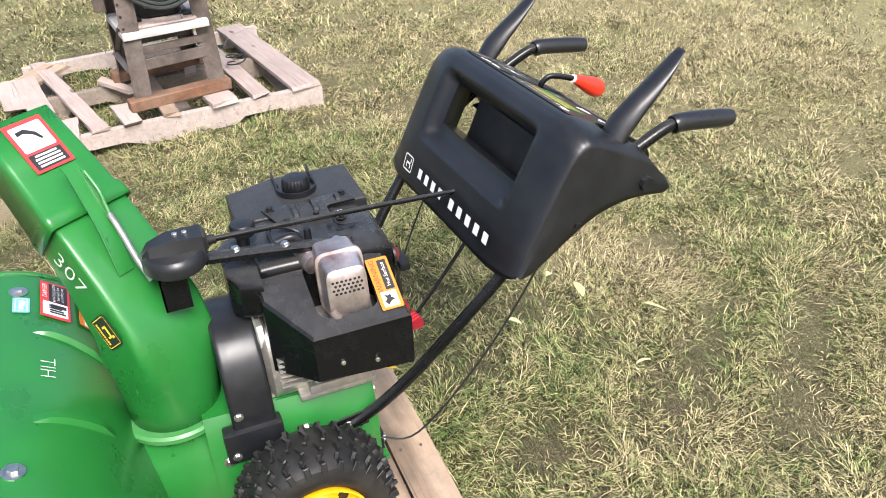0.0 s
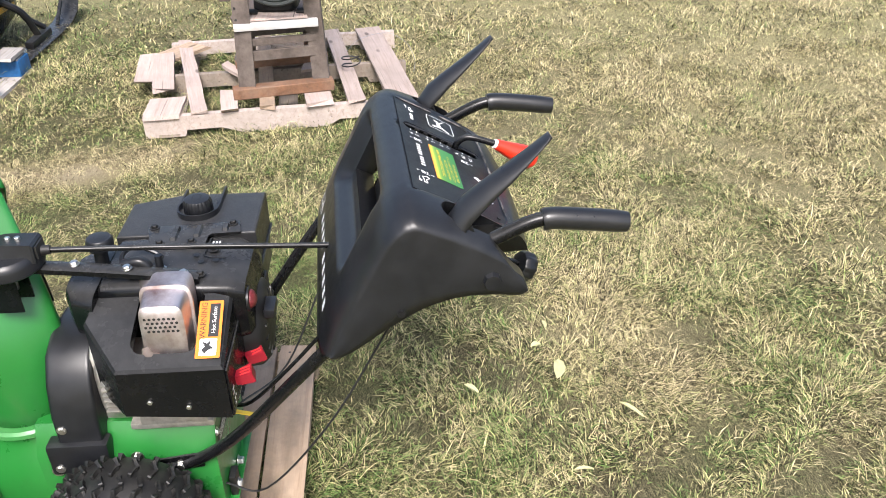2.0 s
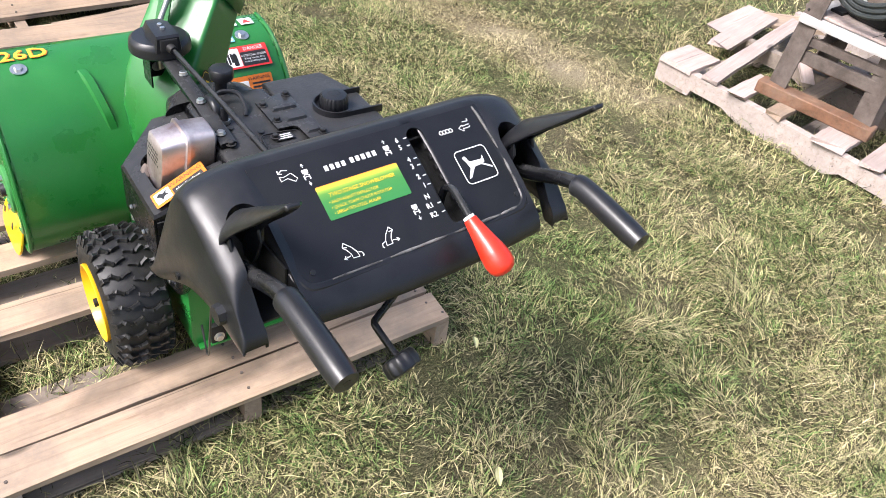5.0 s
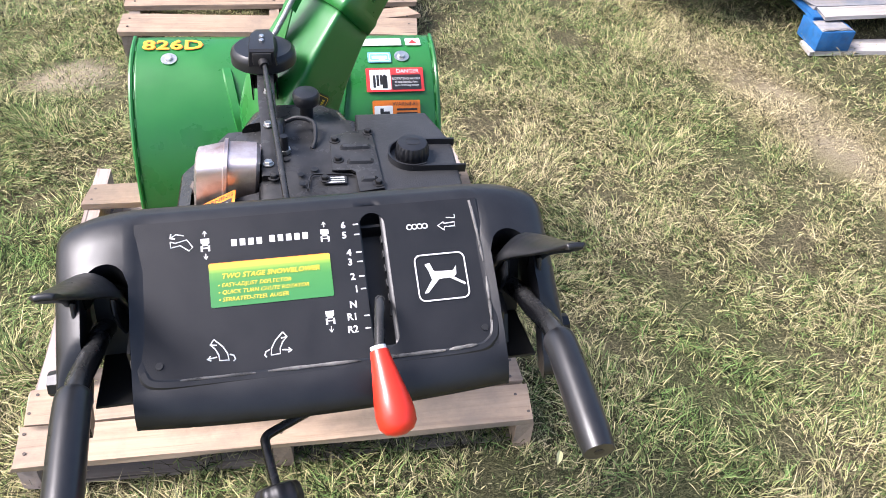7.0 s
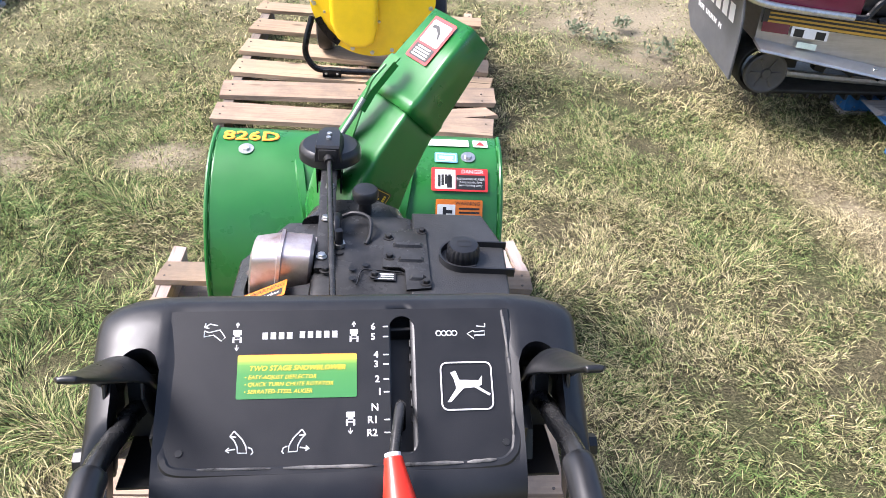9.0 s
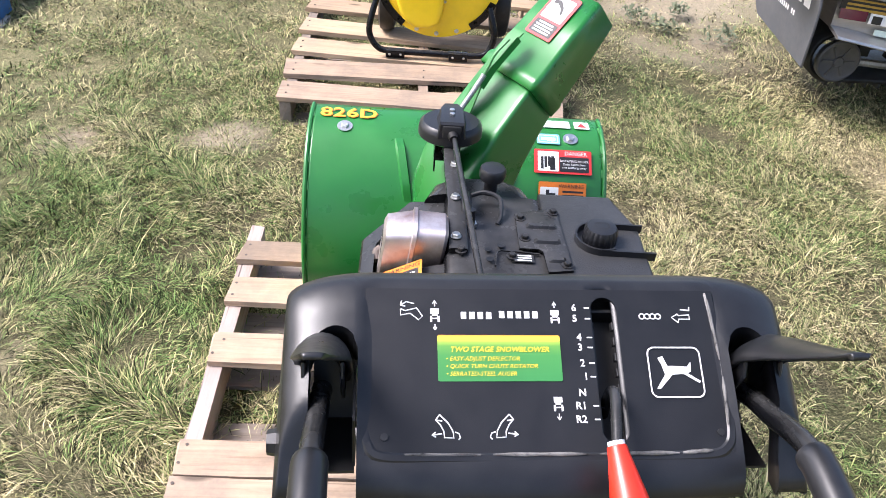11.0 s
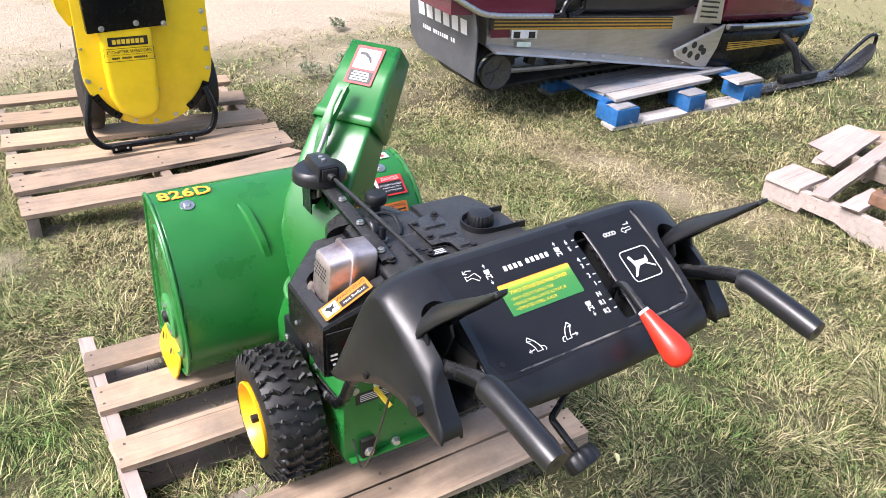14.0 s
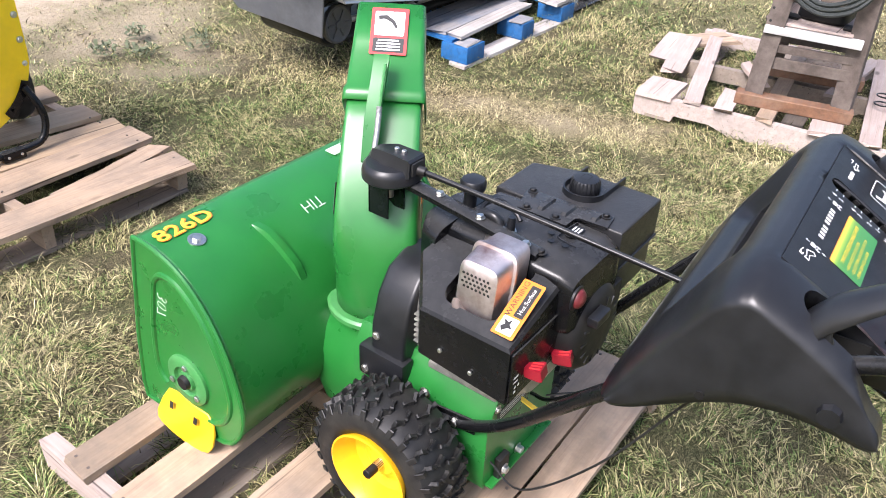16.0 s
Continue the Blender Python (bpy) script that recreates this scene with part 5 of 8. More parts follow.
def chute_drive():
    # rounded gear cover over the rotator
    cover = []
    c = Vector((-0.036, 0.220, 0))
    for z, k in ((0.698, 0.92), (0.702, 1.0), (0.716, 1.0), (0.724, 0.96), (0.729, 0.86)):
        cover.append([Vector((c.x + 0.060 * k * math.cos(a), c.y + 0.054 * k * math.sin(a), z)) for a in [2 * math.pi * i / 32 for i in range(32)]])
    g = part("gear_cover", loft(cover), PLASTIC, blower, "rounded black gear cover of the chute rotator")
    part("cover_ridge", loft([[Vector((-0.036 + x, y, z)) for x, z in ((-w - s, 0.718), (-w, top), (w, top), (w + s, 0.718))] for y, w, top, s in ((0.166, 0.021, 0.747, 0.003), (0.170, 0.022, 0.751, 0.004), (0.225, 0.020, 0.752, 0.010), (0.258, 0.012, 0.744, 0.014), (0.270, 0.006, 0.730, 0.010))]), PLASTIC, g, angle=20)
    part("rod_socket", box((-0.036, 0.1655, 0.733), (0.034, 0.006, 0.024), 0.003), INK, g)
    for y in (0.196, 0.212):
        bolt((-0.036, y, 0.7515), (0, 0.0, 1), g, 0.005, 0.005)
    br = bmesh.new()
    for dx in (-0.024, 0.022):
        add_box(br, (-0.038 + dx, 0.232, 0.660), (0.003, 0.045, 0.075))
    add_box(br, (-0.039, 0.2535, 0.660), (0.049, 0.003, 0.075))
    part("rotator_bracket", br, BLACK, blower, "black channel bracket")
    bolt((-0.038, 0.2520, 0.645), (0, -1, 0), blower, 0.007, 0.005, 0.010)
    part("rotator_stud", cyl((-0.038, 0.226, 0.655), (-0.038, 0.226, 0.700), 0.008, n=12), STEEL, blower)
    # flat support bar and the crank rod
    part("support_bar", loft([[Vector((x + dx, y, z + dz)) for dx, dz in ((-0.015, -0.009), (0.015, -0.009), (0.015, 0.0), (0.012, 0.002), (-0.012, 0.002), (-0.015, 0.0))] for x, y, z in ((-0.034, 0.190, 0.700), (-0.031, 0.10, 0.688), (-0.026, 0.03, 0.676), (-0.024, -0.085, 0.658))]), BLACK, blower, "flat black support bar")
    for y, z in ((0.120, 0.692), (0.034, 0.679), (-0.059, 0.664)):
        bolt((-0.028, y, z), (0, 0.12, 1), blower, 0.0075, 0.007, 0.009)
    part("crank_rod", tube([(-0.034, 0.175, 0.728), (-0.010, -0.07, 0.708), (0.014, -0.312, 0.684), (0.028, -0.45, 0.671), (0.037, -0.540, 0.664)], 0.0052, 10, 4), BLACK, blower, "long thin black crank rod")
    part("rod_joint", cyl((-0.035, 0.168, 0.728), (-0.032, 0.150, 0.727), 0.010, 0.008, 14), BLACK_MATT, blower)
    part("crank_arm", tube([(0.037, -0.530, 0.664), (0.040, -0.550, 0.665), (0.034, -0.561, 0.668), (0.010, -0.578, 0.671), (-0.018, -0.596, 0.673), (-0.025, -0.602, 0.672), (-0.025, -0.612, 0.668), (-0.014, -0.655, 0.643)], 0.0055, 10, 5), BLACK, blower)
    k = bmesh.new()
    d = Vector((0.22, -0.85, -0.50)).normalized()
    p = Vector((-0.016, -0.648, 0.646))
    a, b = ring_frame(d)
    rings = []
    for t, r, f in ((0, 0.016, 0), (0.002, 0.024, 0.05), (0.007, 0.0275, 0.07), (0.021, 0.0285, 0.07), (0.026, 0.0265, 0.05), (0.028, 0.022, 0), (0.0275, 0.008, 0), (0.024, 0.007, 0)):
        rings.append([p + d * t + (a * math.cos(2 * math.pi * i / 72) + b * math.sin(2 * math.pi * i / 72)) * (r * (1 - f * (0.5 + 0.5 * math.cos(10 * 2 * math.pi * i / 72)))) for i in range(72)])
    add_loft(k, rings)
    part("crank_knob", k, PLASTIC, blower, "fluted black crank knob")


chute_drive()


D2 = lambda x, z: Vector((x * 1.1, -0.335, z))


def chassis():
    c = bmesh.new()
    sec = lambda y, zt: [Vector((sx * x, y, z)) for sx, x, z in ((-1, 0.118, 0.160), (-1, 0.122, 0.175), (-1, 0.122, zt - 0.055), (-1, 0.092, zt), (1, 0.092, zt), (1, 0.122, zt - 0.055), (1, 0.122, 0.175), (1, 0.118, 0.160))]
    add_loft(c, [sec(-0.078, 0.375), (sec(-0.074, 0.378)), sec(0.10, 0.388), sec(0.245, 0.392)])
    f = part("chassis", c, GREEN, blower, "green steel gearbox chassis")
    M = frame_at((0.0, -0.0785, 0.27), (1, 0, 0), (0, 0, 1))
    d = plate("data_plate", 0.13, 0.030, INK, f, M @ Matrix.Translation((-0.03, 0.058, 0)), 0.002, label="black data plate with white print")
    bars("print", [(-0.03, 0.066 - 0.005 * k, 0.11, 0.002) for k in range(4)], WHITE, d, M, 0.0012)
    part("hitch_bracket", box((-0.07, -0.086, 0.19), (0.034, 0.014, 0.055), 0.003), BLACK_MATT, f)
    bolt((-0.07, -0.093, 0.185), (0, -1, 0), f, 0.009, 0.008, 0.012)
    bolt((0.0, -0.080, 0.175), (0, -1, 0), f, 0.009, 0.012, 0.012)
    for y, z in ((0.065, 0.326), (0.215, 0.300)):
        bolt((-0.122, y, z), (-1, 0, 0), f, 0.008, 0.007, 0.012)
    part("linkage_rod", tube([(0.03, -0.075, 0.30), (0.02, -0.14, 0.33), (0.03, -0.30, 0.50), (0.06, -0.48, 0.72)], 0.004, 8), BLACK, blower)
    part("control_cable", tube([(-0.10, -0.075, 0.22), (-0.12, -0.16, 0.22), (-0.16, -0.30, 0.42), (-0.19, -0.42, 0.66)], 0.0022, 6), INK, blower)
    part("control_cable", tube([(0.10, -0.075, 0.24), (0.15, -0.18, 0.30), (0.20, -0.28, 0.50), (0.24, -0.40, 0.70)], 0.0022, 6), INK, blower)
    part("cable_tag", box((-0.055, -0.125, 0.358), (0.012, 0.05, 0.002), 0, (35, 0, 25)), DECYEL, blower, "small yellow tag on a cable")
    part("bottom_lip", box((0, -0.086, 0.166), (0.225, 0.018, 0.006), 0.002), GREEN, f)
    for x in (-0.095, -0.045, 0.015, 0.080):
        bolt((x, -0.0785, 0.352), (0, -1, 0), f, 0.006, 0.005, 0.009)
    # belt cover
    bell = [(-0.128, 0.335), (-0.126, 0.43), (-0.108, 0.492), (-0.078, 0.536), (-0.035, 0.553), (0.045, 0.553), (0.085, 0.533), (0.112, 0.49), (0.125, 0.43), (0.125, 0.335)]
    part("belt_cover", prism(bell, 0.080, frame_at((0, 0.196, 0), (1, 0, 0), (0, 0, 1)), 0.009, 3), PLASTIC, blower, "black moulded belt cover")
    part("belt_cover_skirt", box((-0.122, 0.162, 0.340), (0.034, 0.110, 0.070), 0.006), PLASTIC, blower)
    part("gasket_plate", prism([(-0.084, 0.39), (-0.084, 0.53), (-0.07, 0.55), (0.10, 0.575), (0.11, 0.39)], 0.016, frame_at((0, 0.118, 0), (1, 0, 0), (0, 0, 1)), 0.003, 1), ALU, blower, "pale cast engine flange")
    for y, z in ((0.182, 0.405), (0.200, 0.322), (0.122, 0.325)):
        bolt((-0.139 if z < 0.38 else -0.127, y, z), (-1, 0, 0), blower, 0.007, 0.004, 0.009)


chassis()


def engine():
    # crankcase and cast base
    part("crankcase", loft([super_ring((0.0, y, 0.46), Vector((1, 0, 0)), Vector((0, 0, 1)), w, h, 4) for y, w, h in ((0.115, 0.18, 0.14), (0.105, 0.20, 0.17), (-0.10, 0.20, 0.17), (-0.12, 0.17, 0.14))]), ALU, blower, "oily cast aluminium crankcase")
    b = bmesh.new()
    add_box(b, (0, -0.01, 0.395), (0.235, 0.15, 0.014), 0.003)
    add_box(b, (-0.105, -0.015, 0.408), (0.026, 0.12, 0.02), 0.003)
    part("engine_base", b, ALU, blower)
    for y in (-0.06, 0.03):
        bolt((-0.106, y, 0.418), (0, 0, 1), blower, 0.009, 0.008, 0.013)
    for k in range(6):
        part("cooling_fin", box((-0.075, 0.045, 0.44 + 0.012 * k), (0.10, 0.10, 0.004), 0.001), ALU, blower)
    # heat cover round the silencer: open box with a sloping lid
    A = [(-0.187, -0.140), (-0.187, 0.036), (-0.105, 0.100), (-0.020, 0.100), (-0.020, -0.140)]
    zt = lambda x: 0.582 + (x + 0.187) * 0.52 if x < -0.09 else 0.632
    bm = bmesh.new()
    lo = [bm.verts.new((x, y, 0.470 if x > -0.15 or y < 0 else 0.485)) for x, y in A]
    mid = [bm.verts.new((x, y, zt(x) - 0.006)) for x, y in A]
    ctr = Vector((-0.09, -0.02))
    hi = [bm.verts.new((x + (ctr.x - x) * 0.04, y + (ctr.y - y) * 0.04, zt(x))) for x, y in A]
    for p, q in ((lo, mid), (mid, hi)):
        for i in range(5):
            bm.faces.new((p[i], p[(i + 1) % 5], q[(i + 1) % 5], q[i]))
    # the lid with its rounded opening
    hole = [Vector((-0.099 + x, -0.040 + y, 0)) for x, y in round_rect(0.125, 0.112, 0.022, 4)]
    hv = [bm.verts.new((p.x, p.y, zt(p.x))) for p in hole]
    hd = [bm.verts.new((p.x, p.y, zt(p.x) - 0.02)) for p in hole]
    n = len(hv)
    for i in range(n):
        bm.faces.new((hv[i], hv[(i + 1) % n], hd[(i + 1) % n], hd[i]))
    bmesh.ops.triangle_fill(bm, use_beauty=True, use_dissolve=False, edges=[e for e in bm.edges if (e.verts[0] in hi and e.verts[1] in hi) or (e.verts[0] in hv and e.verts[1] in hv)])
    hc = part("heat_cover", bm, BLACK, blower, "black sheet steel heat cover round the silencer", angle=25)
    for x, y, z in ((-0.188, -0.010, 0.515), (-0.188, -0.072, 0.501)):
        bolt((x, y, z), (-1, 0, 0), hc, 0.0045, 0.004, 0.0)
    ML = frame_at((-0.128, -0.114, 0.6155), (0.887, 0, 0.461), (0, 1, 0)) @ Matrix.Translation((0, 0, 0.0015))
    ML = ML @ Matrix.Diagonal((0.9, 0.88, 1, 1))
    d = plate("warning_decal", 0.118, 0.046, DECORANGE, hc, ML, label="orange hot-surface warning decal")
    plate("pictogram_panel", 0.034, 0.032, WHITE, d, ML @ Matrix.Translation((-0.037, 0, 0.0006)), 0.002)
    part("pictogram", prism([(-0.050, 0.006), (-0.042, 0.012), (-0.036, 0.006), (-0.026, 0.011), (-0.030, 0.002), (-0.024, -0.004), (-0.034, -0.003), (-0.040, -0.011), (-0.042, -0.002)], 0.0004, ML @ Matrix.Translation((0, 0, 0.0012))), INK, d, smooth=False)
    text("warning_word", "WARNING", 0.0155, INK, d, ML @ Matrix.Translation((0.018, 0.012, 0.0012)))
    plate("text_panel", 0.068, 0.019, INK, d, ML @ Matrix.Translation((0.018, -0.008, 0.0006)), 0.001)
    text("warning_text", "Hot Surface", 0.0115, WHITE, d, ML @ Matrix.Translation((0.018, -0.008, 0.0014)))
    # silencer
    mf = part("silencer", loft([super_ring((x, -0.044, z), Vector((0, 1, 0)), Vector((0.12, 0, 1)).normalized(), w, h, 6) for x, z, w, h in ((-0.151, 0.622, 0.058, 0.092), (-0.147, 0.623, 0.072, 0.106), (-0.106, 0.626, 0.078, 0.114), (-0.1045, 0.627, 0.087, 0.122), (-0.0985, 0.627, 0.087, 0.122), (-0.097, 0.627, 0.078, 0.114), (-0.052, 0.628, 0.073, 0.108), (-0.046, 0.628, 0.060, 0.094))]), CHROME, blower, "chromed silencer with brown heat stains")
    bm = bmesh.new()
    for r in range(4):
        for k in range(7):
            y, z = -0.069 + 0.0078 * k + (0.0039 if r % 2 else 0), 0.632 + 0.0075 * r
            x = -0.1515 + 0.12 * (z - 0.620)
            add_cyl(bm, (x, y, z), (x + 0.0013, y, z), 0.0026, n=8)
    part("outlet_holes", bm, INK, mf)
    part("outlet_spout", tube([(-0.150, -0.012, 0.598), (-0.158, -0.016, 0.592), (-0.158, -0.030, 0.584)], 0.008, 10), RUSTY, mf)
    part("exhaust_stub", cyl((-0.05, -0.01, 0.640), (-0.005, 0.010, 0.648), 0.022, 0.018, 18), CHROME, mf)
    # blower shroud
    sh = []
    for y, w, h0, h1 in ((-0.168, 0.150, 0.535, 0.612), (-0.160, 0.172, 0.525, 0.634), (-0.135, 0.184, 0.52, 0.648), (0.00, 0.184, 0.52, 0.655), (0.085, 0.180, 0.52, 0.653), (0.100, 0.165, 0.53, 0.640)):
        sh.append(super_ring((0.045, y, (h0 + h1) / 2), Vector((1, 0, 0)), Vector((0, 0, 1)), w, h1 - h0, 7))
    s = part("engine_shroud", loft(sh), BLACK, blower, "black pressed steel engine shroud")
    part("shroud_front", loft([super_ring((x, y, 0.605), Vector((1, 0, 0)), Vector((0, 0, 1)), w, 0.09, 5) for x, y, w in ((0.02, 0.09, 0.20), (0.02, 0.13, 0.17), (0.02, 0.145, 0.12))]), BLACK, s)
    plate("printed_note", 0.040, 0.020, INK, s, pose(0.078, -0.095, 0.6535), 0.001)
    bars("print", [(0.078, -0.089 - 0.006 * k, 0.032, 0.0028) for k in range(3)], WHITE, s, Matrix.Identity(4), 0.6545)
    # raised bracket plate with ribs, joining shroud and tank
    bp = part("bracket_plate", prism([(0.075, 0.023), (0.100, 0.031), (0.148, 0.045), (0.157, -0.130), (0.116, -0.137), (0.113, -0.084), (0.107, -0.078), (0.075, -0.077)], 0.005, pose(0, 0, 0.656), 0.0015, 2), BLACK, s, "black ribbed bracket plate")
    for x0, x1, y in ((0.090, 0.144, -0.014), (0.100, 0.146, -0.056), (0.119, 0.149, -0.106)):
        part("pressed_rib", loft([[Vector((x, y + dy, 0.6600 + dz * h)) for dy, dz in ((-0.0075, 0), (-0.0040, 1), (0.0040, 1), (0.0075, 0))] for x, h in ((x0, 0.0005), (x0 + 0.006, 0.0055), (x1 - 0.006, 0.0055), (x1, 0.0005))]), BLACK, bp)
    for x, y in ((0.083, 0.008), (0.142, 0.030), (0.086, -0.050), (0.148, -0.118), (0.062, -0.094), (-0.020, -0.085)):
        bolt((x, y, 0.661 if x > 0.07 else 0.6555), (0, 0, 1), s, 0.006, 0.007, 0.0095, BLACK_MATT)
    part("cover_seam", tube([(0.034, -0.120, 0.6545), (0.040, -0.084, 0.6555), (0.058, -0.080, 0.6555), (0.108, -0.084, 0.6545)], 0.0016, 6, 4), BLACK, s)
    for x, y in ((0.000, -0.034), (0.024, -0.078), (0.026, -0.104), (0.046, -0.066)):
        part("hole", cyl((x, y, 0.6555), (x, y, 0.6562), 0.006, n=14), INK, s)
    # spark lead and its cap, filler stalk with its fluted cap
    part("spark_lead", tube([(-0.004, 0.052, 0.672), (0.022, 0.054, 0.680), (0.048, 0.040, 0.678), (0.050, 0.010, 0.664), (0.044, -0.005, 0.655)], 0.0042, 8, 6), PLASTIC, blower, "black rubber spark lead")
    part("spark_cap", tube([(-0.012, 0.004, 0.655), (-0.010, 0.006, 0.672), (-0.010, 0.020, 0.682), (-0.008, 0.046, 0.676)], 0.009, 10, 4), PLASTIC, blower)
    part("plug_stalk", cyl((-0.002, -0.013, 0.655), (-0.002, -0.013, 0.688), 0.0075, 0.0065, 14), PLASTIC, blower)
    part("plug_nut", cyl((-0.002, -0.013, 0.655), (-0.002, -0.013, 0.662), 0.011, n=6), STEEL, blower, smooth=False)
    part("filler_stalk", cyl((0.036, 0.105, 0.58), (0.038, 0.098, 0.690), 0.013, 0.012, 16), PLASTIC, blower)
    knob = [(0.014, 0.682), (0.022, 0.684), (0.024, 0.690), (0.024, 0.702), (0.021, 0.706), (0.008, 0.708)]
    part("filler_cap", lathe([(r * 1.0, z) for r, z in knob], 12, Matrix.Translation((0.038, 0.096, 0))), PLASTIC, blower, "fluted black oil filler cap")
    # fuel tank
    plan = [(0.124, 0.099), (0.254, 0.099), (0.287, 0.004), (0.287, -0.163), (0.123, -0.163)]
    inset = lambda k: [(0.205 + (x - 0.205) * k, -0.032 + (y + 0.032) * k) for x, y in plan]
    t = part("fuel_tank", prism(inset(1.0), 0.080, pose(0, 0, 0.576), 0.006, 3), TANK, blower, "black textured fuel tank", angle=50)
    part("tank_bottom", prism(inset(0.965), 0.080, pose(0, 0, 0.498), 0.005, 2), PLASTIC, t)
    part("tank_seam", prism(inset(1.03), 0.006, pose(0, 0, 0.5745), 0.0015, 1), PLASTIC, t)
    cc = Vector((0.212, -0.040, 0))
    part("spill_wall", loft([[cc + Vector((r * math.cos(a), r * math.sin(a), z)) for r, z in ((0.038, 0.652), (0.038, 0.668), (0.0415, 0.668), (0.0415, 0.652))] for a in [radians(60 + 10 * k) for k in range(25)]]), PLASTIC, t)
    part("spill_lip", loft([[Vector((x, y, z)) for y, z in ((y0 - 0.002, 0.652), (y0 - 0.002, 0.667), (y0 + 0.002, 0.667), (y0 + 0.002, 0.652))] for x, y0 in ((0.208, -0.0795), (0.250, -0.080), (0.298, -0.081))]), PLASTIC, t)
    part("spill_lip", loft([[Vector((x, y, z)) for y, z in ((y0 - 0.002, 0.652), (y0 - 0.002, 0.667), (y0 + 0.002, 0.667), (y0 + 0.002, 0.652))] for x, y0 in ((0.230, -0.003), (0.262, -0.003), (0.290, -0.004))]), PLASTIC, t)
    bm = bmesh.new()
    rings = []
    for z, r, f in ((0.654, 0.0275, 0), (0.660, 0.0290, 0.07), (0.680, 0.0280, 0.07), (0.6855, 0.0245, 0.02), (0.687, 0.014, 0)):
        rings.append([cc + Vector((r * (1 - f * (i % 3 == 0)) * math.cos(2 * math.pi * i / 60), r * (1 - f * (i % 3 == 0)) * math.sin(2 * math.pi * i / 60), z)) for i in range(60)])
    cap = part("fuel_cap", loft(rings), PLASTIC, t, "ribbed black fuel cap")
    part("cap_marks", frame_ring(0.024, 0.018, 0.006, 0.002, 0.0008, pose(cc.x, cc.y, 0.687)), BLACK_MATT, cap)
    # recoil starter at the rear
    rc = part("recoil_starter", lathe([(0.088, -0.02), (0.090, 0.0), (0.086, 0.030), (0.072, 0.044), (0.040, 0.050), (0.010, 0.052)], 36, frame_at((0.05, -0.135, 0.500), (1, 0, 0), (0, 0, 1)) ), BLACK_MATT, blower, "finned black recoil starter housing")
    for k in range(14):
        a = 2 * math.pi * k / 14
        part("fin", box((0.05 + 0.052 * math.cos(a), -0.1795, 0.5 + 0.052 * math.sin(a)), (0.026, 0.008, 0.004), 0, (0, -math.degrees(a), 0)), PLASTIC, rc, smooth=False)
    part("starter_grip", box((0.012, -0.192, 0.556), (0.05, 0.022, 0.020), 0.006), PLASTIC, blower)
    # controls on the rear of the engine
    part("primer_bulb", lathe([(0.018, 0), (0.018, 0.004), (0.014, 0.010), (0.006, 0.014)], 20, frame_at((-0.024, -0.163, 0.602), (1, 0, 0), (0, 0, 1))), MAROON, blower, "dark red rubber primer bulb")
    part("primer_ring", lathe([(0.023, 0), (0.023, 0.004), (0.018, 0.005)], 24, frame_at((-0.024, -0.1615, 0.602), (1, 0, 0), (0, 0, 1))), PLASTIC, blower)
    part("control_plate", box((-0.10, -0.142, 0.520), (0.165, 0.004, 0.10), 0.002), BLACK, blower)
    bars("control_print", [(-0.168, 0.52, 0.014, 0.005), (-0.168, 0.51, 0.014, 0.004), (-0.168, 0.498, 0.006, 0.006), (-0.158, 0.498, 0.005, 0.006), (-0.168, 0.488, 0.006, 0.006)], WHITE, blower, frame_at((0, -0.1447, 0), (1, 0, 0), (0, 0, 1)))
    for x, y, z, rz in ((-0.136, -0.158, 0.512, 10), (-0.046, -0.162, 0.482, 20)):
        k = part("control_key", loft([[Vector((dx, -t, dz)) for dx, dz in ((-w, -0.010), (w, -0.010), (w, 0.010), (-w, 0.010))] for t, w in ((0, 0.006), (0.010, 0.010), (0.030, 0.0150), (0.034, 0.0135))]), REDDARK, blower, "red plastic control key")
        k.matrix_basis = pose(x, y + 0.016, z, -14, 0, rz)
        for q in range(3):
            g = part("grip_rib", box((0.0075 * (q - 1), -0.022, 0.0103), (0.0024, 0.018, 0.002)), DECRED, k, smooth=False)
    part("carburettor_cover", box((0.12, -0.145, 0.50), (0.07, 0.05, 0.10), 0.008), BLACK_MATT, blower)


engine()

# ---- dash and handlebars; u to the right, v ahead, in a frame turned a little against the machine ----
DASH = pose(0.012, 0, 0, 0, 0, 3.5)
HALF = 0.275
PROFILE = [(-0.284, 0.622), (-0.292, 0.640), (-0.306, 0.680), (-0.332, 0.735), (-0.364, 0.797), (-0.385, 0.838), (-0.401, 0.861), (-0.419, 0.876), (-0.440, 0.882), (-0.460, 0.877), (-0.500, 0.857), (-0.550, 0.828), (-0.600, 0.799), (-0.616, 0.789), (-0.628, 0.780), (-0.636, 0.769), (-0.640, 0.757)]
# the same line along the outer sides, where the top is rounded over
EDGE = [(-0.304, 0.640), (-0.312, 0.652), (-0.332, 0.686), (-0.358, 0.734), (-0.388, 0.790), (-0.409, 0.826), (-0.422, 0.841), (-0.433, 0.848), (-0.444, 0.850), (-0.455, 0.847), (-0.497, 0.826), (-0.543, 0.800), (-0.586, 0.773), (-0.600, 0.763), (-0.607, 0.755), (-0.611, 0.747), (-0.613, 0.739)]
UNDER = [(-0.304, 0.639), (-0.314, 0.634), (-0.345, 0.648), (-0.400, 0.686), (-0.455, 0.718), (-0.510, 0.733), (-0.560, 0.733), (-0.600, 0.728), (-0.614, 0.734)]


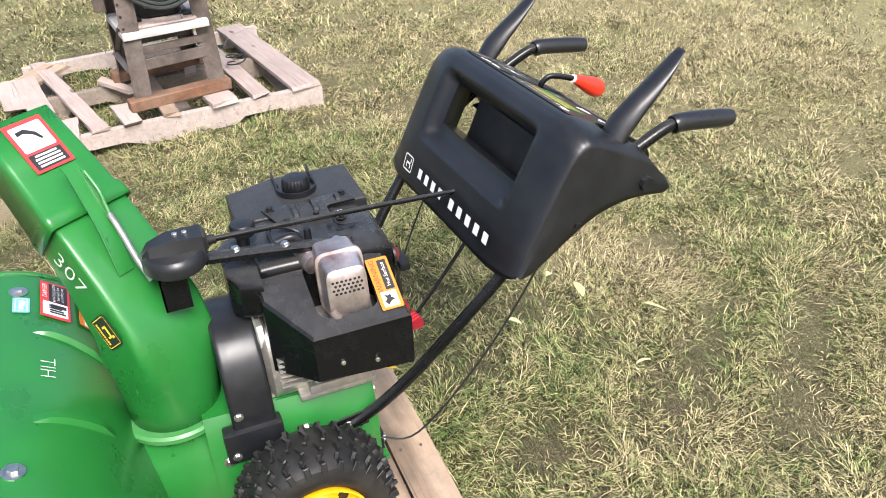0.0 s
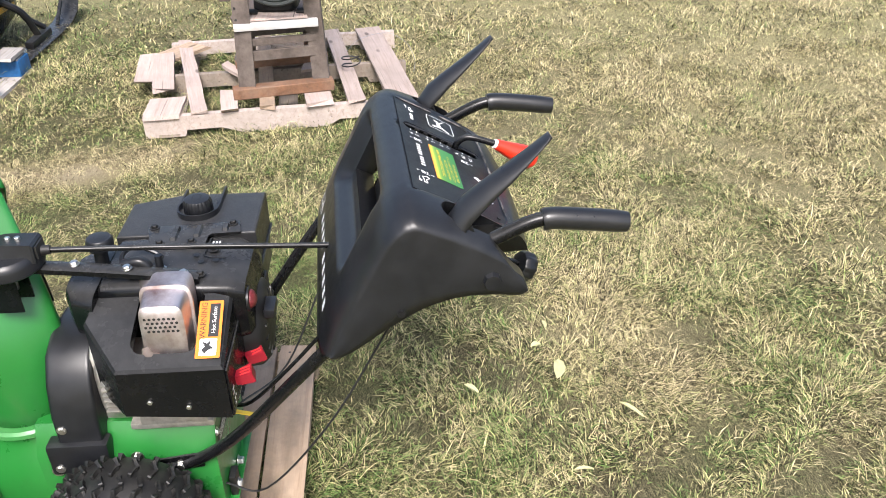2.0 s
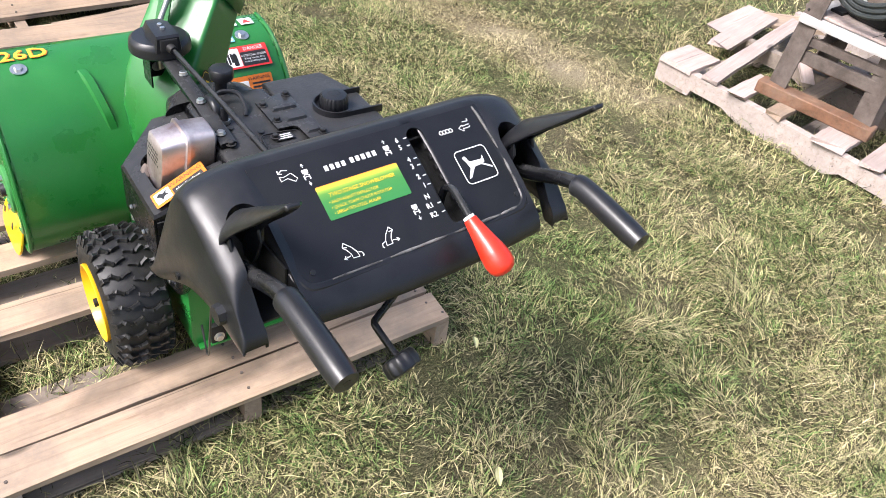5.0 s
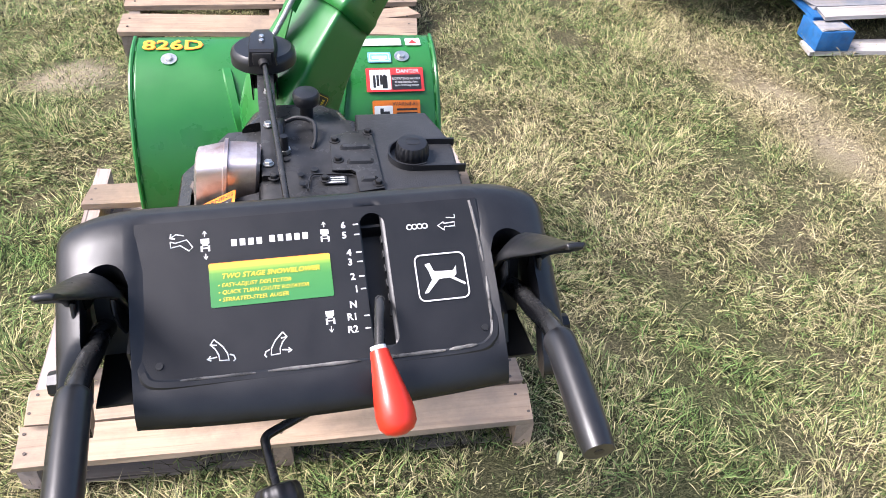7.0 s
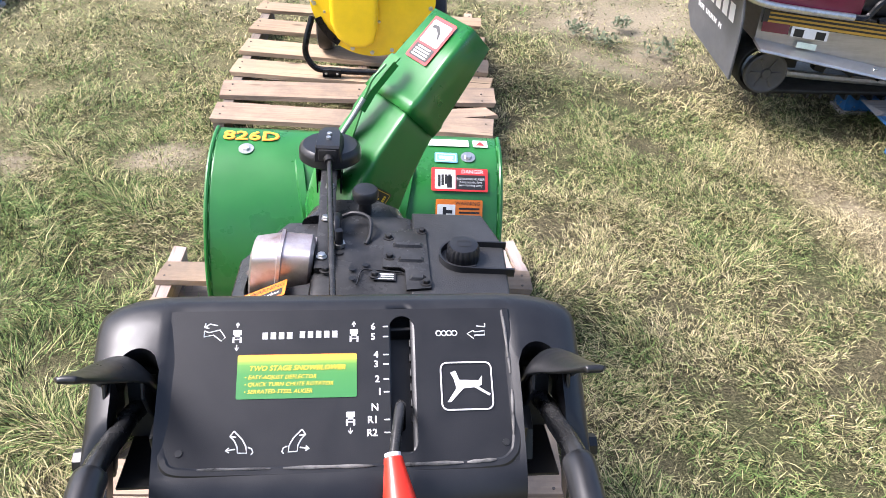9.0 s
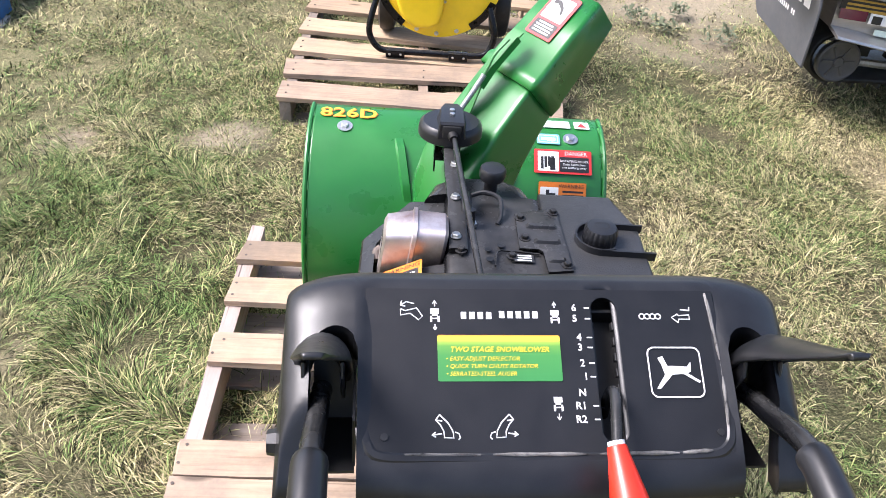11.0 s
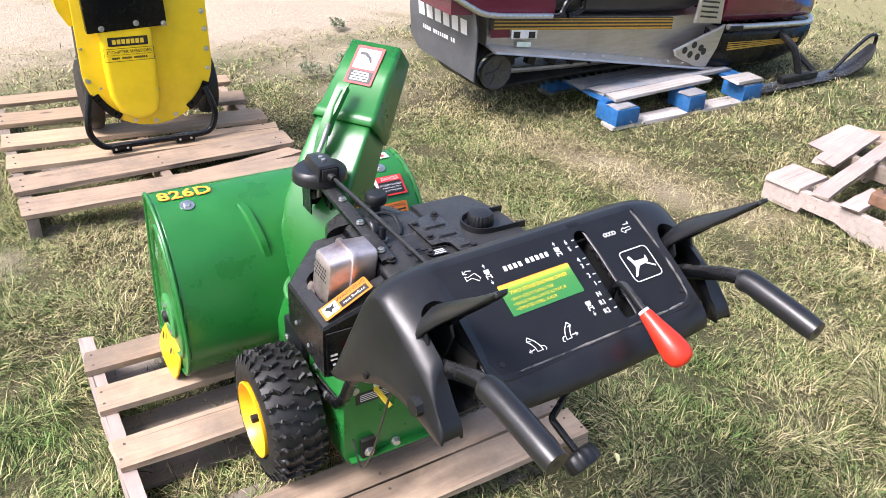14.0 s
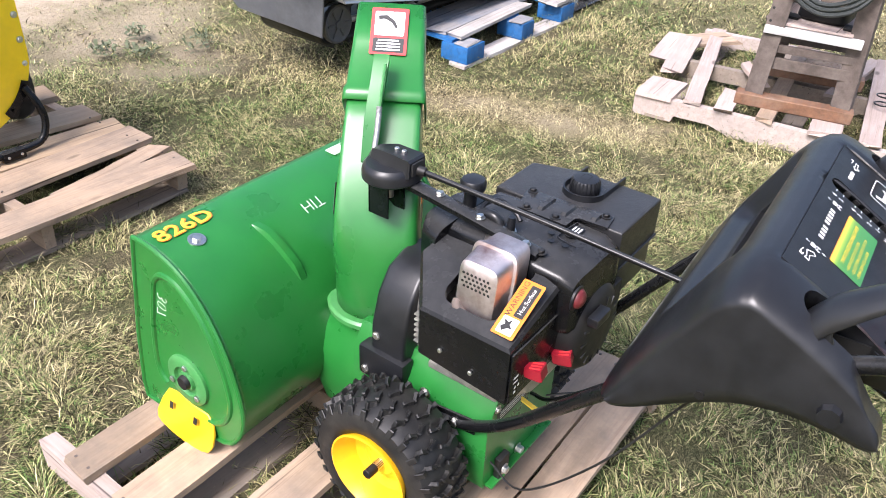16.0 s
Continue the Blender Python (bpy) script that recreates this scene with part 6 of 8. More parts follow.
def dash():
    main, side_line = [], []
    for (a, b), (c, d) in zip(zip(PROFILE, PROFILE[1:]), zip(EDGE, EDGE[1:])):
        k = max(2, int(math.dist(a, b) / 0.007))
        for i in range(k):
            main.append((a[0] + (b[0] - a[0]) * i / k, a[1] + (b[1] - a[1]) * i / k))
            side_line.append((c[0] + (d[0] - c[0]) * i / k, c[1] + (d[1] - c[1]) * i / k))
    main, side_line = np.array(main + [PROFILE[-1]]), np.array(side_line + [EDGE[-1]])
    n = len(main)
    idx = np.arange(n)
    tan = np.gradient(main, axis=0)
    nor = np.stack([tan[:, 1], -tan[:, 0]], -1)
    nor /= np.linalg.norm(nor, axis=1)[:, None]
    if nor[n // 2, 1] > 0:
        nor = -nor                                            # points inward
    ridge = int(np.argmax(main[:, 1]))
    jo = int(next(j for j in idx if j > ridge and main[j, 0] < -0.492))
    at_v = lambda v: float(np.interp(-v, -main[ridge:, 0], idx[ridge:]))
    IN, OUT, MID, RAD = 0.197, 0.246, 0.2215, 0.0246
    half = list(np.linspace(0, IN, 27)) + list(np.linspace(IN, OUT, 10)[1:]) + [0.205 + 0.070 * math.sin(radians(a)) for a in np.linspace(40, 90, 9)]
    us = sorted(set([round(-u, 5) for u in half] + [round(u, 5) for u in half]))
    bm = bmesh.new()
    grid = []
    for u in us:
        q = abs(u)
        near = min(max(q, IN), OUT)
        v0 = -0.5135 + math.sqrt(max(0, RAD ** 2 - (near - MID) ** 2))
        shift = (at_v(v0) - jo) * max(0, 1 - abs(q - near) / 0.012)
        row = []
        for j in range(n):
            f = j + shift * max(0, 1 - abs(j - jo) / 11)
            p = np.array([np.interp(f, idx, main[:, 0]), np.interp(f, idx, main[:, 1])])
            e = np.array([np.interp(f, idx, side_line[:, 0]), np.interp(f, idx, side_line[:, 1])])
            back = min(1, max(0, (-0.46 - p[0]) / 0.06)) if j > ridge else 0
            s0 = 0.178 + 0.042 * back
            k = min(1, max(0, q - s0) / (HALF - s0))
            w = 1 - math.sqrt(max(0, 1 - k * k))
            if j > ridge and q > 0.243:                       # the arms' own rounded ends
                w = max(w, min(1, max(0, (-0.55 - p[0]) / 0.06)))
            off = 0.0
            if j < ridge and p[0] > -0.41:                    # hollow round the window in the front face
                off += 0.026 * min(1, max(0, (0.178 - q) / 0.022)) * min(1, max(0, (p[1] - 0.722) / 0.022)) * min(1, max(0, (0.862 - p[1]) / 0.018))
            if j > ridge and p[0] < -0.445:                   # sunk control field on the top
                off += 0.005 * min(1, max(0, (0.193 - q) / 0.008)) * min(1, max(0, (-0.446 - p[0]) / 0.008)) * min(1, max(0, (p[0] + 0.612) / 0.008))
            p = p + nor[min(n - 1, int(round(f)))] * off
            r = p * (1 - w) + e * w
            bow = (u / 0.25) ** 2 * 0.016 * min(1, max(0, (-0.56 - p[0]) / 0.08)) * (1 - w)
            row.append((u, float(r[0]) + bow, float(r[1])))
        grid.append(row)
    vs = [[bm.verts.new(p) for p in row] for row in grid]
    for i in range(len(us) - 1):
        um = (us[i] + us[i + 1]) / 2
        hole_col = IN < abs(um) < OUT
        for j in range(n - 1):
            y, z = (grid[i][j][1] + grid[i + 1][j + 1][1]) / 2, (main[j, 1] + main[j + 1, 1]) / 2
            if j < ridge and abs(um) < 0.150 and 0.762 < z < 0.842:
                continue                                            # window
            if hole_col and j >= jo:
                continue                                            # openings for grips and levers
            if abs(um - 0.066) < 0.0125 and j > ridge and -0.592 < y < -0.452:
                continue                                            # shift slot
            bm.faces.new((vs[i][j], vs[i][j + 1], vs[i + 1][j + 1], vs[i + 1][j]))
        if hole_col:                                                # lip round the front of the opening
            lo = [bm.verts.new(vs[k][jo].co + Vector((0, 0.006, -0.034))) for k in (i, i + 1)]
            bm.faces.new((vs[i][jo], vs[i + 1][jo], lo[1], lo[0]))
    for i, u in enumerate(us):
        if abs(abs(u) - IN) < 1e-4 or abs(abs(u) - OUT) < 1e-4:     # walls of the openings
            inner = abs(u) < MID
            lo = [bm.verts.new((u, vs[i][j].co.y, min(vs[i][j].co.z - 0.001, 0.756 if inner else max(0.733, vs[i][j].co.z - 0.036)))) for j in range(jo, n)]
            for a in range(n - 1 - jo):
                bm.faces.new((vs[i][jo + a], vs[i][jo + a + 1], lo[a + 1], lo[a]))
    # the window's frame, turned inward
    win = lambda i, j: 0 <= j < ridge and abs(us[i] + us[i + 1]) / 2 < 0.150 and 0.762 < (main[j, 1] + main[j + 1, 1]) / 2 < 0.842
    turned = {}
    for i in range(1, len(us) - 2):
        for j in range(1, ridge):
            if not win(i, j):
                continue
            for di, dj, p, q in ((-1, 0, (i, j), (i, j + 1)), (1, 0, (i + 1, j), (i + 1, j + 1)), (0, -1, (i, j), (i + 1, j)), (0, 1, (i, j + 1), (i + 1, j + 1))):
                if win(i + di, j + dj):
                    continue
                for k in (p, q):
                    if k not in turned:
                        turned[k] = bm.verts.new(vs[k[0]][k[1]].co + Vector((0, nor[k[1], 0], nor[k[1], 1])) * 0.036)
                bm.faces.new((vs[p[0]][p[1]], vs[q[0]][q[1]], turned[q], turned[p]))
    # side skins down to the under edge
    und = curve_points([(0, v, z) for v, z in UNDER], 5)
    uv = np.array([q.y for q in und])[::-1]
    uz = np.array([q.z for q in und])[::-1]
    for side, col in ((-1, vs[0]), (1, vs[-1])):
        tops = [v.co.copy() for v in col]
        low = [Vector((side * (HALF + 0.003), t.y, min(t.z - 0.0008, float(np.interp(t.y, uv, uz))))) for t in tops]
        prev = col
        for k in range(1, 7):
            f = k / 6
            cur = [bm.verts.new(t.lerp(lo, f) + Vector((side * 0.004 * math.sin(math.pi * f), 0, 0))) for t, lo in zip(tops, low)]
            for a in range(n - 1):
                bm.faces.new((prev[a], prev[a + 1], cur[a + 1], cur[a]))
            prev = cur
    bmesh.ops.remove_doubles(bm, verts=bm.verts, dist=0.0005)
    bmesh.ops.delete(bm, geom=[v for v in bm.verts if not v.link_faces], context="VERTS")
    bmesh.ops.transform(bm, matrix=DASH, verts=bm.verts)
    d = part("dash_housing", bm, PLASTIC, blower, "large rounded black plastic control dash", angle=60)
    s = d.modifiers.new("thickness", "SOLIDIFY")
    s.thickness, s.offset = 0.0035, -1
    # inner steel tray seen through the window and the slot
    bt = bmesh.new()
    add_box(bt, (-0.034, -0.428, 0.785), (0.28, 0.004, 0.160), 0.001, (24, 0, 0))
    part("inner_tray", bt, BLACK_MATT, d).matrix_basis = DASH
    for u, v, z in ((0.11, -0.452, 0.83), (-0.075, -0.440, 0.785)):
        bolt(DASH @ Vector((u, v, z)), (0, 1, -0.4), d, 0.007, 0.006, 0.010, RUSTY)
    for side in (-1, 1):
        part("side_knob", cyl(DASH @ Vector((side * 0.277, -0.557, 0.760)), DASH @ Vector((side * 0.289, -0.557, 0.760)), 0.015, 0.013, 8), PLASTIC, d)
        part("side_screw", cyl(DASH @ Vector((side * 0.277, -0.419, 0.712)), DASH @ Vector((side * 0.282, -0.419, 0.712)), 0.006, n=12), BLACK_MATT, d)
    # printed marks on the front: a framed badge and ten blocks for the maker's name
    MF = DASH @ frame_at((0.0, -0.3005, 0.662), (-1, 0, 0), (0, -0.33, 0.94)) @ Matrix.Translation((0, 0, 0.0015))
    blocks("letter_block", letters(4, 0.126, 0.021, 0.48, -0.074, -0.001) + letters(5, 0.176, 0.021, 0.48, 0.096, -0.001), WHITE, d, MF)
    fb = part("front_badge", frame_ring(0.040, 0.036, 0.006, 0.003, 0.0006, MF @ Matrix.Translation((-0.182, 0.0, 0))), WHITE, d, "white outlined badge", smooth=False)
    bars("badge_mark", [(-0.182, 0.0, 0.018, 0.005), (-0.189, -0.006, 0.004, 0.009), (-0.174, -0.006, 0.004, 0.009), (-0.172, 0.007, 0.004, 0.009)], WHITE, fb, MF)
    # control field
    MP = DASH @ pose(0, -0.525, 0.8385, 29.8, 0, 0) @ Matrix.Translation((0, 0, -0.0022))
    f = part("control_field", field_with_slot(), PANEL, d, "dark control field with white print")
    f.matrix_basis = MP
    bl = bmesh.new()
    for c, q in (((0.066, -0.002, -0.040), (0.050, 0.180, 0.003)), ((0.0425, -0.002, -0.022), (0.003, 0.180, 0.036)), ((0.0895, -0.002, -0.022), (0.003, 0.180, 0.036)), ((0.066, 0.087, -0.022), (0.050, 0.003, 0.036)), ((0.066, -0.091, -0.022), (0.050, 0.003, 0.036))):
        add_box(bl, c, q)
    part("slot_liner", bl, INK, f, smooth=False)
    for k in range(6):
        part("gate_tooth", box((0.078, 0.045 - 0.017 * k, -0.006), (0.008, 0.009, 0.008), 0.001), BLACK_MATT, f, smooth=False)
    up = Matrix.Translation((0, 0, 0.0014))
    T = lambda x, y: up @ Matrix.Translation((x, y, 0))
    st = plate("instruction_sticker", 0.130, 0.0495, STICKER, f, T(-0.050, 0.0085), 0.002, label="green and yellow instruction sticker")
    hi = Matrix.Translation((0, 0, 0.0016))
    text("sticker_title", "TWO STAGE SNOWBLOWER", 0.0080, DECYEL, st, T(-0.050, 0.0172) @ hi, shear=0.25, bold=0.0001)
    for k, s_ in enumerate(("\u2022 EASY-ADJUST DEFLECTOR", "\u2022 QUICK TURN CHUTE ROTATOR", "\u2022 SERRATED-STEEL AUGER")):
        text("sticker_line", s_, 0.0063, DECYEL, st, T(-0.107, 0.0073 - 0.0080 * k) @ hi, "LEFT", 0.25)
    blocks("letter_block", letters(4, 0.036, 0.0078, 0.36, -0.073, 0.055) + letters(5, 0.045, 0.0078, 0.36, -0.0275, 0.056), WHITE, f, Matrix.Identity(4), 0.0016)
    for s_, x, y in (("6", 0.0335, 0.064), ("5", 0.0335, 0.052), ("4", 0.0365, 0.031), ("3", 0.0365, 0.020), ("2", 0.0375, 0.003), ("1", 0.040, -0.0115), ("N", 0.0345, -0.0285), ("R1", 0.032, -0.042), ("R2", 0.031, -0.056)):
        text("gear_mark", s_, 0.0108, WHITE, f, T(x, y), bold=0.0002)
    blocks("gear_dash", [(0.0475, y, 0.006, 0.0014) for y in (0.064, 0.052, 0.031, 0.020, 0.003, -0.0115, -0.042, -0.056)], WHITE, f, Matrix.Identity(4), 0.0016)
    b = part("logo_frame", frame_ring(0.0585, 0.0550, 0.008, 0.0016, 0.0016, T(0.1365, -0.0070)), WHITE, f, "white outlined maker's badge", smooth=False)
    part("logo_mark", prism([(0.1190, 0.0085), (0.1245, 0.0105), (0.1285, 0.0000), (0.1500, -0.0010), (0.1545, 0.0045), (0.1535, -0.0060), (0.1490, -0.0085), (0.1330, -0.0095), (0.1185, -0.0245), (0.1145, -0.0245), (0.1250, -0.0095), (0.1225, 0.0010)], 0.0003, Matrix.Translation((0, 0, 0.0016))), WHITE, b, smooth=False)
    part("logo_mark", prism([(0.1455, -0.0088), (0.1500, -0.0082), (0.1630, -0.0165), (0.1615, -0.0185)], 0.0003, Matrix.Translation((0, 0, 0.0016))), WHITE, b, smooth=False)

    def icon_machine(x, y, arrow):
        bm = bmesh.new()
        x0_, y0_ = x, y
        x = y = 0.0
        quads = [(x - 0.0055, y + 0.002, x + 0.0055, y + 0.009), (x - 0.0035, y - 0.001, x + 0.0035, y + 0.002), (x - 0.006, y - 0.009, x - 0.0035, y - 0.001), (x + 0.0035, y - 0.009, x + 0.006, y - 0.001), (x - 0.004, y - 0.005, x + 0.004, y - 0.0035)]
        for x0, y0, x1, y1 in quads:
            bm.faces.new([bm.verts.new(p) for p in ((x0, y0, 0.0016), (x1, y0, 0.0016), (x1, y1, 0.0016), (x0, y1, 0.0016))])
        for s_ in arrow:
            yy = y + s_ * 0.012
            for p in (((x - 0.0006, yy), (x + 0.0006, yy), (x + 0.0006, yy + s_ * 0.006), (x - 0.0006, yy + s_ * 0.006)), ((x - 0.003, yy + s_ * 0.004), (x - 0.0022, yy + s_ * 0.0035), (x, yy + s_ * 0.007), (x, yy + s_ * 0.0085)), ((x + 0.003, yy + s_ * 0.004), (x + 0.0022, yy + s_ * 0.0035), (x, yy + s_ * 0.007), (x, yy + s_ * 0.0085))):
                bm.faces.new([bm.verts.new((*q, 0.0016)) for q in p])
        bmesh.ops.transform(bm, matrix=Matrix.Translation((x0_, y0_, 0)) @ Matrix.Diagonal((0.82, 0.82, 1, 1)), verts=bm.verts)
        part("drive_symbol", bm, WHITE, f, smooth=False)

    icon_machine(-0.117, 0.055, (1, -1))
    icon_machine(0.012, 0.054, (1,))
    icon_machine(0.008, -0.040, (-1,))

    def line_icon(name, pts, r=0.0007):
        bm = bmesh.new()
        for seq in pts:
            add_tube(bm, [(x, y, 0.0013) for x, y in seq], r, 4, 1)
        part(name, bm, WHITE, f, smooth=False)

    for s_, x in ((-1, -0.110), (1, -0.048)):
        X = lambda a: x + s_ * a
        line_icon("chute_symbol", [[(X(0.0045), -0.050), (X(0.0085), -0.0555), (X(0.0040), -0.0600), (X(0.0005), -0.0670), (X(0.0), -0.0730), (X(-0.0095), -0.0735), (X(-0.0085), -0.0665), (X(-0.0040), -0.0585), (X(0.0045), -0.050)], [(X(0.0085), -0.0555), (X(0.0020), -0.0565)],
                  [(X(-0.0105), -0.0675), (X(-0.0145), -0.0690), (X(-0.0160), -0.0730), (X(-0.0140), -0.0750)], [(X(0.0025), -0.0690), (X(0.0125), -0.0705)], [(X(0.0090), -0.0675), (X(0.0125), -0.0705), (X(0.0085), -0.0725)]])
    line_icon("lever_symbol", [[(-0.153, 0.062), (-0.148, 0.060), (-0.136, 0.063), (-0.130, 0.054), (-0.134, 0.050), (-0.143, 0.057), (-0.153, 0.055), (-0.153, 0.062)], [(-0.153, 0.066), (-0.147, 0.070), (-0.139, 0.068)], [(-0.153, 0.066), (-0.152, 0.071)], [(-0.153, 0.066), (-0.148, 0.065)]])
    line_icon("auger_symbol", [[(0.108 + 0.006 * k + 0.003 * math.cos(a), 0.055 + 0.003 * math.sin(a)) for a in [radians(40 * q) for q in range(10)]] for k in range(4)] + [[(0.148, 0.058), (0.141, 0.054), (0.148, 0.048), (0.149, 0.052), (0.161, 0.052), (0.161, 0.057), (0.149, 0.056), (0.148, 0.058)], [(0.152, 0.063), (0.162, 0.062), (0.162, 0.066)]])
    # scuffed rear edge of the field, and its small screws
    line = curve_points([(-0.184, -0.060, 0), (-0.181, -0.076, 0), (-0.168, -0.0855, 0), (-0.10, -0.0870, 0), (0.0, -0.0875, 0), (0.09, -0.0875, 0), (0.158, -0.0862, 0), (0.176, -0.081, 0), (0.1825, -0.066, 0), (0.1840, -0.02, 0), (0.1835, 0.03, 0), (0.180, 0.082, 0)], 6)
    ridge_rows = []
    for k, q in enumerate(line):
        t = (line[min(k + 1, len(line) - 1)] - line[max(k - 1, 0)]).normalized()
        out = Vector((t.y, -t.x, 0))
        h = min(1.0, k / 8)
        ridge_rows.append([q + out * o + Vector((0, 0, z)) for o, z in ((0, 0.0004), (0.0030, 0.0006 + 0.0020 * h), (0.0090, 0.0006 + 0.0022 * h), (0.0150, -0.0020), (0.0075, -0.0040))])
    part("raised_edge", loft(ridge_rows), PLASTIC, f, "moulded raised edge of the field", angle=25)
    # scuffs; the two on the right rim also paint in its highlight line
    for a, b_, r in (((-0.062, -0.0902, 0.0030), (0.035, -0.0908, 0.0033), 0.0024), ((0.046, -0.0908, 0.0030), (0.128, -0.0906, 0.0034), 0.0027), ((0.132, -0.0904, 0.0030), (0.164, -0.0884, 0.0033), 0.0025), ((0.1850, -0.062, 0.0030), (0.1872, -0.012, 0.0030), 0.0022), ((0.1868, 0.006, 0.0030), (0.1836, 0.074, 0.0030), 0.0020), ((-0.150, -0.0892, 0.0026), (-0.075, -0.0902, 0.0028), 0.0018)):
        part("scuff", tube([a, Vector(a).lerp(Vector(b_), 0.5), b_], r, 8, 5, [0.0009, r, r * 0.7, r, 0.0009]), SCUFF, f, "scraped pale edge")
    for x, y in ((-0.170, -0.072), (0.176, -0.070)):
        part("field_screw", cyl((x, y, 0.0008), (x, y, 0.003), 0.0038, n=12), INK, f)
    return d


def field_with_slot():
    """The sunk field as a plate in two halves that meet round the rounded shift slot."""
    bm = bmesh.new()
    cx, r, y0, y1 = 0.066, 0.0145, -0.066, 0.062
    for sx, xe in ((-1, -0.190), (1, 0.190)):
        arc = [(cx + sx * r * math.sin(radians(a)), y1 + r * math.cos(radians(a))) for a in range(0, 91, 15)] + [(cx + sx * r * math.sin(radians(a)), y0 + r * math.cos(radians(a))) for a in range(90, 181, 15)]
        out = [(cx, 0.085)] + arc + [(cx, -0.090), (xe, -0.090), (xe, 0.085)]
        add_prism(bm, out if sx < 0 else out[::-1], 0.003)
    bmesh.ops.transform(bm, matrix=Matrix.Translation((0, 0, -0.002)), verts=bm.verts)
    return bm


dash()
D3 = lambda u, v, z: DASH @ Vector((u, v, z))
for s in (-1, 1):
    part("handle_tube", tube([(s * 0.128, 0.030, 0.300), (s * 0.130, -0.045, 0.318), D3(s * 0.170, -0.130, 0.400), D3(s * 0.215, -0.260, 0.565), D3(s * 0.232, -0.36, 0.675), D3(s * 0.236, -0.50, 0.775), D3(s * 0.237, -0.565, 0.806), D3(s * 0.238, -0.620, 0.831), D3(s * 0.238, -0.655, 0.836), D3(s * 0.238, -0.72, 0.829)], 0.0115, 14, 6), BLACK, blower, "bent black steel handle tube")
    part("handle_foot", box((s * 0.129, 0.000, 0.309), (0.006, 0.11, 0.034), 0.003, (-8, 0, 0)), BLACK, blower)
    bolt((s * 0.133, -0.013, 0.308), (s, 0, 0), blower, 0.009, 0.007, 0.012)
    g = [D3(s * 0.238, -0.640, 0.8345), D3(s * 0.2385, -0.66, 0.836), D3(s * 0.2385, -0.72, 0.8285), D3(s * 0.2385, -0.772, 0.8205)]
    part("grip", tube(g, 0.0175, 18, 5, [0.0165, 0.0176, 0.0172, 0.0172, 0.0174, 0.0174, 0.0174, 0.0174, 0.0174, 0.0158]), GRIP, blower, "ribless black rubber grip")
    part("grip_end_hole", cyl(D3(s * 0.2385, -0.7722, 0.8205), D3(s * 0.2385, -0.7728, 0.8204), 0.005, n=12), INK, blower)
    # trigger lever: a saddle-shaped blade from the tube up to a thin tip
    bm = bmesh.new()
    rows = []
    for t, v, z, w, h in ((0, -0.478, 0.815, 0.027, 0.042), (0.12, -0.500, 0.852, 0.030, 0.040), (0.25, -0.520, 0.880, 0.030, 0.034), (0.42, -0.553, 0.905, 0.028, 0.025), (0.62, -0.590, 0.931, 0.025, 0.016), (0.82, -0.618, 0.952, 0.020, 0.009), (0.95, -0.638, 0.968, 0.014, 0.004), (1, -0.643, 0.972, 0.010, 0.001)):
        rows.append([D3(s * 0.232 + w * math.sin(a) * (1 + 0.0 * t), v - h * (1 - math.cos(a)) * 0.2, z - h * (1 - math.cos(a)) * 1.2) for a in [radians(q) for q in range(-80, 81, 16)]])
    vs = [[bm.verts.new(p) for p in r] for r in rows]
    for a, b in zip(vs, vs[1:]):
        for i in range(len(a) - 1):
            bm.faces.new((a[i], a[i + 1], b[i + 1], b[i]))
    lv = part("trigger_lever", bm, GRIP, blower, "curved black plastic trigger lever", angle=70)
    sm = lv.modifiers.new("thickness", "SOLIDIFY")
    sm.thickness, sm.offset = 0.006, -1
    part("lever_cheek", prism([(-0.482, 0.815), (-0.505, 0.838), (-0.528, 0.846), (-0.535, 0.830), (-0.525, 0.80), (-0.51, 0.775), (-0.488, 0.775)], 0.005, DASH @ frame_at((s * 0.232 + 0.017, 0, 0), (0, 1, 0), (0, 0, 1)), 0.0015, 1), PLASTIC, lv)
    part("lever_cheek", prism([(-0.482, 0.815), (-0.505, 0.838), (-0.528, 0.846), (-0.535, 0.830), (-0.525, 0.80), (-0.51, 0.775), (-0.488, 0.775)], 0.005, DASH @ frame_at((s * 0.232 - 0.022, 0, 0), (0, 1, 0), (0, 0, 1)), 0.0015, 1), PLASTIC, lv)
    bw = bmesh.new()
    add_box(bw, (s * 0.2215, -0.4865, 0.785), (0.046, 0.003, 0.10), 0, (-20, 0, 0))
    add_box(bw, (s * 0.2215, -0.535, 0.738), (0.044, 0.10, 0.003), 0, (-8, 0, 0))
    add_box(bw, (s * 0.2000, -0.530, 0.775), (0.003, 0.085, 0.070))
    part("lever_well", bw, INK, lv, smooth=False).matrix_basis = DASH
    part("lever_tail", prism([(-0.520, 0.79), (-0.550, 0.782), (-0.568, 0.752), (-0.563, 0.738), (-0.55, 0.742), (-0.53, 0.762)], 0.014, DASH @ frame_at((s * 0.232 - 0.03, 0, 0), (0, 1, 0), (0, 0, 1)), 0.004, 2), PLASTIC, lv)
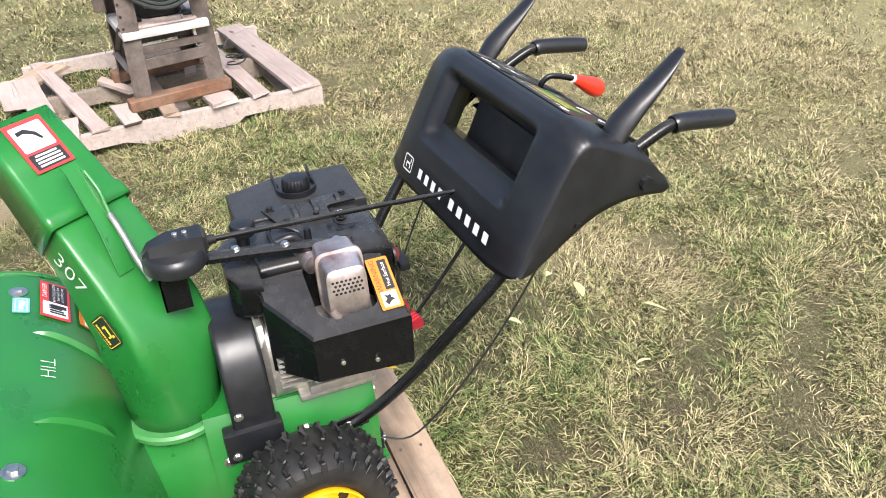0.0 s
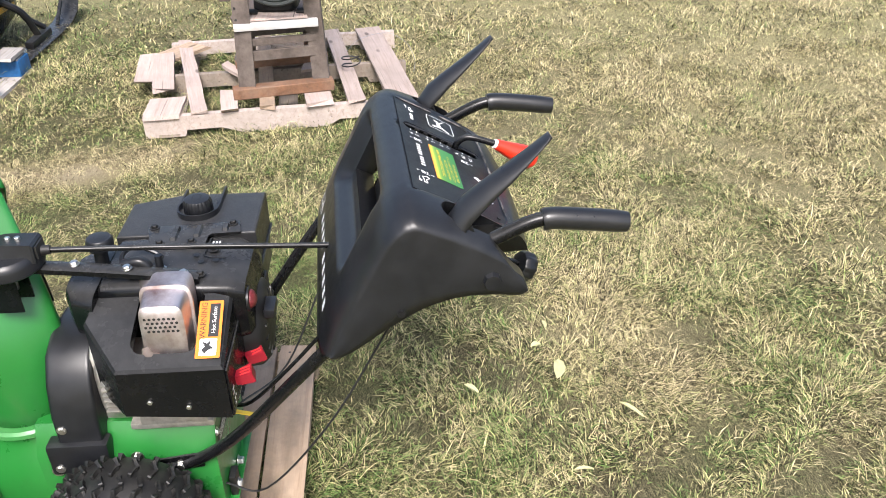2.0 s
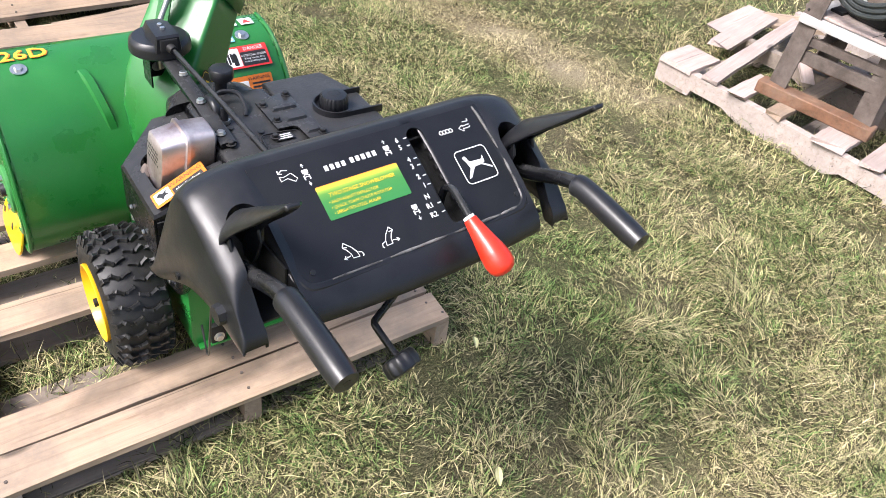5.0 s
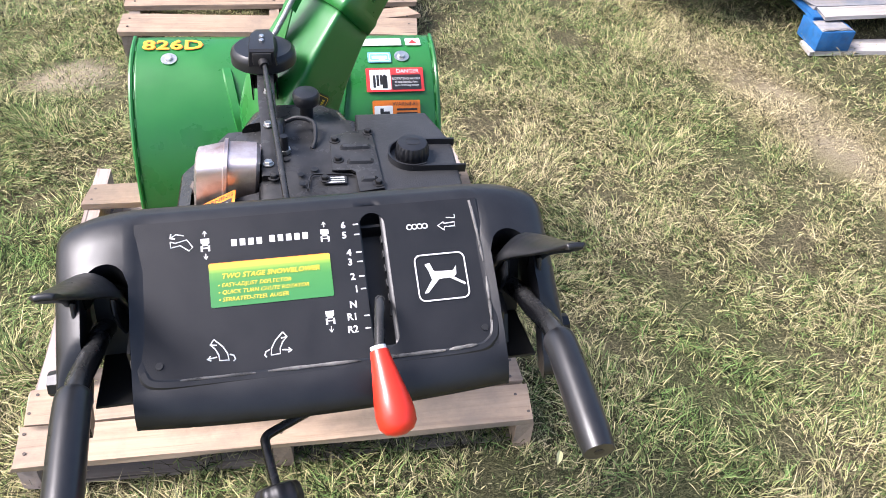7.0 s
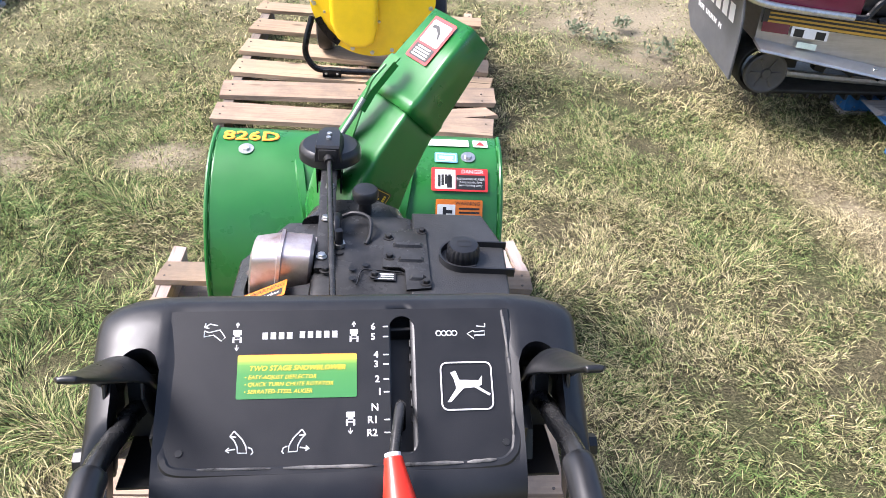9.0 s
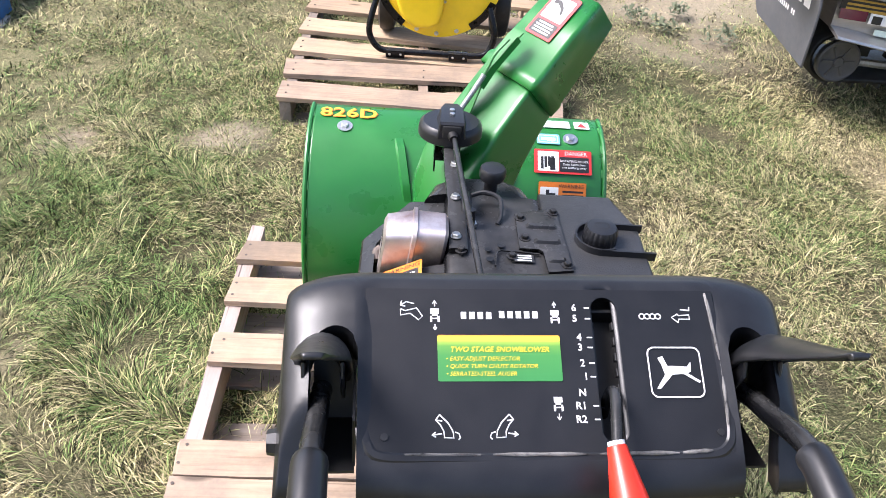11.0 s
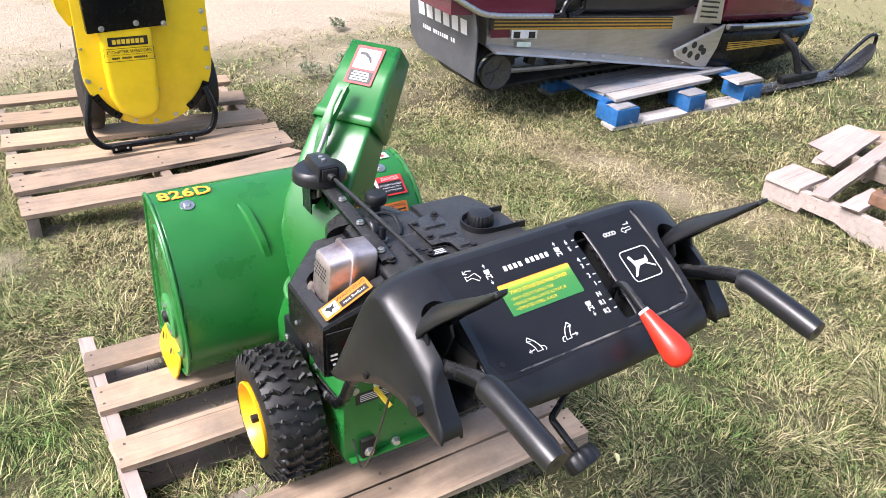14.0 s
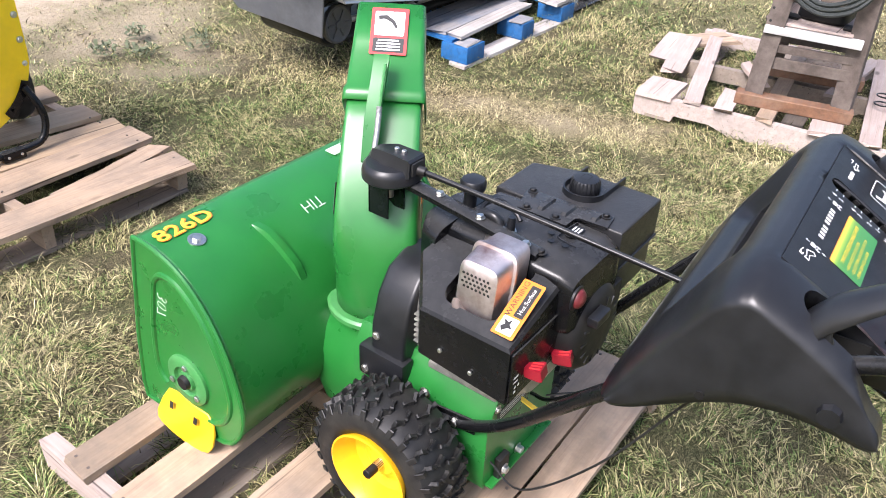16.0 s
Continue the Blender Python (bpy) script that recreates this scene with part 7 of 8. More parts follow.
# shift lever
part("shift_rod", tube([D3(0.064, -0.545, 0.785), D3(0.063, -0.548, 0.815), D3(0.062, -0.556, 0.834), D3(0.059, -0.577, 0.842), D3(0.051, -0.628, 0.828)], 0.0058, 12, 6), BLACK, blower, "bent black shift rod")
ax = (D3(0.062, -0.700, 0.786) - D3(0.051, -0.624, 0.829)).normalized()
o = D3(0.051, -0.622, 0.8300)
part("shift_knob", loft([circle(o + ax * t, ax, r, 24) for t, r in ((0, 0.007), (0.002, 0.0098), (0.010, 0.0108), (0.032, 0.0148), (0.054, 0.0190), (0.068, 0.0205), (0.079, 0.0194), (0.086, 0.0145), (0.0895, 0.006))]), RED, blower, "glossy red teardrop shift knob")
part("knob_collar", cyl(o - ax * 0.003, o + ax * 0.001, 0.0085, n=16), WHITE, blower)
settle(blower, (0.0, 0.1, 0.10))


# ---- chipper on its pallet ----
def chipper():
    c = empty("chipper_shredder", "yellow and black petrol chipper shredder on a tubular stand", "garden chipper")
    cx, cz, r = -0.026, 0.432, 0.248
    def outline(k, top=0.86):
        pts = [(cx + r * k * math.cos(a), cz + (r * k) * math.sin(a)) for a in [radians(180 + 6 * i) for i in range(31)]]
        return [(cx - r * k * 0.98, top)] + pts + [(cx + r * k * 0.98, top)]
    M = lambda y: frame_at((0, y, 0), (1, 0, 0), (0, 0, 1))
    part("drum_body", prism(outline(0.95), -0.16, M(1.985)), BLACK_MATT, c, "black shredder drum")
    face = part("drum_face", prism(outline(1.0), 0.012, M(1.980), 0.004, 2), YELLOW, c, "yellow painted drum cover")
    ch = [(-0.195, 0.80), (-0.195, 0.43), (-0.190, 0.335), (-0.165, 0.268), (-0.115, 0.232), (-0.055, 0.232), (-0.018, 0.255), (-0.006, 0.31), (-0.004, 0.43), (-0.004, 0.80)]
    part("chute_bulge", prism([(x * 1.0, z) for x, z in ch], 0.050, M(1.970), 0.022, 4), YELLOW, face)
    part("hopper_panel", box((-0.095, 1.9365, 0.705), (0.29, 0.040, 0.235), 0.006, (0, -1.5, 0)), BLACK, c, "black hopper panel")
    for x, z in ((-0.185, 0.60), (-0.06, 0.61), (0.04, 0.60)):
        bolt((x, 1.916, z), (0, -1, 0), c, 0.008, 0.006, 0.011)
    for k in range(9):
        a = radians(190 + 20 * k)
        bolt((cx + 0.232 * math.cos(a), 1.968, cz + 0.232 * math.sin(a)), (0, -1, 0), face, 0.007, 0.006, 0.009)
    for x, z in ((0.205, 0.47), (0.205, 0.55), (0.20, 0.62), (-0.262, 0.52), (-0.262, 0.40), (0.0, 0.33), (0.0, 0.46), (-0.215, 0.36)):
        bolt((x, 1.968, z), (0, -1, 0), face, 0.008 if x > 0.1 else 0.006, 0.006, 0.011 if x > 0.1 else 0.0)
    ML = frame_at((-0.098, 1.9195, 0.545), (1, 0, -0.02), (0, 0.0, 1))
    d = plate("name_plate", 0.145, 0.034, INK, face, ML, 0.003, label="black plate with plain yellow blocks")
    blocks("letter_block", letters(7, 0.118, 0.018, 0.22), DECYEL, d, ML, 0.0010)
    M2 = ML @ Matrix.Translation((0.0, -0.050, 0))
    part("print_frame", frame_ring(0.182, 0.050, 0.002, 0.0015, 0.0008, M2), INK, face, smooth=False)
    text("print_title", "3\" CHIPPER SHREDDER", 0.0165, INK, face, M2 @ Matrix.Translation((0, 0.011, 0.001)))
    bars("print_rule", [(0, 0.0, 0.17, 0.001)], INK, face, M2, 0.001)
    bars("print_line", letters(18, 0.13, 0.008, 0.3, 0, -0.012, (4, 10)), INK, face, M2, 0.001)
    st = part("stand_tube", tube([(-0.262, 1.955, 0.345), (-0.285, 1.93, 0.26), (-0.288, 1.92, 0.20), (-0.255, 1.915, 0.150), (-0.20, 1.915, 0.138), (0.0, 1.915, 0.136), (0.12, 1.915, 0.136), (0.175, 1.915, 0.150), (0.20, 1.92, 0.205), (0.195, 1.93, 0.26), (0.175, 1.955, 0.32)], 0.0125, 12, 5), BLACK, c, "bent black tube stand")
    for x in (-0.185, 0.065):
        b = part("foot_clamp", box((x, 1.913, 0.131), (0.075, 0.034, 0.032), 0.004), BLACK, st)
        for dx in (-0.022, 0.022):
            bolt((x + dx, 1.8955, 0.132), (0, -1, 0), b, 0.005, 0.004)
    for s in (-1, 1):
        part("stand_plate", loft([[Vector((cx + s * q * math.cos(a), y, cz - q * math.sin(a))) for q, y in ((0.222, 1.962), (0.250, 1.962), (0.250, 1.966), (0.222, 1.966))] for a in [radians(24 + 8 * k) for k in range(5)]]), BLACK, st)
    for x in (-0.23, 0.24):
        w = part("wheel", lathe([(0.05, -0.03), (0.12, -0.035), (0.14, -0.028), (0.148, 0.0), (0.14, 0.028), (0.12, 0.035), (0.05, 0.03)], 32, frame_at((x, 2.22, 0.258), (0, 1, 0), (0, 0, 1))), RUBBER, c, "black rubber wheel")
    part("axle", cyl((-0.23, 2.22, 0.258), (0.24, 2.22, 0.258), 0.01), STEEL, c)
    part("engine_block", box((cx, 2.25, 0.55), (0.30, 0.26, 0.30), 0.03), BLACK_MATT, c)
    part("discharge_spout", loft([[Vector((x, y, z)) for x, y in ((-0.40 + k, 1.99), (-0.27, 1.99), (-0.27, 2.10), (-0.40 + k, 2.10))] for z, k in ((0.60, 0.115), (0.66, 0.085), (0.86, 0.060))]), YELLOW, c)
    return settle(c, (-0.03, 2.05, 0.11))


chipper()


# ---- snowmobile behind ----
def snowmobile():
    s = empty("snowmobile", "parked silver and burgundy snowmobile resting on a blue pallet", "snowmobile")
    Y = 1.78
    M = frame_at((0, Y, 0), (1, 0, 0), (0, 0, 1))
    rail = lambda x: 0.389 - (x - 1.446) * 0.176
    top = lambda x: 0.530 - (x - 1.446) * 0.092
    tn = part("tunnel", prism([(1.446, rail(1.446)), (2.80, rail(2.80)), (2.95, 0.26), (2.90, 0.42), (2.62, top(2.62)), (1.440, top(1.44))], -0.42, M @ Matrix.Translation((0, 0, -0.012))), ALUSHEET, s, "silver aluminium tunnel with gold stripes", smooth=False)
    # outward lip of the running board with its cleats
    lip = [[Vector((x, y, rail(x) + dz)) for y, dz in ((Y + 0.01, 0.012), (Y - 0.075, 0.0), (Y - 0.080, -0.008), (Y - 0.075, -0.012), (Y + 0.01, 0.0))] for x in np.linspace(1.44, 2.82, 8)]
    b = part("running_board", loft(lip), ALUSHEET, s, "bent aluminium running board")
    rng = random.Random(4)
    for k in range(9):
        x = 1.95 + 0.095 * k + rng.uniform(-0.02, 0.02)
        part("cleat", box((x, Y - 0.03 + 0.02 * (k % 2), rail(x) + 0.010), (0.022, 0.006, 0.008), 0.001, (0, 0, 25)), STEEL, b, smooth=False)
    def stripe(name, x0, x1, f0, f1, m):
        pts = [(x0, top(x0) - f0), (x1, top(x1) - f0), (x1, top(x1) - f1), (x0, top(x0) - f1)]
        part(name, prism(pts, 0.0012, M @ Matrix.Translation((0, 0, 0.013 - 0.012))), m, tn, smooth=False)
    stripe("dark_band", 1.446, 2.61, 0.0, 0.062, INK)
    for f0, f1 in ((0.006, 0.011), (0.018, 0.025), (0.034, 0.042), (0.050, 0.060)):
        pts = [(1.47, top(1.47) - f0), (2.61, top(2.61) - f0), (2.61, top(2.61) - f1), (1.47, top(1.47) - f1)]
        part("gold_stripe", prism(pts, 0.0012, M @ Matrix.Translation((0, 0, 0.0023))), MUSTARD, tn, smooth=False)
    part("reflector", prism([(1.452, 0.472), (1.560, 0.462), (1.562, 0.424), (1.455, 0.434)], 0.004, M @ Matrix.Translation((0, 0, 0.001))), BURGUNDY, tn, "dark red reflector strip", smooth=False)
    part("label", prism([(1.573, 0.458), (1.722, 0.442), (1.722, 0.403), (1.573, 0.418)], 0.002, M @ Matrix.Translation((0, 0, 0.001))), WHITE, tn, smooth=False)
    for x in (1.584, 1.672):
        part("label_field", prism([(x, 0.450 - (x - 1.573) * 0.1), (x + 0.038, 0.446 - (x - 1.573) * 0.1), (x + 0.038, 0.416 - (x - 1.573) * 0.1), (x, 0.420 - (x - 1.573) * 0.1)], 0.001, M @ Matrix.Translation((0, 0, 0.0035))), INK, tn, smooth=False)
    part("pale_label", prism([(1.61, 0.398), (1.69, 0.388), (1.69, 0.365), (1.61, 0.375)], 0.002, M @ Matrix.Translation((0, 0, 0.001))), DECPALE, tn, smooth=False)
    # rear bumper
    part("rear_bumper", tube([(1.20, 2.20, 0.66), (1.19, 1.86, 0.66), (1.22, Y + 0.01, 0.650), (1.32, Y - 0.012, 0.590), (1.42, Y - 0.016, 0.545), (1.60, Y - 0.016, 0.522), (1.79, Y - 0.012, 0.505)], 0.014, 10, 5), STEEL, s, "chromed tube bumper")
    part("rear_valance", loft([[Vector((x, y, z)) for y, z in ((Y + 0.005, top(x) + 0.005), (Y + 0.005, top(x) + 0.09 + dz), (Y + 0.40, top(x) + 0.12 + dz), (Y + 0.40, top(x) + 0.005))] for x, dz in ((1.24, 0.06), (1.5, 0.05), (1.82, 0.02))]), BURGUNDY, s)
    part("bumper_strap", tube([(1.79, Y - 0.012, 0.505), (1.84, Y - 0.014, 0.51), (1.88, Y - 0.014, 0.57), (1.97, Y - 0.01, 0.575), (1.97, Y - 0.01, 0.52), (1.89, Y - 0.01, 0.495)], 0.012, 8, 4), BLACK, s)
    # seat
    part("seat", loft([super_ring((x, 1.99, z), Vector((0, 1, 0)), Vector((0, 0, 1)), 0.42, h, 5) for x, z, h in ((1.82, 0.60, 0.18), (1.90, 0.62, 0.26), (2.3, 0.60, 0.30), (2.72, 0.58, 0.30), (2.80, 0.56, 0.22))]), VINYL, s, "black vinyl seat")
    # footrest bracket with round holes and slotted vent
    fr = part("footrest", prism([(2.585, 0.268), (2.72, 0.308), (2.935, 0.372), (2.905, 0.25), (2.845, 0.150), (2.76, 0.158), (2.60, 0.235)], 0.02, M @ Matrix.Translation((0, 0, 0.06)), 0.004, 1), ALUSHEET, s, "silver footrest bracket with round holes")
    for x, z in ((2.655, 0.262), (2.72, 0.284), (2.70, 0.235), (2.775, 0.262), (2.76, 0.215), (2.80, 0.24)):
        part("hole", cyl((x, Y - 0.0805, z), (x, Y - 0.0815, z), 0.019, n=18), INK, fr)
    vp = part("vent_panel", prism([(2.70, 0.40), (2.72, 0.60), (2.885, 0.60), (2.90, 0.378)], 0.02, M @ Matrix.Translation((0, 0, 0.055)), 0.004, 1), ALUSHEET, s, "silver slotted vent panel")
    for k in range(7):
        part("slot", box((2.79, Y - 0.0755, 0.425 + 0.026 * k), (0.13, 0.003, 0.010), 0.001, (0, 8, 0)), INK, vp, smooth=False)
    # hood, belly pan
    part("hood", loft([super_ring((x, 2.0, z), Vector((0, 1, 0)), Vector((0, 0, 1)), w, h, 5) for x, z, w, h in ((2.91, 0.56, 0.60, 0.40), (3.05, 0.56, 0.62, 0.42), (3.45, 0.48, 0.60, 0.30), (3.68, 0.41, 0.54, 0.16), (3.74, 0.39, 0.46, 0.08))]), BURGUNDY, s, "glossy burgundy hood")
    pan = part("belly_pan", loft([super_ring((x, 2.0, z), Vector((0, 1, 0)), Vector((0, 0, 1)), w, h, 6) for x, z, w, h in ((2.88, 0.24, 0.54, 0.22), (2.95, 0.235, 0.60, 0.25), (3.35, 0.205, 0.60, 0.25), (3.62, 0.225, 0.57, 0.19), (3.72, 0.265, 0.52, 0.12))]), BLACK, s, "black belly pan with gold stripes")
    for k in range(4):
        z = 0.270 - 0.012 * k
        part("gold_stripe", prism([(2.98, z), (3.58, z - 0.035 + 0.006 * k), (3.57, z - 0.040 + 0.006 * k), (2.98, z - 0.005 - 0.001 * k)], 0.002, frame_at((0, 1.6985, 0), (1, 0, 0), (0, 0, 1))), MUSTARD, pan, smooth=False)
    fb = part("side_bumper", tube([(2.94, 1.690, 0.362), (3.1, 1.686, 0.350), (3.45, 1.688, 0.330), (3.65, 1.71, 0.318), (3.76, 1.80, 0.325), (3.80, 1.95, 0.335), (3.80, 2.1, 0.335)], 0.016, 10, 5), STEEL, s, "chromed bumper strip")
    part("latch", box((2.99, 1.674, 0.352), (0.10, 0.014, 0.030), 0.005, (0, 3, 0)), BLACK_MATT, fb)
    # flap with plain blocks for the painted name
    F = frame_at((1.375, 2.06, 0.38), (0.02, -1, 0), (-0.10, 0, 1))
    fl = part("snow_flap", prism([(-0.30, 0.21), (-0.31, -0.06), (-0.24, -0.13), (0.27, -0.155), (0.30, 0.02), (0.305, 0.10), (0.28, 0.21)], 0.010, F, 0.003, 1), FLAP, s, "grey rubber snow flap with worn white lettering blocks")
    blocks("letter_block", letters(6, 0.46, 0.070, 0.28, 0.01, 0.095), WHITE, fl, F, 0.0112)
    blocks("letter_block", letters(15, 0.30, 0.020, 0.35, -0.03, 0.005, (4, 12)), WHITE, fl, F, 0.0112)
    # track, rails and rear idler
    loop = [(1.565 + 0.106 * math.cos(radians(a)), 0.232 + 0.106 * math.sin(radians(a))) for a in range(100, 271, 17)] + [(2.1, 0.137), (2.65, 0.133), (2.85, 0.165), (2.90, 0.23), (2.75, 0.27), (2.0, 0.33)]
    bm = bmesh.new()
    outv = [(x, z) for x, z in loop]
    rows = [[bm.verts.new((x, y, z)) for x, z in outv] for y in (1.90, 2.26)]
    n = len(outv)
    for i in range(n):
        bm.faces.new((rows[0][i], rows[0][(i + 1) % n], rows[1][(i + 1) % n], rows[1][i]))
    tr = part("track", bm, RUBBER, s, "black rubber drive track")
    tr.modifiers.new("thickness", "SOLIDIFY").thickness = 0.018
    for k in range(22):
        x = 1.57 + 0.055 * k
        part("track_lug", box((x, 2.08, 0.122), (0.012, 0.36, 0.022), 0.002), RUBBER, tr, smooth=False)
    for y in (1.94, 2.20):
        part("slide_rail", tube([(1.52, y, 0.22), (1.8, y, 0.195), (2.3, y, 0.175), (2.75, y, 0.18)], 0.016, 8, 3), ALU, s)
        part("suspension_arm", tube([(1.62, y, 0.25), (1.95, y, 0.30), (2.2, y, 0.22)], 0.012, 8, 3), BLACK_MATT, s)
    for y in (1.872, 2.24):
        w = part("idler_wheel", lathe([(0.078, -0.016), (0.086, -0.012), (0.086, 0.012), (0.078, 0.016), (0.066, 0.010), (0.022, 0.010), (0.018, 0.018), (0.006, 0.018)], 32, frame_at((1.565, y, 0.230), (1, 0, 0), (0, 0, 1)) @ Matrix.Rotation(0 if y < 2 else math.pi, 4, "X")), IDLER, s, "grey spoked rear idler wheel")
        for k in range(6):
            a = radians(60 * k)
            part("spoke", box((1.565 + 0.044 * math.cos(a), y + (-0.012 if y < 2 else 0.012), 0.230 + 0.044 * math.sin(a)), (0.046, 0.006, 0.010), 0.001, (0, -60 * k, 0)), IDLER, w, smooth=False)
    for k in range(5):
        part("spring_block", box((1.68 + 0.13 * k, 1.93, 0.262 - 0.012 * k), (0.05, 0.04, 0.05), 0.006, (0, 15 * k, 0)), BLACK_MATT, s)
    # skis
    for y in (1.58, 2.42):
        k = part("ski", loft([[Vector((x, y + dy, z + dz)) for dy, dz in ((-w, 0), (w, 0), (w, 0.012), (w * 0.5, 0.022), (-w * 0.5, 0.022), (-w, 0.012))] for x, z, w in ((3.10, 0.012, 0.05), (3.14, 0.004, 0.06), (3.7, 0.004, 0.06), (3.90, 0.014, 0.06), (4.02, 0.046, 0.058), (4.10, 0.095, 0.050), (4.145, 0.145, 0.03))]), BLACK, s, "black steel ski with upturned tip")
        part("ski_loop", tube([(3.80, y, 0.030), (3.90, y, 0.105), (4.02, y, 0.190), (4.10, y, 0.225), (4.155, y, 0.215), (4.16, y, 0.165), (4.12, y, 0.110)], 0.011, 8, 5), BLACK, k)
        part("ski_saddle", box((3.50, y, 0.045), (0.30, 0.05, 0.04), 0.01), BLACK_MATT, k)
        part("ski_leg", tube([(3.50, y, 0.06), (3.46, y + (0.04 if y < 2 else -0.04), 0.20), (3.42, y + (0.14 if y < 2 else -0.14), 0.28)], 0.02, 8, 4), BLACK_MATT, s)
        part("shock", tube([(3.62, y, 0.07), (3.56, y + (0.08 if y < 2 else -0.08), 0.15)], 0.016, 8, 1), BLACK_MATT, s)
    return settle(s, (2.5, 2.0, 0.0))


snowmobile()


# ---- old stand on the broken pallet ----
def old_stand():
    s = empty("machine_stand", "rusty brown steel stand with a white board and an old motor", "machine stand")
    def angle_leg(x0, y0, x1, y1, z1, sx, sy, name="leg"):
        """An angle-iron leg from z 0.105 to z1."""
        sec = [(0, 0), (0.060 * sx, 0), (0.060 * sx, 0.006 * sy), (0.006 * sx, 0.006 * sy), (0.006 * sx, 0.074 * sy), (0, 0.074 * sy)]
        l = part(name, loft([[Vector((x + a, y + b, z)) for a, b in sec] for x, y, z in ((x0, y0, 0.123), (x1, y1, z1))]), RUSTY, s, "weathered angle-iron leg", smooth=False)
        return l
    l1 = angle_leg(2.285, 0.252, 2.33, 0.222, 0.95, 1, -1)
    l2 = angle_leg(2.365, -0.148, 2.375, -0.118, 0.95, 1, 1)
    angle_leg(2.70, 0.300, 2.67, 0.262, 0.95, -1, -1)
    angle_leg(2.78, -0.08, 2.74, -0.06, 0.95, -1, 1)
    for l, y in ((l1, 0.232),):
        for k in range(7):
            part("bolt_hole", cyl((2.2995 + 0.002 * k if l is l1 else 2.3655, y - 0.006, 0.40 + 0.05 * k), (2.298 + 0.002 * k if l is l1 else 2.364, y - 0.006, 0.40 + 0.05 * k), 0.0055, n=10), INK, l)
    # timber runners under the legs
    for y0, y1, x0, x1 in ((0.285, -0.170, 2.275, 2.375),):
        d = Vector((x1 - x0, y1 - y0, 0)).normalized()
        part("runner", box((0, 0, 0), (0.455, 0.065, 0.050), 0.004, seg=1), STAINEDWOOD, s, "oil-stained brown timber runner").matrix_basis = frame_at(((x0 + x1) / 2, (y0 + y1) / 2, 0.129), d, (0, 0, 1)) @ pose(0, 0, 0, 90)
        part("runner", box((0, 0, 0), (0.455, 0.065, 0.050), 0.004, seg=1), STAINEDWOOD, s).matrix_basis = frame_at((2.74, 0.11, 0.129), d, (0, 0, 1)) @ pose(0, 0, 0, 90)
    for z, w in ((0.285, 0.045), (0.345, 0.030)):
        part("cross_rail", box((2.345, 0.050, z), (0.020, 0.36, w), 0.002, (0, 0, 12)), RUSTY, s, smooth=False)
        part("cross_rail", box((2.72, 0.10, z), (0.020, 0.34, w), 0.002, (0, 0, 12)), RUSTY, s, smooth=False)
    for x0, y0, x1, y1, z in ((2.31, 0.24, 2.69, 0.285, 0.27), (2.37, -0.13, 2.76, -0.07, 0.27), (2.32, 0.232, 2.67, 0.27, 0.60)):
        part("side_rail", tube([(x0, y0, z), (x1, y1, z - 0.03)], 0.018, 4, 1), RUSTY, s, smooth=False)
    part("brace", tube([(2.31, 0.235, 0.46), (2.69, 0.275, 0.25)], 0.016, 4, 1), RUSTY, s, smooth=False)
    part("white_board", box((2.49, 0.083, 0.418), (0.37, 0.365, 0.030), 0.004, (0, 0, 8)), WHITEWOOD, s, "white painted board edge")
    part("sheet", box((2.50, 0.080, 0.442), (0.34, 0.27, 0.010), 0.003, (0, 0, 8)), PINE_PINK, s)
    # motor, with cylinder fins, base and pulley
    m = part("motor", loft([super_ring((2.52, 0.07, z), Vector((1, 0, 0)), Vector((0, 1, 0)), w, d, 4) for z, w, d in ((0.448, 0.20, 0.18), (0.46, 0.22, 0.20), (0.56, 0.21, 0.19), (0.66, 0.18, 0.17), (0.68, 0.14, 0.13))]), BLACK_MATT, s, "greasy black motor")
    for k in range(5):
        part("fin", box((2.40, 0.06, 0.50 + 0.02 * k), (0.05, 0.13, 0.006), 0.001), BLACK_MATT, m, smooth=False)
    part("pulley", lathe([(0.02, -0.03), (0.075, -0.028), (0.080, -0.02), (0.062, 0), (0.080, 0.02), (0.075, 0.028), (0.02, 0.03)], 28, frame_at((2.39, 0.02, 0.60), (0, 1, 0), (0, 0, 1))), RUSTY, m)
    part("pulley_cover", tube([(2.37, 0.02 + 0.09 * math.cos(a), 0.60 + 0.09 * math.sin(a)) for a in [radians(15 * k) for k in range(24)]], 0.010, 8, 1), SPRING, m)
    for dy in (-0.05, 0.17):
        part("motor_foot", box((2.42, dy, 0.452), (0.06, 0.05, 0.012), 0.004), BLACK_MATT, m)
    for k, r in enumerate((0.0105, 0.010, 0.0095)):
        o = 0.022 * k
        part("hose", tube([(2.36, 0.255, 0.78 + o), (2.31, 0.235, 0.68 + o), (2.285, 0.17, 0.575 + o), (2.28, 0.06, 0.520 + o * 0.8), (2.29, -0.05, 0.545 + o), (2.32, -0.115, 0.63 + o), (2.38, -0.13, 0.76 + o)], r, 8, 6), HOSE, s, "dark looped rubber hose")
    part("hose", tube([(2.37, -0.15, 0.76), (2.36, -0.175, 0.66), (2.36, -0.215, 0.60), (2.37, -0.245, 0.63), (2.38, -0.24, 0.76)], 0.009, 8, 6), HOSE, s)
    part("red_valve", box((2.335, -0.07, 0.585), (0.02, 0.018, 0.03), 0.004), DECRED, s)
    part("side_box", box((2.56, 0.300, 0.56), (0.14, 0.05, 0.16), 0.008), RUSTY, s)
    part("top_frame", box((2.53, 0.08, 0.93), (0.45, 0.42, 0.03), 0.004, (0, 0, 8)), RUSTY, s)
    return settle(s, (2.53, 0.08, 0.105))


old_stand()


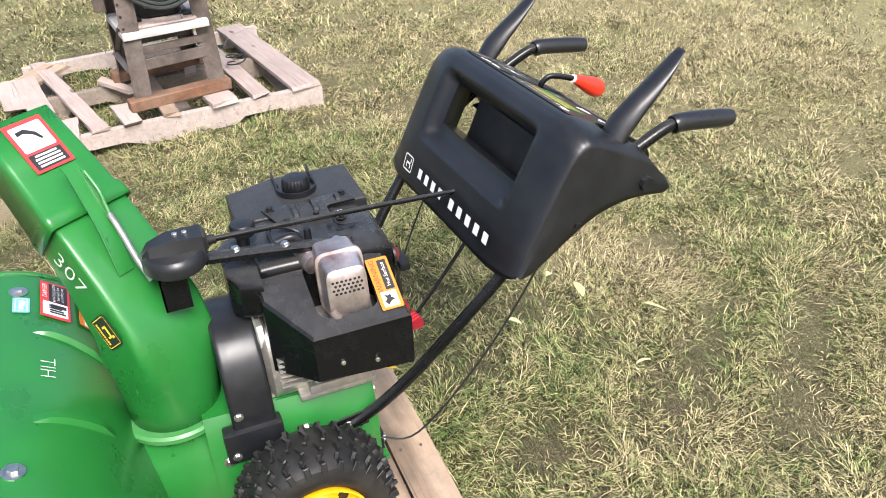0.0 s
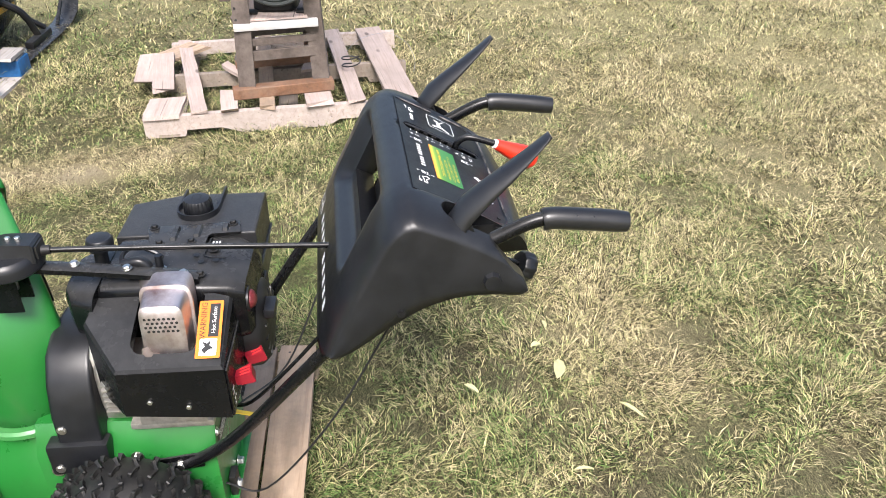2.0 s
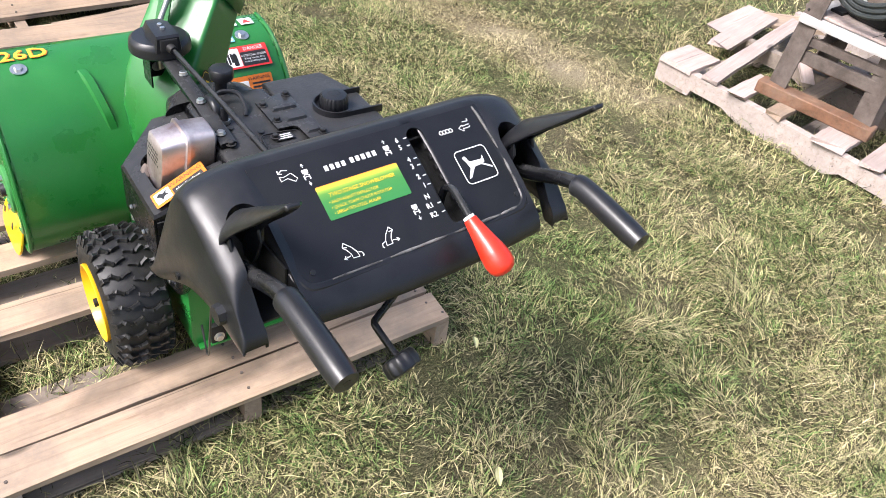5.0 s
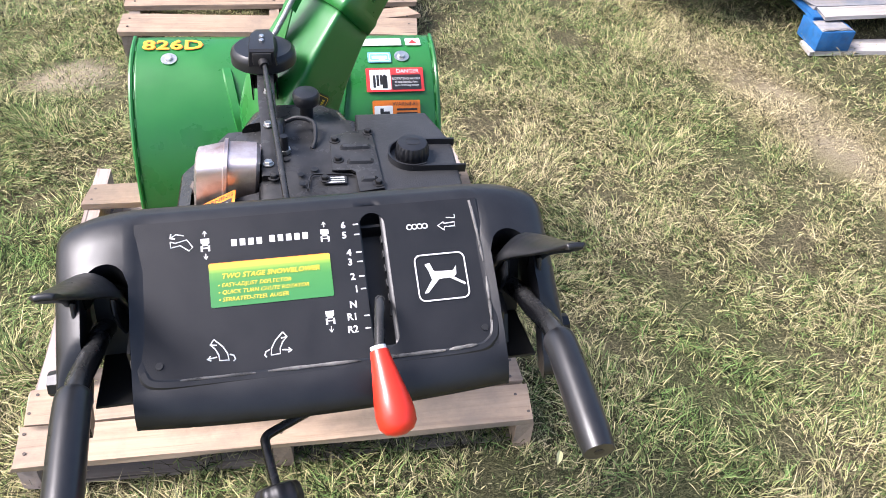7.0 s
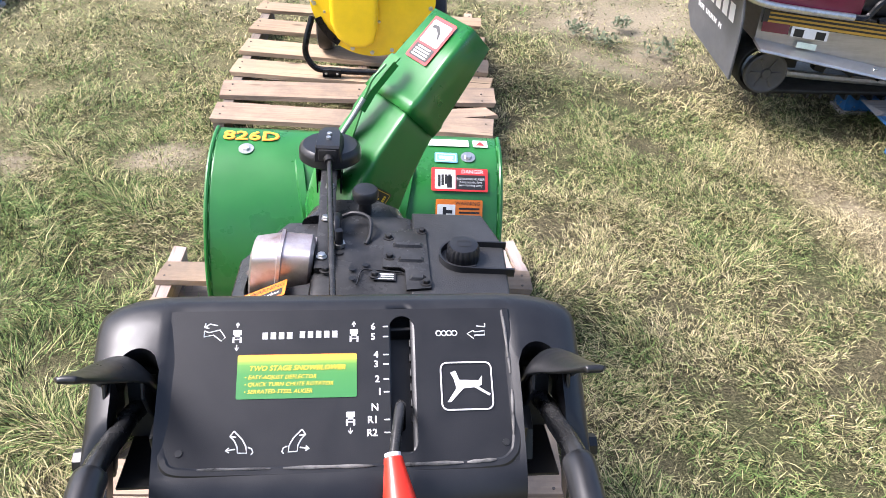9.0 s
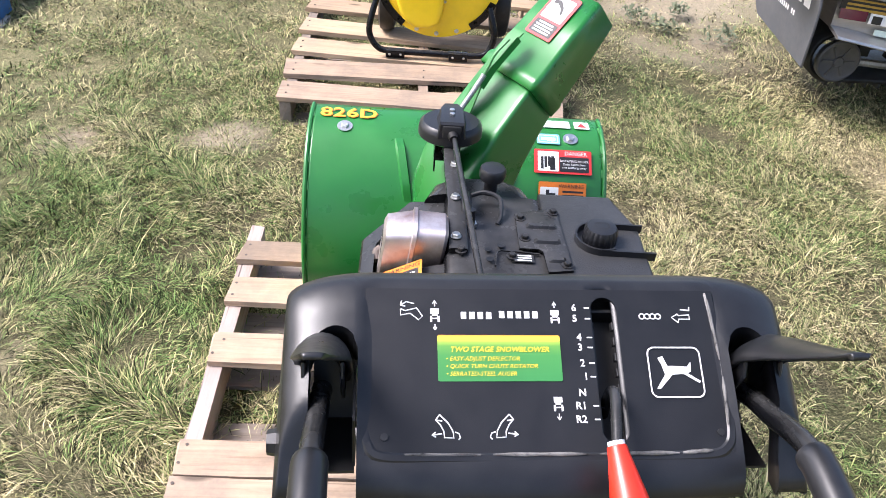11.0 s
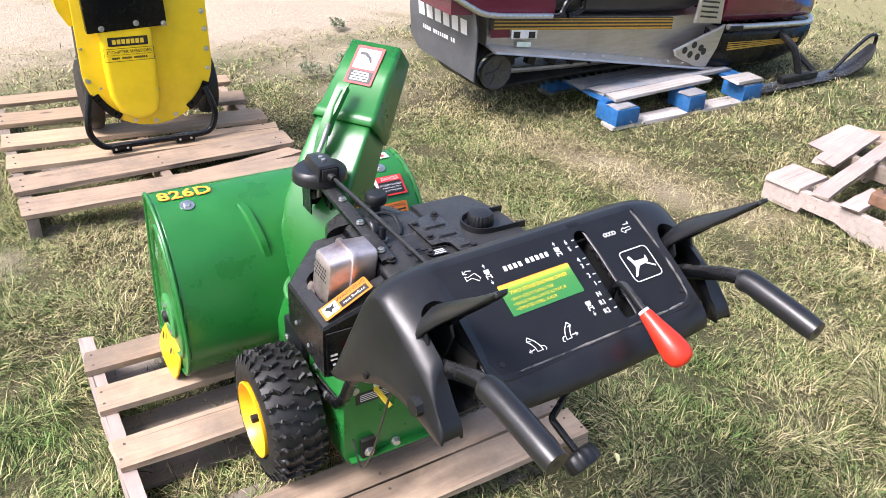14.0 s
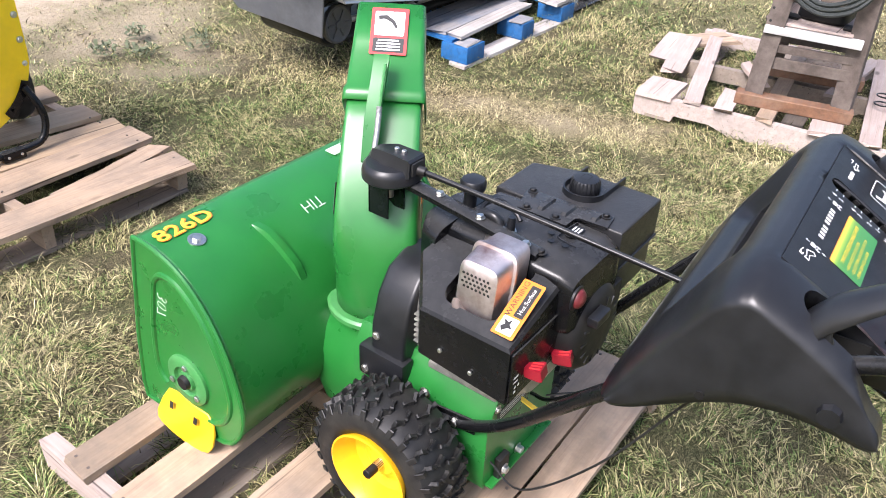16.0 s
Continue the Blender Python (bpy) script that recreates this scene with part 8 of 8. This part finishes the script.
def blue_tub():
    """A wide plastic tub far behind; only its lower part is in view."""
    t = empty("plastic_tub", "bright blue plastic tub standing on the grass", "tub")
    rings = []
    for z, k in ((0.0, 0.94), (0.012, 0.965), (0.30, 1.0), (0.34, 1.03), (0.35, 1.03), (0.35, 0.99), (0.03, 0.94)):
        rings.append(super_ring((5.32, 1.36, z), Vector((1, 0, 0)), Vector((0, 1, 0)), 0.62 * k, 0.86 * k, 8))
    part("shell", loft(rings), BIN, t)
    part("base_seam", loft([super_ring((5.32, 1.36, z), Vector((1, 0, 0)), Vector((0, 1, 0)), 0.605, 0.84, 8) for z in (0.0, 0.012)]), INK, t)
    return settle(t, (5.32, 1.36, 0))


blue_tub()
# a thin wire sprung loose from the broken pallet
w = part("loose_wire", tube([(2.85, -0.20, 0.115), (3.05, -0.28, 0.125), (3.15, -0.42, 0.12), (3.10, -0.52, 0.08), (2.95, -0.56, 0.04), (2.80, -0.55, 0.02)], 0.0012, 6, 6), SPRING, None)
tagged(w, "thin bent fencing wire lying over the broken pallet", "wire")
w2 = part("cable_coil", tube([(2.62 + 0.05 * math.cos(a) , -0.24 + 0.045 * math.sin(a), 0.118 + 0.004 * k) for k, a in enumerate([radians(40 * q) for q in range(16)])], 0.0035, 6, 2), INK, None)
tagged(w2, "small black cable coil lying on the pallet boards", "cable")


# ---- leaves and weeds ----
def leaf(x, y, z, rz, L, W, tilt):
    bm = bmesh.new()
    rows = []
    for k in range(7):
        t = k / 6
        w = W * math.sin(math.pi * (0.06 + 0.90 * t)) ** 0.8
        zc = 0.010 * math.sin(2.2 * t)
        rows.append([bm.verts.new(p) for p in ((t * L - L / 2, -w, zc + 0.004), (t * L - L / 2, 0, zc), (t * L - L / 2, w, zc + 0.005))])
    for a, b in zip(rows, rows[1:]):
        for i in range(2):
            bm.faces.new((a[i], a[i + 1], b[i + 1], b[i]))
    ob = part("fallen_leaf", bm, LEAF, None)
    ob.matrix_basis = pose(x, y, z, tilt, tilt * 0.6, rz)
    return tagged(ob, "pale dry fallen leaf lying on the grass", "leaf", "fallen leaves")


for q in ((0.385, -0.838, 0.042, -14, 0.085, 0.017, 20), (0.491, -0.795, 0.04, 130, 0.045, 0.009, -15), (0.22, -0.99, 0.04, 40, 0.07, 0.008, 10), (0.585, -0.835, 0.035, 10, 0.035, 0.007, 15), (0.515, -0.265, 0.035, 70, 0.03, 0.007, 10), (0.335, -0.605, 0.035, 60, 0.04, 0.008, -10), (0.04, -0.835, 0.035, 95, 0.045, 0.007, 12)):
    leaf(*q)


def weed(x, y, r, seed):
    rng = random.Random(seed)
    bm = bmesh.new()
    for k in range(46):
        a, d = rng.uniform(0, 2 * math.pi), 0.6 * r * math.sqrt(rng.random())
        cx, cy, L, w = x + d * math.cos(a), y + d * math.sin(a), rng.uniform(0.025, 0.05), rng.uniform(0.005, 0.011)
        b = rng.uniform(0, 2 * math.pi)
        ux, uy, h = math.cos(b), math.sin(b), rng.uniform(0.0, 0.04)
        up = rng.uniform(0.0, 0.04)
        vs = [bm.verts.new(p) for p in ((cx, cy, h), (cx + ux * L * 0.5 - uy * w, cy + uy * L * 0.5 + ux * w, h + up), (cx + ux * L, cy + uy * L, h + up * 0.7), (cx + ux * L * 0.5 + uy * w, cy + uy * L * 0.5 - ux * w, h + up))]
        bm.faces.new(vs)
    tagged(part("weed", bm, WEED, None, smooth=False), "low grey-green broadleaf weed in bare soil", "weed", "weeds", "stuff")


for k, (x, y, r) in enumerate(((1.10, 2.70, 0.10), (1.35, 2.59, 0.12), (1.23, 2.92, 0.07), (0.98, 2.82, 0.08), (1.9, 3.3, 0.1), (1.5, 3.6, 0.08))):
    weed(x, y, r, k)
